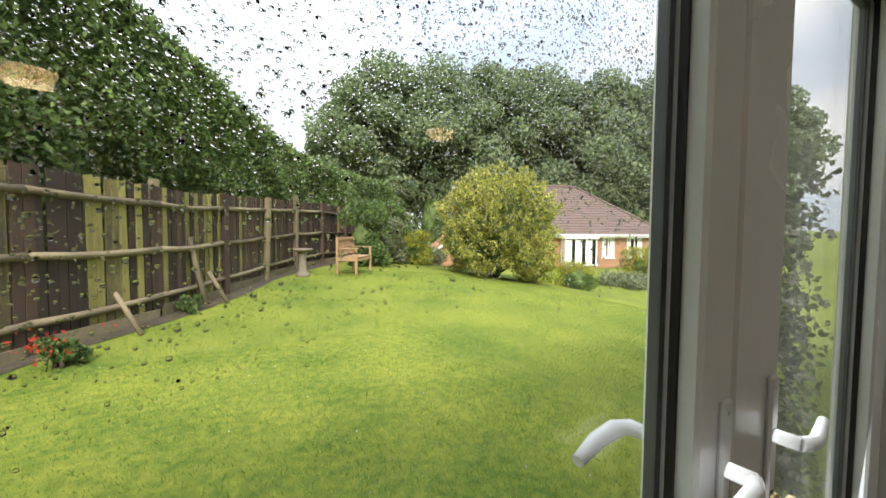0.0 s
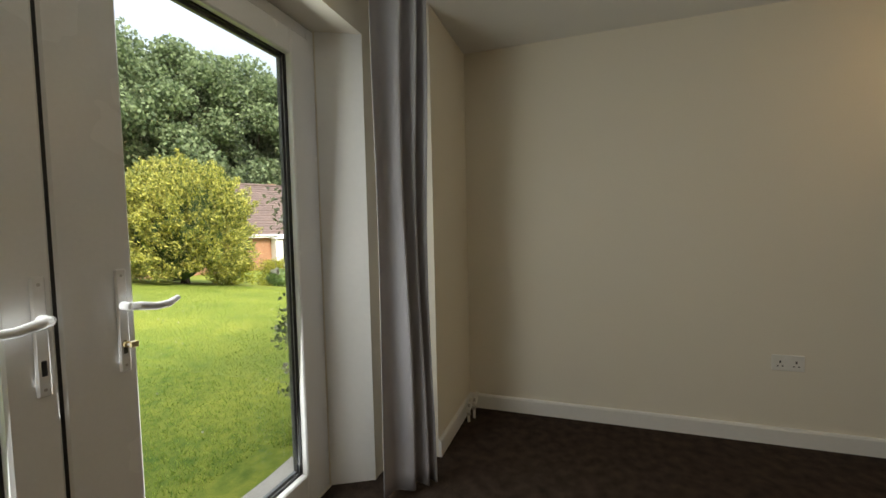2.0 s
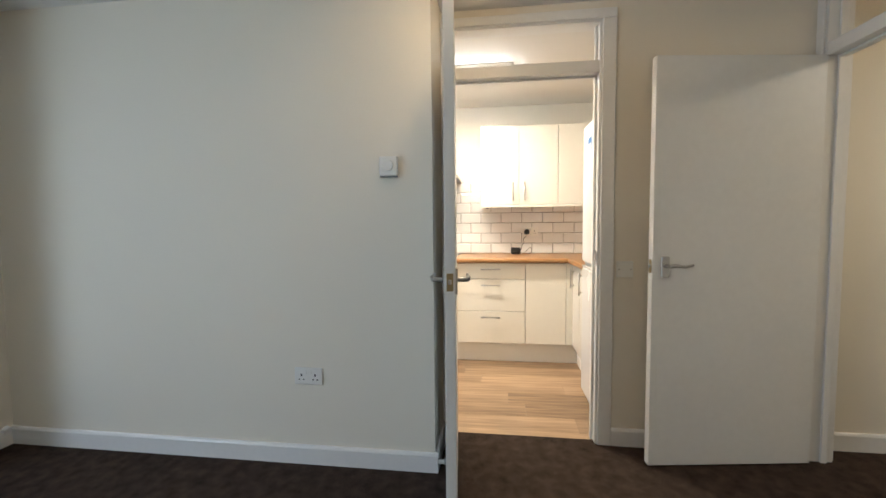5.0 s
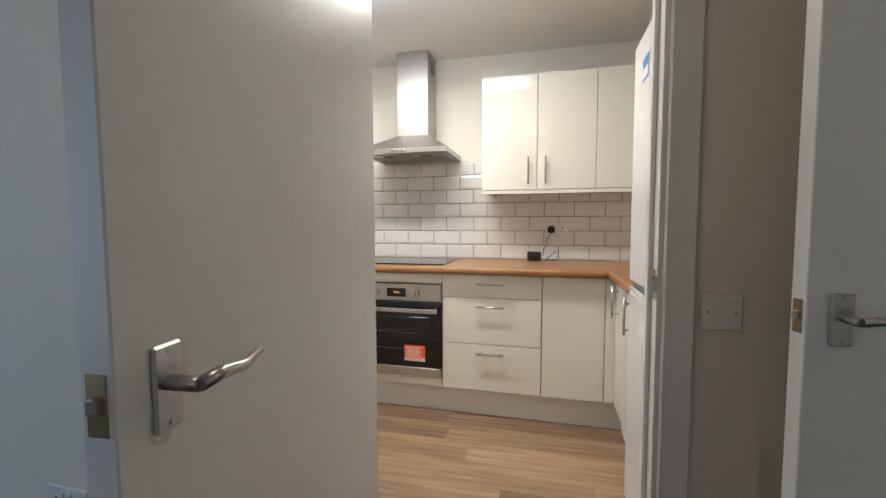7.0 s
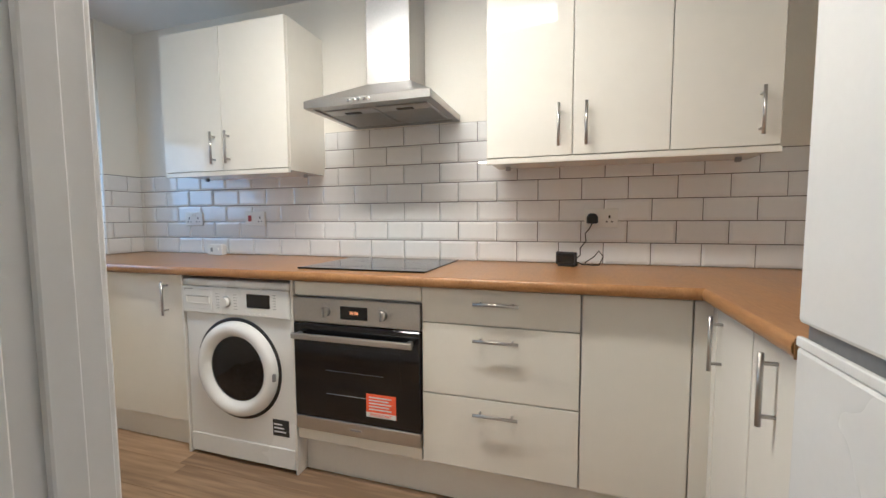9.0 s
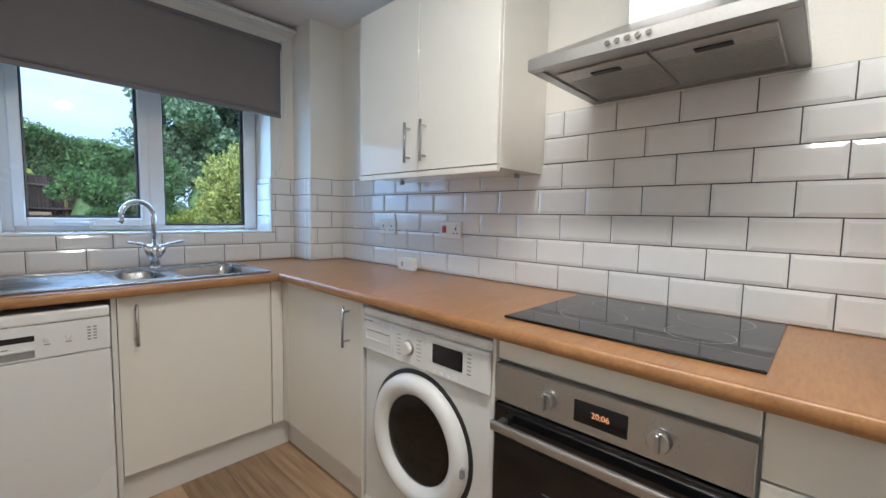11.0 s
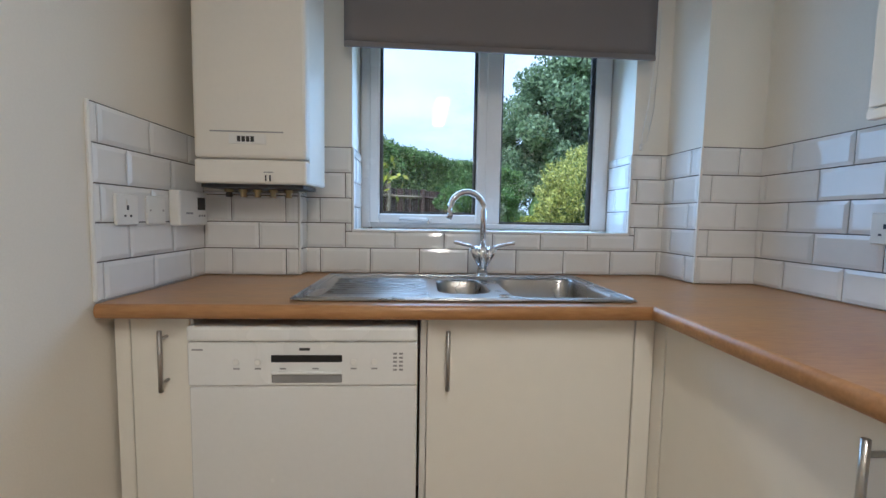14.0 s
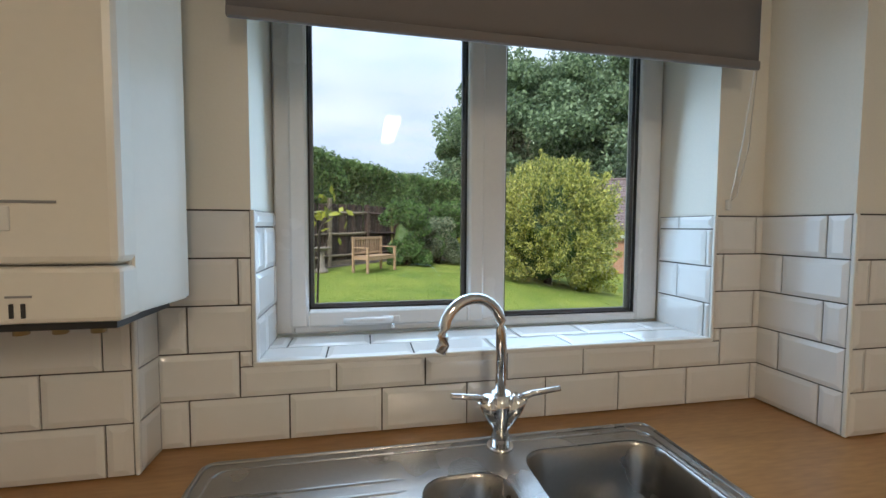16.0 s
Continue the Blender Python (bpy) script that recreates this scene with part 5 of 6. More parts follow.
blind()
rail = thing("curtain_rail", "white ridged curtain rail above the kitchen window", "curtain rail", 0, 0)
for k in range(3):
    box("track", 3.02, 4.384, -0.062 + k * 0.02, -0.047 + k * 0.02, 2.295 - k * 0.004, 2.318 - k * 0.004, M_PLASTIC, rail, 0.003)
box("fixing", 3.02, 4.384, -0.012, 0.0, 2.285, 2.325, M_PLASTIC, rail, 0.002)
# pipes along the floor under the partition
pp = thing("floor_pipe", "white painted heating pipes running along the skirting", "pipe", 0, 0)
for k in range(2):
    cylinder("pipe", (XK + 0.035 + 0.03 * k, -2.3, 0.03 + 0.018 * k), (XK + 0.035 + 0.03 * k, -0.54, 0.03 + 0.018 * k), 0.0095, M_GLOSS, pp)
for k in range(2):
    y = -2.28 + k * 1.2
    box("clip", XK + 0.018, XK + 0.075, y, y + 0.015, 0.0, 0.06, M_PLASTIC, pp, 0.002)


# ---- garden ----
def ground_z(x, y):
    s = max(0.0, x - 3.4) / 4.6
    z = -0.15 + 0.038 * min(max(y, 0.0), 13.0) - 0.42 * s ** 1.4
    z = max(z, -1.15) + 0.03 * noise.noise(Vector((x * 0.35, y * 0.35, 0.0)))
    return z - (0.05 if y < 0.4 else 0.0)


def ground_sheet():
    xs = [-3000, -400, -80, -30, -15] + [-10 + 0.5 * i for i in range(71)] + [30, 40, 60, 120, 500, 3000]
    ys = [-3000, -400, -80, -30, -12, -6.5] + [0.36 + 0.45 * i for i in range(50)] + [25, 30, 40, 60, 120, 500, 3000]
    bm = bmesh.new()
    g = []
    for y in ys:
        row = []
        for x in xs:
            z = ground_z(x, y) if y > 0 else -0.22
            row.append(bm.verts.new((x, y, z)))
        g.append(row)
    for j in range(len(ys) - 1):
        for i in range(len(xs) - 1):
            f = bm.faces.new((g[j][i], g[j][i + 1], g[j + 1][i + 1], g[j + 1][i]))
            f.smooth = True
    return structure(part("ground", bm, M_GRASS), "bright green lawn rising gently to the fence", "lawn")


ground_sheet()


def leaf_mesh(name, centres, sizes, mat, parent=None, seed=1, aspect=0.55, up=0.0, lean=None):
    """Many small four-cornered leaves, one island each."""
    r = np.random.RandomState(seed)
    n = len(centres)
    a = r.normal(size=(n, 3))
    a[:, 2] += up
    if lean is not None:
        a += lean
    a /= np.linalg.norm(a, axis=1, keepdims=True)
    b = np.cross(a, r.normal(size=(n, 3)))
    b /= np.linalg.norm(b, axis=1, keepdims=True) + 1e-9
    s = np.asarray(sizes).reshape(-1, 1)
    c = np.asarray(centres)
    v = np.stack([c - a * s, c + b * s * aspect, c + a * s, c - b * s * aspect], axis=1).reshape(-1, 3)
    me = bpy.data.meshes.new(name)
    me.vertices.add(4 * n)
    me.vertices.foreach_set("co", v.astype(np.float32).ravel())
    me.loops.add(4 * n)
    me.loops.foreach_set("vertex_index", np.arange(4 * n, dtype=np.int32))
    me.polygons.add(n)
    me.polygons.foreach_set("loop_start", np.arange(0, 4 * n, 4, dtype=np.int32))
    me.update(calc_edges=True)
    me.materials.append(mat)
    ob = new(name, me)
    if parent is not None:
        ob.parent = parent
    return ob


def blob_points(r, centre, radii, n, shell=0.25):
    d = r.normal(size=(n, 3))
    d /= np.linalg.norm(d, axis=1, keepdims=True)
    k = 1.0 - shell * r.random_sample((n, 1)) ** 1.5
    return np.asarray(centre) + d * k * np.asarray(radii)


def shrub(name, x, y, rad, height, mat, label, seed, leaves=7000, size=0.035, category="shrub", lumps=26, core=None, squash=1.0, fine=1.0):
    """A rounded plant of many overlapping leaf clumps on short stems."""
    r = np.random.RandomState(seed)
    z = ground_z(x, y)
    s = thing(name, label, category, x, y, z)
    pts = []
    for k in range(lumps):
        a, h = r.uniform(0, 2 * math.pi), r.uniform(0.04, 1.0)
        w = rad * (1.0 - 0.75 * max(0, h - 0.35) ** 1.5) * math.sqrt(r.uniform(0.25, 1.0)) * 0.82
        lr = rad * r.uniform(0.26, 0.42) * fine
        zc = min(h * height, height - lr * 0.7)
        pts.append(blob_points(r, (w * math.cos(a), w * math.sin(a) * squash, max(zc, lr * 0.4)), (lr, lr, lr * 0.85), leaves // lumps, 0.4))
    p = np.concatenate(pts)
    p = p[p[:, 2] > 0.0]
    leaf_mesh("foliage", p, size * r.uniform(0.6, 1.3, len(p)), mat, s, seed, 0.5, 0.4)
    bm = bmesh.new()
    bmesh.ops.create_icosphere(bm, subdivisions=3, radius=1.0)
    for v in bm.verts:
        q = 1 + 0.2 * noise.noise(v.co * 2.2 + Vector((seed, 0, 0)))
        v.co = Vector((v.co.x * rad * 0.40 * q, v.co.y * rad * 0.40 * q * squash, height * 0.40 + v.co.z * height * 0.26 * q))
    part("dark_core", bm, core or M_HEDGE, s)
    for k in range(5):
        a = k * 1.3 + seed
        tube("stem", [(0.05 * math.cos(a), 0.05 * math.sin(a), -0.02), (rad * 0.3 * math.cos(a), rad * 0.3 * math.sin(a), height * 0.4)], 0.02, M_BARK, s, "", 6, [0.025, 0.012])
    return s


def tree(x, y, h, rad, seed, mat, leaves=14000, size=0.24, base=0.28):
    r = np.random.RandomState(seed)
    z = ground_z(x, y)
    t = thing("tree", "tall leafy broadleaf tree behind the neighbouring garden", "tree", x, y, z, 0, "trees on the skyline")
    tube("trunk", [(0, 0, -0.1), (0.1, 0.05, h * 0.2), (-0.1, 0.1, h * 0.45), (0.1, -0.1, h * 0.72)], 0.3, M_BARK, t, "", 10, [0.42, 0.33, 0.24, 0.09])
    pts = []
    lumps = 34
    for k in range(lumps):
        a = k * 2.4 + r.uniform(-0.3, 0.3)
        hh = base + (0.93 - base) * ((k + 0.5) / lumps)
        w = rad * math.sin(math.pi * min(1, 0.22 + 0.75 * (hh - base) / (1 - base))) * r.uniform(0.45, 1.0)
        c = (w * math.cos(a), w * math.sin(a), h * hh)
        lr = rad * r.uniform(0.24, 0.40)
        pts.append(blob_points(r, c, (lr, lr, lr * 0.72), leaves // lumps, 0.75))
        if k % 4 == 0:
            tube("limb", [(0, 0, h * (hh - 0.16)), (c[0] * 0.5, c[1] * 0.5, h * (hh - 0.06)), (c[0] * 0.9, c[1] * 0.9, h * hh)], 0.1, M_BARK, t, "", 6, [0.14, 0.08, 0.03])
    p = np.concatenate(pts)
    leaf_mesh("crown", p, size * r.uniform(0.6, 1.4, len(p)), mat, t, seed, 0.6, 0.3)
    return t


for k, (ang, dist, h, rad) in enumerate(((76.0, 36, 4.6, 2.2), (68.5, 30, 12.6, 3.6), (64.5, 29, 15.0, 4.8), (57, 31, 15.8, 5.2), (49.5, 30, 15.0, 4.8), (42.5, 31, 14.6, 4.8), (35.5, 31, 13.8, 4.6), (28.5, 32, 13.5, 4.6), (21, 34, 13.0, 4.6), (60.5, 38, 17.0, 5.5), (46, 39, 16.5, 5.5))):
    tree(1.42 * dist * math.cos(radians(ang)), 1.42 * dist * math.sin(radians(ang)), 1.2 * h + 1.0, rad * 1.36, 20 + k, M_TREE, 38000, 0.18)
# dark undergrowth that closes the gaps under the crowns
for k in range(13):
    a = radians(18 + k * 5.0)
    shrub("undergrowth", 39.0 * math.cos(a), 39.0 * math.sin(a), 3.0, 6.4 + (k % 3) * 0.9, M_TREE, "dark woodland undergrowth below the trees", 60 + k, 4000, 0.16, "undergrowth")

# ---- fence ----
POSTS = [(-3.6, 3.15), (-2.5, 4.35), (-1.45, 5.6), (-0.4, 6.85), (0.5, 8.15), (1.4, 9.5), (2.35, 10.8), (3.4, 12.0), (4.5, 13.1), (5.7, 14.1), (6.9, 15.0)]
fence = thing("fence", "dark brown closeboard garden fence with mossy rails, leaning in places", "fence", 0, 0)


def board_mesh(mat, seed):
    bm = bmesh.new()
    add_box(bm, -0.05, 0.05, -0.009, 0.009, 0.0, 1.66)
    for v in bm.verts:
        if v.co.x > 0:
            v.co.y *= 0.5
        v.co.z += 0.01 * math.sin(seed * 3 + v.co.x * 40) if v.co.z > 1 else 0
    return mesh_of("board", bm, mat)


def tall(k):
    """The fence stands higher towards the house."""
    return 1.0 + 0.06 * max(0.0, 3.4 - k)


BOARDS = [board_mesh(M_FENCE, 1), board_mesh(M_MOSS, 2), board_mesh(M_FENCE, 3)]
rng = random.Random(11)
for i, (px, py) in enumerate(POSTS):
    pz = ground_z(px, py)
    hgt = (1.78 if i % 3 else 1.9) * (1.0 + 0.05 * max(0, 3 - i))
    pb = bmesh.new()
    vs = add_box(pb, -0.05, 0.05, -0.05, 0.05, -0.1, hgt)
    bmesh.ops.bevel(pb, geom=list(pb.edges), offset=0.006, segments=1, affect="EDGES")
    po = part("post", pb, M_RAIL if i in (2, 3, 5, 6) else M_FENCE, fence)
    back = 0.13 if i < 4 else 0.0
    po.matrix_basis = pose(px - 0.77 * back, py + 0.64 * back, pz, rng.uniform(-2, 2), rng.uniform(-2.5, 2.5), 40)
    if i + 1 == len(POSTS):
        continue
    qx, qy = POSTS[i + 1]
    dx, dy = qx - px, qy - py
    ln = math.hypot(dx, dy)
    ang = math.degrees(math.atan2(dy, dx))
    nxx, nyy = -dy / ln, dx / ln
    if nxx > 0:
        nxx, nyy = -nxx, -nyy
    qz = ground_z(qx, qy)
    nb = int(ln / 0.108)
    for k in range(nb):
        f = (k + 0.5) / nb
        sag = 0.06 * math.sin(math.pi * f) * (1 if i % 2 else 0.4)
        bx, by = px + dx * f + nxx * (0.055 + sag), py + dy * f + nyy * (0.055 + sag)
        moss = 0.7 if (i in (2,) and 0.38 < f < 0.86) else (0.2 if i in (2, 3, 4) else 0.06)
        o = new("board", BOARDS[1] if rng.random() < moss else BOARDS[rng.choice((0, 2))])
        o.parent = fence
        o.matrix_basis = pose(bx, by, pz + (qz - pz) * f + 0.1 + rng.uniform(-0.012, 0.012), 0, rng.uniform(-0.8, 0.8), ang + rng.uniform(-2, 2)) @ Matrix.Diagonal((1.0, 1.0, tall(i + f), 1.0))
    for zz in (0.30, 0.92, 1.52):
        pts = []
        for f in (0, 0.25, 0.5, 0.75, 1):
            sag = 0.06 * math.sin(math.pi * f) * (1 if i % 2 else 0.4)
            pts.append((px + dx * f + nxx * sag - nxx * -0.005, py + dy * f + nyy * sag, pz + (qz - pz) * f + zz * tall(i + f) - 0.03 * math.sin(math.pi * f) * (1 if zz < 1.4 else 0.5)))
        tube("rail", pts, 0.042, M_RAIL if i < 7 else M_FENCE, fence, "", 4)
    gb = bmesh.new()
    add_box(gb, 0.05, ln - 0.05, -0.02, 0.02, -0.06, 0.14)
    o = part("gravel_board", gb, M_RAIL, fence)
    o.matrix_basis = pose(px + nxx * 0.03, py + nyy * 0.03, (pz + qz) / 2, 0, 0, ang)
for bx, by, a in ((-0.85, 6.15, 35), (0.2, 7.55, 30)):
    tube("stay", [(bx + 0.25, by - 0.16, ground_z(bx, by)), (bx, by, ground_z(bx, by) + 0.5)], 0.035, M_RAIL, fence, "", 4)

tube("prop", [(0.17, 7.43, ground_z(0.17, 7.43) - 0.05), (0.02, 7.50, 0.75), (-0.06, 7.54, 1.2)], 0.05, M_RAIL, fence, "leaning weathered prop", 4)

# soil border along the fence
sb = bmesh.new()
rows = []
for i, (px, py) in enumerate(POSTS):
    w = 0.26 + 0.10 * math.sin(i * 2.1)
    rows.append([sb.verts.new((px + o * 0.79, py - o * 0.61, ground_z(px + o * 0.79, py - o * 0.61) + 0.012 * (1 - o / 0.8))) for o in (-0.15, 0.05, w * 0.6, w)])
for a, b in zip(rows, rows[1:]):
    for k in range(3):
        sb.faces.new((a[k], a[k + 1], b[k + 1], b[k]))
bmesh.ops.recalc_face_normals(sb, faces=sb.faces)
structure(part("soil_border", sb, M_SOIL), "narrow dark soil border below the fence", "flower bed")


# ---- hedge behind the fence ----
def hedge():
    h = thing("hedge", "tall clipped evergreen hedge standing behind the fence", "hedge", 0, 0)
    r = np.random.RandomState(3)
    line = [(-5.6, 2.6), (-3.4, 4.8), (-2.1, 6.5), (-0.9, 8.0), (0.3, 9.7), (1.5, 11.4), (2.7, 12.9), (4.2, 14.3), (5.8, 15.5), (7.4, 16.5)]
    tops = [4.9, 4.8, 4.7, 4.4, 3.92, 3.52, 3.38, 3.28, 3.22, 3.15]
    pts = []
    core = bmesh.new()
    rings = []
    for i, ((ax, ay), ta) in enumerate(zip(line, tops)):
        bx, by = line[min(i + 1, len(line) - 1)]
        cx, cy = line[max(i - 1, 0)]
        d = Vector((bx - cx, by - cy, 0)).normalized()
        n = Vector((-d.y, d.x, 0))
        g = 0.0
        rings.append([core.verts.new(Vector((ax, ay, g)) + n * o + Vector((0, 0, zz))) for o, zz in ((0.15, -0.3), (0.15, ta * 0.46), (-0.36, ta * 0.66), (-0.34, ta - 0.28), (0.75, ta - 0.28), (0.8, -0.3))])
    for a, b in zip(rings, rings[1:]):
        for k in range(6):
            core.faces.new((a[k], a[(k + 1) % 6], b[(k + 1) % 6], b[k]))
    core.faces.new(rings[0]), core.faces.new(rings[-1])
    bmesh.ops.recalc_face_normals(core, faces=core.faces)
    part("dark_core", core, M_HEDGE, h)
    for i in range(len(line) - 1):
        (ax, ay), (bx, by) = line[i], line[i + 1]
        ln = math.hypot(bx - ax, by - ay)
        ux, uy = (bx - ax) / ln, (by - ay) / ln
        nx, ny = uy, -ux        # garden side
        m = int(ln * 7500)
        f, v, lump = r.random_sample(m), r.random_sample(m), r.random_sample(m)
        top = tops[i] + (tops[i + 1] - tops[i]) * f
        face = r.random_sample(m)
        side = face < 0.62
        off = np.where(side, 0.60 + 0.10 * r.normal(size=m), -0.8 + 1.5 * lump)
        bulge = 0.13 * np.sin((f * ln + ax) * 2.3) * np.sin(v * 7.0) + 0.07 * np.sin((f * ln + ay) * 5.1 + v * 11)
        off = np.where(side, off + bulge - 1.5 * np.clip(0.45 - v, 0, 1), off)
        z = np.where(side, 0.9 + v * (top - 0.9), top - 0.05 + 0.07 * r.normal(size=m) + 0.06 * np.sin((f * ln + ax) * 4))
        pts.append(np.stack([ax + ux * ln * f + nx * off, ay + uy * ln * f + ny * off, z], axis=1))
    p = np.concatenate(pts)
    leaf_mesh("foliage", p, 0.045 * r.uniform(0.6, 1.5, len(p)), M_HEDGE, h, 4, 0.5, 0.2)
    return h


hedge()


def golden_bush(x, y, rad, height, seed):
    """A dense conifer of many feathery sprays that stand out from an uneven dome."""
    r = np.random.RandomState(seed)
    s = thing("golden_conifer", "large rounded golden-yellow evergreen bush on the lawn", "bush", x, y, ground_z(x, y))
    pts, leans = [], []
    for k in range(1500):
        d = Vector(r.normal(size=3))
        d.normalize()
        if d.z < -0.75:
            continue
        q = 1.0 + 0.22 * noise.noise(d * 2.1 + Vector((3, 0, 0))) + 0.34 * noise.noise(d * 5.5) - 0.14 * r.random_sample() ** 2
        flat = 1.0 - 0.12 * max(0.0, d.z)
        c = np.array((d.x * rad * q, d.y * rad * q, height * 0.47 + d.z * height * 0.53 * q * flat))
        if c[2] < 0.05:
            continue
        out = np.array((d.x, d.y, d.z + 0.9))
        out /= np.linalg.norm(out)
        m = 64
        along = r.random_sample((m, 1)) * 0.40 - 0.14
        wide = 0.075 * (1.0 - 0.6 * np.clip(along / 0.24, 0, 1))
        pts.append(c + out * along + r.normal(size=(m, 3)) * wide)
        leans.append(np.repeat(out[None, :] * 1.5, m, axis=0))
    p, ln = np.concatenate(pts), np.concatenate(leans)
    leaf_mesh("foliage", p, 0.046 * r.uniform(0.6, 1.3, len(p)), M_GOLD, s, seed, 0.42, 0.0, ln)
    # solid core in darker hedge green, its colour standing for shade between the sprays
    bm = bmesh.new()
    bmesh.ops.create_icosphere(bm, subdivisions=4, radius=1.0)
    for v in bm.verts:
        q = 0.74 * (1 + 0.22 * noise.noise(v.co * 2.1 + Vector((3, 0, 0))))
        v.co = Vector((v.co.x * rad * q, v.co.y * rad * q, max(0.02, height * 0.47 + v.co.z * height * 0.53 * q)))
    part("dark_core", bm, M_HEDGE, s)
    tube("trunk", [(0, 0, -0.05), (0.03, 0.02, 0.6), (0.0, 0.05, 1.2)], 0.1, M_BARK, s, "", 8, [0.13, 0.1, 0.07])
    return s


golden_bush(8.6, 10.2, 1.68, 3.5, 7)
shrub("low_shrub", 9.61, 9.56, 0.80, 0.78, M_YELLOW, "low yellow-leaved shrub in front of the golden bush", 8, 6000, 0.03, "shrub", 20)
shrub("low_shrub", 11.67, 9.44, 0.86, 0.98, M_YELLOW, "low rounded yellow-green shrub beside the golden bush", 9, 6000, 0.03, "shrub", 20)
shrub("low_shrub", 11.47, 9.14, 0.6, 0.5, M_SHRUB, "small dark green shrub at the lawn's edge", 12, 3500, 0.028, "shrub", 14)
shrub("shrub", 4.55, 11.75, 0.8, 2.0, M_SHRUB, "broad green shrub growing in front of the fence", 13, 9000, 0.05, "shrub")
shrub("shrub", 5.75, 12.6, 0.75, 1.55, M_PALE, "grey-green shrub growing in front of the fence", 14, 8000, 0.045, "shrub")
shrub("shrub", 6.3, 13.6, 0.8, 2.2, M_SHRUB, "leafy green shrub at the end of the fence", 15, 8000, 0.05, "shrub")
shrub("shrub", 7.3, 13.4, 0.75, 1.25, M_YELLOW, "bright yellow-green shrub at the end of the hedge", 16, 6000, 0.04, "shrub")
shrub("shrub", 8.6, 14.6, 1.0, 0.7, M_PALE, "low grey-green planting at the lawn's edge", 17, 5000, 0.05, "shrub")
shrub("shrub", 18.3, 10.9, 1.05, 1.7, M_YELLOW, "clipped yellow-green bush before the bungalow", 18, 7000, 0.05, "shrub")
shrub("shrub", 16.55, 10.40, 1.3, 0.45, M_PALE, "low spreading green ground cover", 19, 6000, 0.06, "shrub")
shrub("flower_clump", -1.15, 5.15, 0.22, 0.28, M_SHRUB, "small green bedding plant by the fence", 21, 900, 0.03, "plant", 9)
shrub("flower_clump", -0.05, 7.0, 0.2, 0.25, M_SHRUB, "small green bedding plant by the fence", 23, 800, 0.03, "plant", 9)
fl = np.random.RandomState(2)
red = thing("red_flowers", "small red flowers in the border by the fence", "flowers", -1.25, 5.05, ground_z(-1.25, 5.05))
leaf_mesh("petals", fl.normal(size=(60, 3)) * (0.12, 0.12, 0.06) + (0, 0, 0.25), 0.022 * np.ones(60), M_REDFL, red, 3, 0.8, 0.5)
tube("stem", [(0, 0, 0), (0.02, 0.0, 0.13), (0.0, 0.02, 0.25)], 0.006, M_SHRUB, red)


# climbing rose outside beside the garden doors
def climber():
    r = np.random.RandomState(31)
    c = thing("climbing_rose", "grey-green climbing rose with pale flowers beside the garden doors", "climber", 2.12, 0.88, ground_z(2.12, 0.88))
    pts = []
    for k in range(110):
        z = r.uniform(0.05, 1.95)
        w = 0.12 + 0.06 * math.sin(z * 2.0)
        pts.append(blob_points(r, (r.uniform(-w, w), r.uniform(-0.2, 0.16), z), (0.13, 0.12, 0.13), 75, 0.9))
    p = np.concatenate(pts)
    leaf_mesh("foliage", p, 0.019 * r.uniform(0.6, 1.3, len(p)), M_PALE, c, 5, 0.6, 0.3)
    q = np.concatenate([blob_points(r, (r.uniform(-0.3, 0.25), r.uniform(-0.24, 0.1), r.uniform(0.4, 1.6)), (0.03, 0.03, 0.025), 14, 0.8) for _ in range(60)])
    leaf_mesh("blossom", q, 0.016 * np.ones(len(q)), M_BLOSSOM, c, 6, 0.8, 0.2)
    for k in range(6):
        a = r.uniform(-0.2, 0.2)
        tube("stem", [(a * 0.3, 0, 0), (a, -0.03, 0.7), (a * 1.2, 0.02, 1.4), (a * 0.7, -0.08, 1.72 + 0.05 * k)], 0.006, M_BARK, c, "", 6)
    return c


climber()
sprig = thing("rose_sprig", "light green leafy sprig outside the kitchen window", "plant", 3.0, 1.7, ground_z(3.0, 1.7))
tube("stem", [(0, 0, 0), (0.02, 0.05, 0.8), (0.05, 0.0, 1.45), (0.12, 0.02, 1.62)], 0.008, M_BARK, sprig, "", 6)
leaf_mesh("foliage", np.random.RandomState(5).normal(size=(26, 3)) * (0.06, 0.05, 0.06) + (0.1, 0.0, 1.56), 0.035 * np.ones(26), M_YELLOW, sprig, 8, 0.5)

# paving outside the doors
pav = structure(multi_box("pavement", [(-0.7, 1.75, OUT + 0.0, 1.02, -0.3, -0.135)], M_SOIL), "grey paving slabs outside the garden doors", "paving")
slab = bmesh.new()
add_box(slab, 0.006, 0.594, 0.006, 0.64, -0.03, 0.0)
bmesh.ops.bevel(slab, geom=list(slab.edges), offset=0.006, segments=1, affect="EDGES")
slab = mesh_of("slab", slab, M_STONE)
for k in range(4):
    o = new("slab", slab)
    o.parent = pav
    o.matrix_basis = pose(-0.68 + 0.6 * k, OUT + 0.002, -0.112 + 0.003 * (k % 2), 0.3, 0.2 * (k % 2), 0)


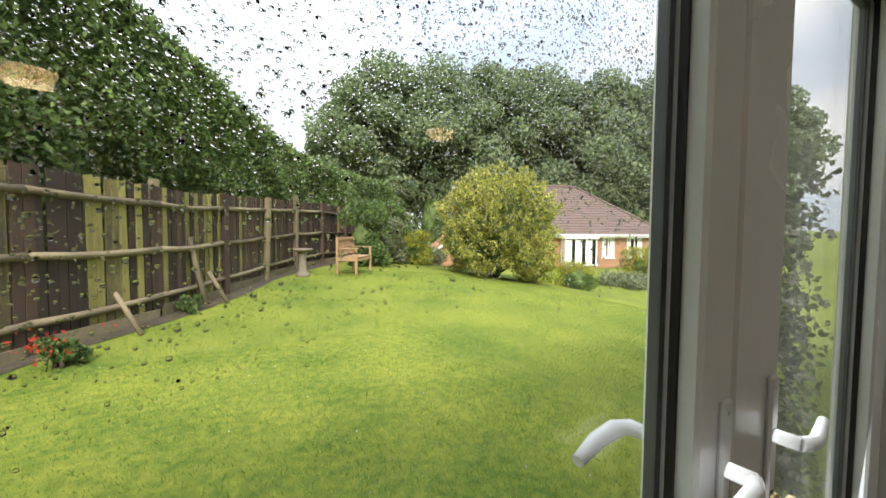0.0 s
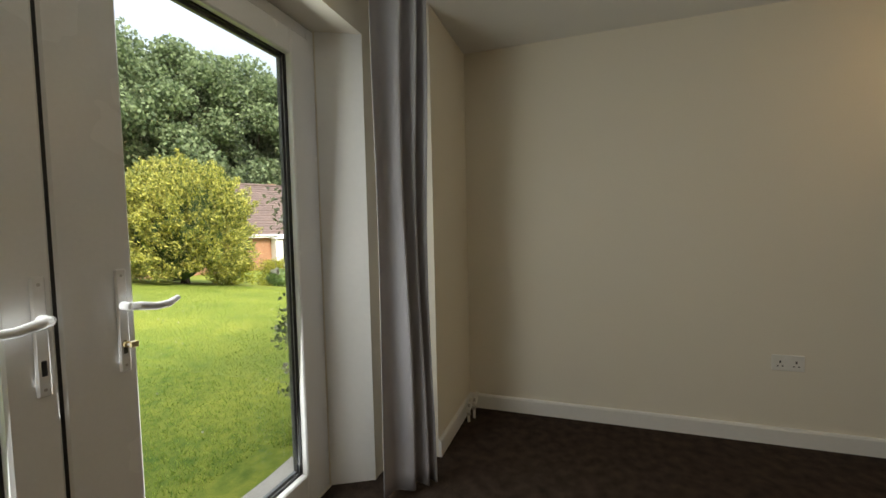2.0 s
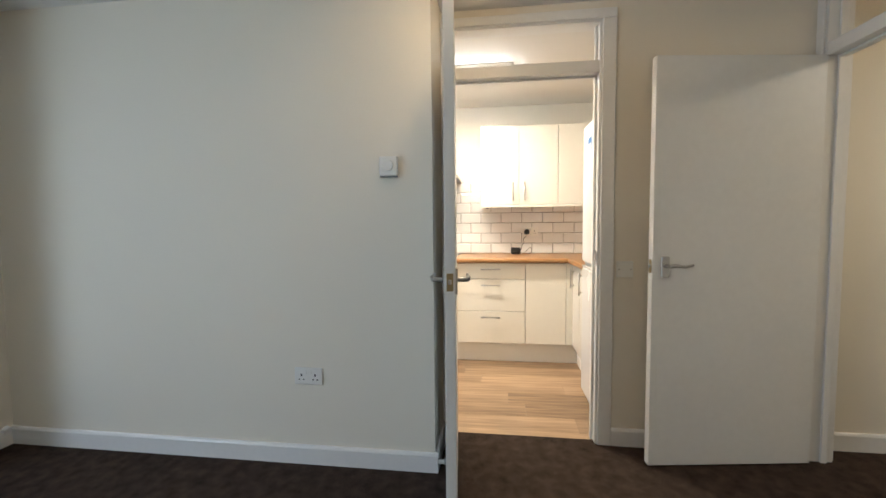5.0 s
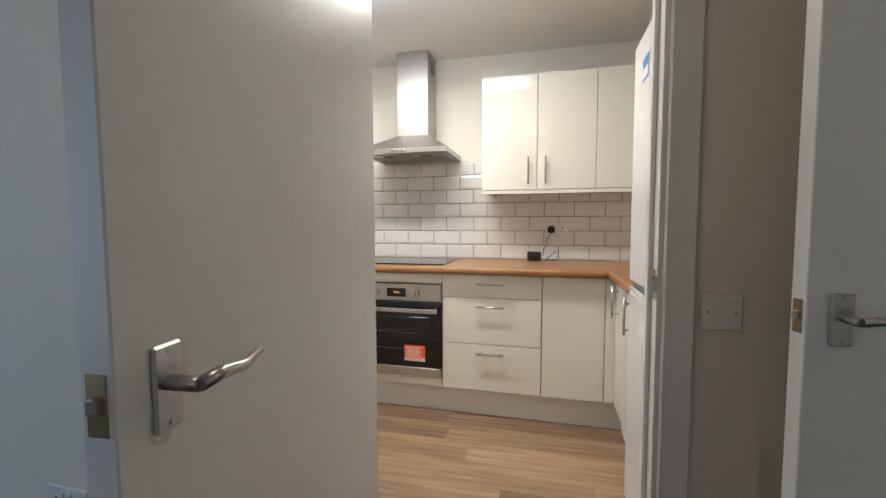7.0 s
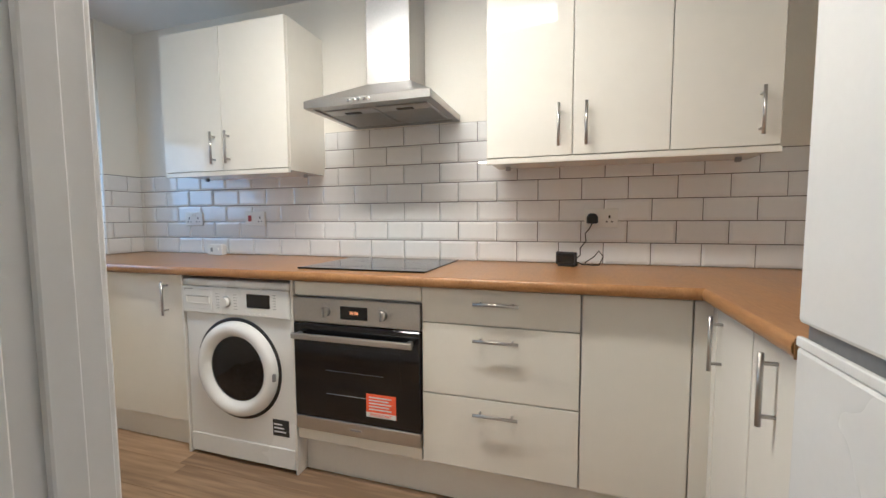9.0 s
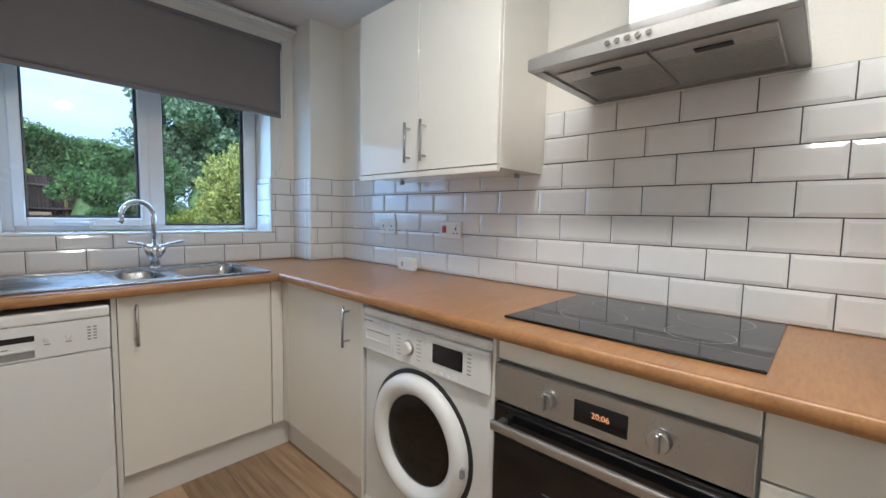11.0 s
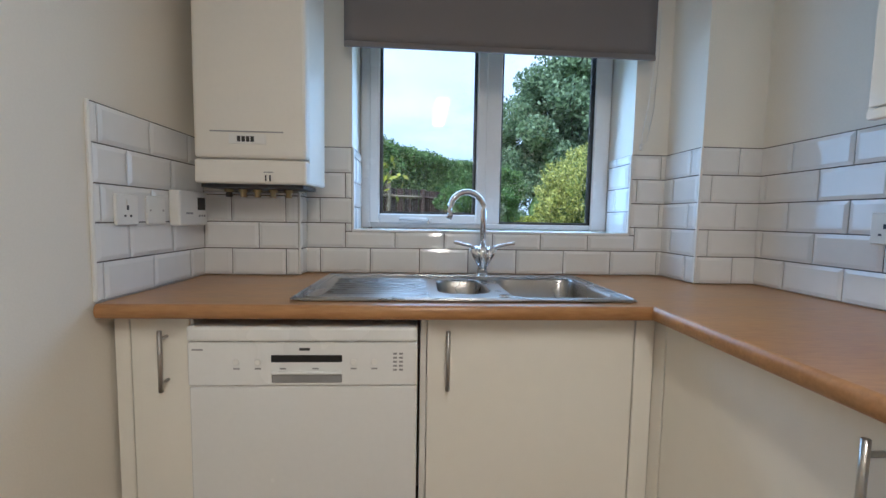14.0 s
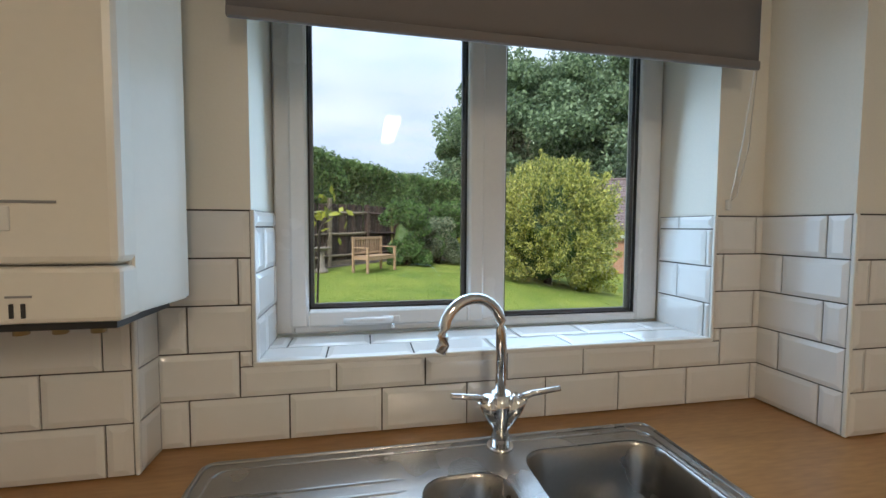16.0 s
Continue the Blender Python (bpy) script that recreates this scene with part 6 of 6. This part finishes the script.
# ---- bench ----
def bench():
    b = thing("garden_bench", "weathered wooden slatted garden bench on the lawn", "bench", 3.40, 10.06, 0, 49.0)
    b.location.z = ground_z(3.5, 10.0)
    w = 1.16
    # local x along the bench, seat toward -y
    for x in (-w / 2, w / 2 - 0.055):
        for y0, y1, hh in ((-0.50, -0.445, 0.62), (-0.03, 0.03, 0.9)):
            box("leg", x, x + 0.055, y0, y1, 0.0, hh, M_BENCH, b, 0.004)
        box("armrest", x - 0.006, x + 0.061, -0.53, 0.0, 0.62, 0.645, M_BENCH, b, 0.006)
        box("side_rail", x + 0.012, x + 0.043, -0.445, -0.03, 0.33, 0.40, M_BENCH, b, 0.003)
    box("top_rail", -w / 2 + 0.055, w / 2 - 0.055, -0.022, 0.022, 0.83, 0.90, M_BENCH, b, 0.005)
    box("lower_rail", -w / 2 + 0.055, w / 2 - 0.055, -0.022, 0.022, 0.46, 0.51, M_BENCH, b, 0.004)
    box("front_rail", -w / 2 + 0.055, w / 2 - 0.055, -0.49, -0.455, 0.32, 0.39, M_BENCH, b, 0.004)
    for k in range(12):
        x = -w / 2 + 0.09 + k * (w - 0.18) / 11
        box("back_slat", x - 0.021, x + 0.021, -0.008, 0.008, 0.51, 0.83, M_BENCH, b, 0.002)
    for k in range(6):
        y = -0.49 + k * 0.083
        box("seat_slat", -w / 2 + 0.02, w / 2 - 0.02, y, y + 0.065, 0.405, 0.425, M_BENCH, b, 0.003)
    return b


bench()
bb = thing("bird_bath", "weathered grey pedestal bird bath by the fence", "bird bath", 2.25, 9.75, ground_z(2.25, 9.75))
tube("pedestal", [(0, 0, -0.02), (0, 0, 0.06), (0.0, 0, 0.12), (0, 0, 0.45), (0, 0, 0.56)], 0.1, M_STUMP, bb, "", 14, [0.17, 0.16, 0.09, 0.075, 0.12])
tube("bowl", [(0, 0, 0.56), (0, 0, 0.60), (0, 0, 0.64)], 0.2, M_STUMP, bb, "", 18, [0.12, 0.22, 0.24])

# grass blades on the near lawn
gr = np.random.RandomState(9)
gx, gy = gr.uniform(-2.5, 9.0, 230000), 0.9 + gr.random_sample(230000) ** 1.6 * 9.5
keep = (gx > -2.2 + (gy - 5) * 0.78) | (gy < 4.4)
keep &= ~((gx < 1.75) & (gy < 1.04) & (gx > -0.7))
gx, gy = gx[keep], gy[keep]
gz = np.array([ground_z(a, b) for a, b in zip(gx, gy)])
hgt = gr.uniform(0.008, 0.026, len(gx)) * (1 + 0.6 * (gr.random_sample(len(gx)) < 0.06))
th_ = gr.uniform(0, 2 * math.pi, len(gx))
lean = gr.normal(size=(len(gx), 2)) * 0.014
w_ = 0.0028
v = np.stack([np.stack([gx - w_ * np.cos(th_), gy - w_ * np.sin(th_), gz - 0.004], 1), np.stack([gx + w_ * np.cos(th_), gy + w_ * np.sin(th_), gz - 0.004], 1), np.stack([gx + lean[:, 0], gy + lean[:, 1], gz + hgt], 1)], 1).reshape(-1, 3)
me = bpy.data.meshes.new("grass")
n_ = len(gx)
me.vertices.add(3 * n_)
me.vertices.foreach_set("co", v.astype(np.float32).ravel())
me.loops.add(3 * n_)
me.loops.foreach_set("vertex_index", np.arange(3 * n_, dtype=np.int32))
me.polygons.add(n_)
me.polygons.foreach_set("loop_start", np.arange(0, 3 * n_, 3, dtype=np.int32))
me.update(calc_edges=True)
me.materials.append(M_BLADE)
tagged(new("grass", me), "short green grass blades with a few weeds", "grass", "", "stuff")


# broad-leaved weeds scattered in the turf
wr = np.random.RandomState(41)
wp = []
for _ in range(46):
    a, b = wr.uniform(-0.5, 6.5), wr.uniform(2.2, 9.5)
    if a < -2.0 + (b - 5) * 0.78 + 0.6:
        continue
    m = wr.randint(18, 60)
    q = wr.normal(size=(m, 3)) * (0.10, 0.08, 0.008)
    wp.append(q + (a, b, ground_z(a, b) + 0.02))
wp = np.concatenate(wp)
tagged(leaf_mesh("lawn_weeds", wp, 0.011 * wr.uniform(0.6, 1.3, len(wp)), M_BLADE, None, 42, 0.6, 0.2), "low dark green weeds growing in the lawn", "weeds", "", "stuff")
dp_ = np.stack([wr.uniform(-1.0, 5.5, 160), wr.uniform(1.4, 8.0, 160), np.zeros(160)], 1)
dp_[:, 2] = [ground_z(a, b) + 0.03 for a, b in dp_[:, :2]]
tagged(leaf_mesh("daisies", dp_, 0.009 * np.ones(160), M_BLOSSOM, None, 43, 0.9, 2.0), "tiny white daisies in the lawn", "daisies", "", "stuff")


# ---- neighbouring bungalow ----
def bungalow():
    h = thing("bungalow", "orange brick bungalow with brown tiled roof and white windows", "house", 23.3, 16.6, -1.3, -25.8)
    # local x to the right along the front, y to the back
    u0, u1, dp, ev, rd = -8.8, 4.3, 10.0, 2.40, 5.9
    bm = bmesh.new()
    wins = ((0.02, 0.92, 0.78, 2.1), (1.78, 2.9, 0.78, 2.1))
    xs = [u0] + [v for a in wins for v in a[:2]] + [u1]
    for i in range(0, len(xs), 2):
        add_box(bm, xs[i], xs[i + 1], 0, 0.25, -0.3, ev)
    for a, b, c, d in wins:
        add_box(bm, a, b, 0, 0.25, -0.3, c), add_box(bm, a, b, 0, 0.25, d, ev)
    add_box(bm, u0, u1, dp - 0.25, dp, -0.3, ev), add_box(bm, u1 - 0.25, u1, 0.25, dp - 0.25, -0.3, ev)
    wall = part("wall", bm, M_BRICK, h)
    prism("gable", [(0.0, -0.3), (dp, -0.3), (dp, ev), (dp / 2, rd - 0.12), (0.0, ev)], "x", u0, u0 + 0.25, M_BRICK, h).location.x = -0.003
    roof = bmesh.new()
    # courses of tiles on both slopes, hipped at the right-hand end
    courses = 20
    for side in (0, 1):
        for k in range(courses):
            f0, f1 = k / courses, (k + 1) / courses
            y0, y1 = -0.35 + f0 * (dp / 2 + 0.35), -0.35 + f1 * (dp / 2 + 0.35)
            z0, z1 = ev - 0.1 + f0 * (rd - ev + 0.1), ev - 0.1 + f1 * (rd - ev + 0.1)
            if side:
                y0, y1 = dp - y0, dp - y1
            r0, r1 = u1 + 0.35 - f0 * 4.3, u1 + 0.35 - f1 * 4.3
            n = 34
            for j in range(n):
                a0 = u0 - 0.25 + (r0 - u0 + 0.25) * j / n
                a1 = u0 - 0.25 + (r0 - u0 + 0.25) * (j + 1) / n
                c0 = u0 - 0.25 + (r1 - u0 + 0.25) * j / n
                c1 = u0 - 0.25 + (r1 - u0 + 0.25) * (j + 1) / n
                q = [roof.verts.new(p) for p in ((a0, y0, z0 + 0.035), (a1 - 0.012, y0, z0 + 0.035), (c1 - 0.012, y1, z1), (c0, y1, z1), (a0, y0, z0), (a1 - 0.012, y0, z0))]
                roof.faces.new(q[:4])
                roof.faces.new((q[4], q[5], q[1], q[0]))
    t = [roof.verts.new(p) for p in ((u1 + 0.35, -0.35, ev - 0.1), (u1 + 0.35, dp + 0.35, ev - 0.1), (u1 - 3.95, dp / 2, rd))]
    roof.faces.new(t)
    t = [roof.verts.new(p) for p in ((u0 - 0.25, -0.35, ev - 0.11), (u1 + 0.33, -0.35, ev - 0.11), (u1 - 3.95, dp / 2, rd - 0.03), (u0 - 0.25, dp / 2, rd - 0.03))]
    roof.faces.new(t)
    bmesh.ops.recalc_face_normals(roof, faces=roof.faces)
    rf = part("roof", roof, M_ROOF, h)
    tube("ridge", [(u0 - 0.25, dp / 2, rd + 0.02), (u1 - 3.95, dp / 2, rd + 0.02)], 0.11, M_ROOF, rf, "", 8)
    tube("hip", [(u1 - 3.95, dp / 2, rd + 0.02), (u1 + 0.35, -0.35, ev - 0.06)], 0.09, M_ROOF, rf, "", 8)
    tube("bargeboard", [(u0 - 0.27, -0.35, ev - 0.12), (u0 - 0.27, dp / 2, rd - 0.05), (u0 - 0.27, dp + 0.35, ev - 0.12)], 0.11, M_UPVC, h, "white bargeboard", 4)
    box("fascia", u0, u1 + 0.3, -0.36, -0.33, ev - 0.26, ev - 0.09, M_UPVC, h, 0.0, "white fascia")
    tube("gutter", [(u0, -0.40, ev - 0.12), (u1 + 0.3, -0.40, ev - 0.12)], 0.055, M_UPVC, h, "white gutter", 8)
    for a, b, c, d in wins:
        wdw = box("window", a, b, 0.08, 0.09, c, d, M_BLACK, h, 0.0, "white framed window with curtains")
        for q in ((a, a + 0.07, c, d), (b - 0.07, b, c, d), (a, b, c, c + 0.07), (a, b, d - 0.07, d), ((a + b) / 2 - 0.035, (a + b) / 2 + 0.035, c, d)):
            box("window_frame", q[0], q[1], 0.03, 0.078, q[2], q[3], M_UPVC, wdw, 0.0)
        for q in ((a + 0.07, a + 0.33), (b - 0.33, b - 0.07)):
            box("curtain", q[0], q[1], 0.079, 0.082, c + 0.07, d - 0.07, M_PAPER, wdw, 0.0)
        box("sill", a - 0.05, b + 0.05, -0.06, 0.03, c - 0.06, c, M_UPVC, wdw, 0.0)
    # projecting white bay
    o = -0.57
    bay = box("bay", o - 2.3, o - 0.15, -0.75, 0.0, -0.3, 0.35, M_BRICK, h, 0.0, "bay below the white windows")
    for x in (-2.3, -1.62, -0.93, -0.23):
        box("mullion", o + x, o + x + 0.08, -0.74, -0.66, 0.35, 2.05, M_UPVC, bay, 0.0)
    for x0, x1 in ((-2.22, -1.62), (-1.54, -0.93), (-0.85, -0.23)):
        box("pane", o + x0, o + x1, -0.70, -0.69, 0.43, 1.98, M_BLACK, bay, 0.0)
        box("curtain", o + x0, o + x0 + 0.38, -0.704, -0.701, 0.43, 1.98, M_PAPER, bay, 0.0)
    box("bay_head", o - 2.38, o - 0.08, -0.85, 0.0, 2.05, 2.25, M_UPVC, bay, 0.0)
    box("bay_sill", o - 2.36, o - 0.1, -0.8, -0.64, 0.33, 0.42, M_UPVC, bay, 0.0)
    for x in (-2.29, -0.23):
        box("side_pane", o + x, o + x + 0.07, -0.66, 0.0, 0.42, 2.05, M_UPVC, bay, 0.0)
    # lean-to against the gable
    prism("lean_to", [(u0 - 2.0, -0.3), (u0 - 2.0, 1.25), (u0 - 0.01, 2.95), (u0 - 0.01, -0.3)], "y", 0.4, 6.0, M_BRICK, h, 0.0, "brick lean-to")
    tube("lean_to_verge", [(u0 - 2.15, 0.3, 1.2), (u0 - 0.02, 0.3, 3.02)], 0.10, M_UPVC, h, "white verge board", 4)
    ch = box("chimney", -0.4, 0.5, dp / 2 + 1.2, dp / 2 + 1.8, ev + 1.2, rd + 0.3, M_BRICK, rf, 0.0)
    return h


bungalow()


def far_house():
    """A second roof that shows past the hip of the bungalow."""
    h = thing("house", "low brick house with a brown tiled roof behind the bungalow", "house", 37.0, 20.5, -1.3, -25.8)
    bm = bmesh.new()
    add_box(bm, 0.0, 14.0, 0.0, 7.0, -0.5, 3.0)
    part("wall", bm, M_BRICK, h)
    prism("roof", [(-0.4, 2.9), (3.5, 5.3), (7.4, 2.9)], "x", -0.4, 14.4, M_ROOF, h)
    box("fascia", -0.4, 14.4, -0.44, -0.40, 2.72, 2.95, M_UPVC, h, 0.0, "white fascia")
    for x in (1.5, 5.0, 9.0):
        w = box("window", x, x + 1.4, -0.04, -0.001, 1.0, 2.2, M_BLACK, h, 0.0, "white framed window")
        for a, b, c, d in ((x - 0.05, x + 0.06, 0.95, 2.25), (x + 1.34, x + 1.45, 0.95, 2.25), (x + 0.06, x + 1.34, 0.95, 1.06), (x + 0.06, x + 1.34, 2.14, 2.25)):
            box("window_frame", a, b, -0.07, -0.041, c, d, M_UPVC, w, 0.0)
    return h


far_house()

# ---- tiles ----
TILE_MESH = {}


def tile_piece(w, h):
    key = (round(w, 3), round(h, 3))
    if key not in TILE_MESH:
        bm = bmesh.new()
        e = min(0.012, w * 0.3, h * 0.3)
        lo = [bm.verts.new(p) for p in ((0, 0, 0), (w, 0, 0), (w, h, 0), (0, h, 0))]
        md = [bm.verts.new(p) for p in ((0, 0, 0.0045), (w, 0, 0.0045), (w, h, 0.0045), (0, h, 0.0045))]
        hi = [bm.verts.new(p) for p in ((e, e, 0.0078), (w - e, e, 0.0078), (w - e, h - e, 0.0078), (e, h - e, 0.0078))]
        for a, b in ((lo, md), (md, hi)):
            for i in range(4):
                j = (i + 1) % 4
                bm.faces.new((a[i], a[j], b[j], b[i]))
        bm.faces.new(hi)
        TILE_MESH[key] = mesh_of("tile", bm, M_TILE)
    return TILE_MESH[key]


def tiling(parent, m, width, z0, z1, phase=0.0, holes=(), tw=0.2, th=0.1, gap=0.0034):
    """Running-bond tiles on a plane: local x along the wall, y up, z out of it."""
    rg = random.Random(int(width * 1000) + int(z1 * 77))
    gb = bmesh.new()
    hx = sorted({0.0, width} | {max(0.0, min(width, v)) for q in holes for v in q[:2]})
    hz = sorted({z0, z1} | {max(z0, min(z1, v)) for q in holes for v in q[2:]})
    for a, b in zip(hx, hx[1:]):
        for c, d in zip(hz, hz[1:]):
            if not any(q[0] <= (a + b) / 2 <= q[1] and q[2] <= (c + d) / 2 <= q[3] for q in holes):
                add_box(gb, a, b, c, d, 0.0, 0.004)
    g = part("grout", gb, M_GROUT, parent)
    g.matrix_basis = m
    row, z = 0, z0
    while z < z1 - 0.006:
        h1 = min(z + th, z1)
        off = phase + (tw / 2 if row % 2 else 0.0)
        x = -((off) % tw)
        while x < width - 0.004:
            a, b = max(x, 0.0), min(x + tw, width)
            spans = [(a, b, z, h1)]
            for q in holes:
                nxt = []
                for s in spans:
                    if s[0] >= q[1] or s[1] <= q[0] or s[2] >= q[3] or s[3] <= q[2]:
                        nxt.append(s)
                        continue
                    if s[2] < q[2] < s[3]:
                        nxt.append((s[0], s[1], s[2], q[2]))
                        s = (s[0], s[1], q[2], s[3])
                    if s[0] < q[0]:
                        nxt.append((s[0], q[0], s[2], s[3]))
                    if s[1] > q[1]:
                        nxt.append((q[1], s[1], s[2], s[3]))
                spans = nxt
            for s in spans:
                w, h = s[1] - s[0] - gap, s[3] - s[2] - gap
                if w > 0.008 and h > 0.006:
                    o = new("tile", tile_piece(w, h))
                    o.parent = parent
                    o.matrix_basis = m @ Matrix.Translation((s[0] + gap / 2, s[2] + gap / 2, 0.003)) @ pose(0, 0, 0, rg.uniform(-0.25, 0.25), rg.uniform(-0.2, 0.2), 0)
            x += tw
        z += th
        row += 1


def plane(ox, oy, oz, ux, uy, uz, vx, vy, vz):
    """A frame whose x and y axes run along the given directions."""
    u, v = Vector((ux, uy, uz)), Vector((vx, vy, vz))
    w = u.cross(v)
    return Matrix(((u.x, v.x, w.x, ox), (u.y, v.y, w.y, oy), (u.z, v.z, w.z, oz), (0, 0, 0, 1)))


T0, T5, T7 = WT + 0.002, WT + 0.504, WT + 0.70
obs = bpy.data.objects
tiling(wall_east, plane(XE, -0.216, 0, 0, -1, 0, 0, 0, 1), YKS * -1 - 0.216, T0, T7, 0.07, ((0.0, 1.449, T5, 2.0), (2.44, 4.0, T5, 2.0)))
tiling(wall_kitchen_window, plane(2.902, 0, 0, 1, 0, 0, 0, 0, 1), 4.388 - 2.902, T0, T5, 0.14, ((WX0 - 2.902, WX1 - 2.902, WZ0, 2.0),))
tiling(obs["corner_pier"], plane(4.388, 0, 0, 0, -1, 0, 0, 0, 1), 0.216, T0, T5, 0.034)
tiling(obs["corner_pier"], plane(4.388, -0.216, 0, 1, 0, 0, 0, 0, 1), XE - 4.388, T0, T5, 0.062)
tiling(obs["pipe_boxing"], plane(XK, -0.088, 0, 1, 0, 0, 0, 0, 1), 2.902 - XK, T0, 1.23, 0.09)
tiling(obs["pipe_boxing"], plane(2.902, -0.088, 0, 0, 1, 0, 0, 0, 1), 0.08, T0, 1.23, 0.0)
tiling(wall_partition, plane(XK, -0.608, 0, 0, 1, 0, 0, 0, 1), 0.52, T0, T5, 0.178)
tiling(wall_kitchen_window, plane(WX1, 0.2, 0, 0, -1, 0, 0, 0, 1), 0.2, WZ0, T5, 0.02)
tiling(wall_kitchen_window, plane(WX0, 0.0, 0, 0, 1, 0, 0, 0, 1), 0.2, WZ0, T5, 0.12)
tiling(wall_kitchen_window, plane(WX0, 0.0, WZ0, 1, 0, 0, 0, 1, 0), WX1 - WX0, 0.0, 0.2, 0.05)
for a in ((WX0, WX1, -0.0095, 0.0, WZ0 - 0.001, WZ0 + 0.0095), (WX0 - 0.0, WX0 + 0.009, -0.0095, 0.0, WZ0 + 0.0095, T5), (WX1 - 0.009, WX1, -0.0095, 0.0, WZ0 + 0.0095, T5)):
    box("tile_trim", *a, M_PLASTIC, wall_kitchen_window, 0.002)
box("tile_trim", 4.3795, 4.3885, -0.2255, -0.216, T0, T5, M_PLASTIC, obs["corner_pier"], 0.002)
box("tile_trim", 2.902, 2.9105, -0.0965, -0.088, T0, 1.23, M_PLASTIC, obs["pipe_boxing"], 0.002)
box("tile_trim", XK, XK + 0.0095, -0.6165, -0.608, T0, T5, M_PLASTIC, wall_partition, 0.002)

# ---- kitchen floor planks ----
PLANKS = {}
rp = random.Random(4)
pw = 0.178
for i in range(int((XE - XK) / pw) + 1):
    x0 = max(XK, XD + 0.1 - 2 * pw + i * pw)
    x1 = min(XD + 0.1 - pw + i * pw, XE)
    y = YKS - rp.uniform(0, 1.2)
    while y < 0.0:
        a, b = max(y, YKS), min(y + 1.22, 0.0)
        y += 1.22
        if x1 - x0 < 0.02 or b - a < 0.03:
            continue
        if x0 > 4.12 or a > -0.45:
            continue
        b = min(b, -0.4)
        if x1 < XD + 0.11 and a < -2.40:
            a = max(a, -2.40)
            if b - a < 0.03:
                continue
        key = (round(x1 - x0, 3), round(b - a, 3))
        if key not in PLANKS:
            bm = bmesh.new()
            add_box(bm, 0.0004, x1 - x0 - 0.0004, 0.0004, b - a - 0.0004, -0.0055, 0.0)
            top = [e for e in bm.edges if all(v.co.z > -0.001 for v in e.verts)]
            bmesh.ops.bevel(bm, geom=top, offset=0.0008, segments=1, affect="EDGES")
            PLANKS[key] = mesh_of("plank", bm, M_PLANK)
        o = new("plank", PLANKS[key])
        o.parent = kitchen_floor
        o.location = (x0, a, 0.0)
o = box("plank", XD + 0.041, XD + 0.1, -3.328, -2.536, -0.0055, 0.0, M_PLANK, kitchen_floor, 0.0008)
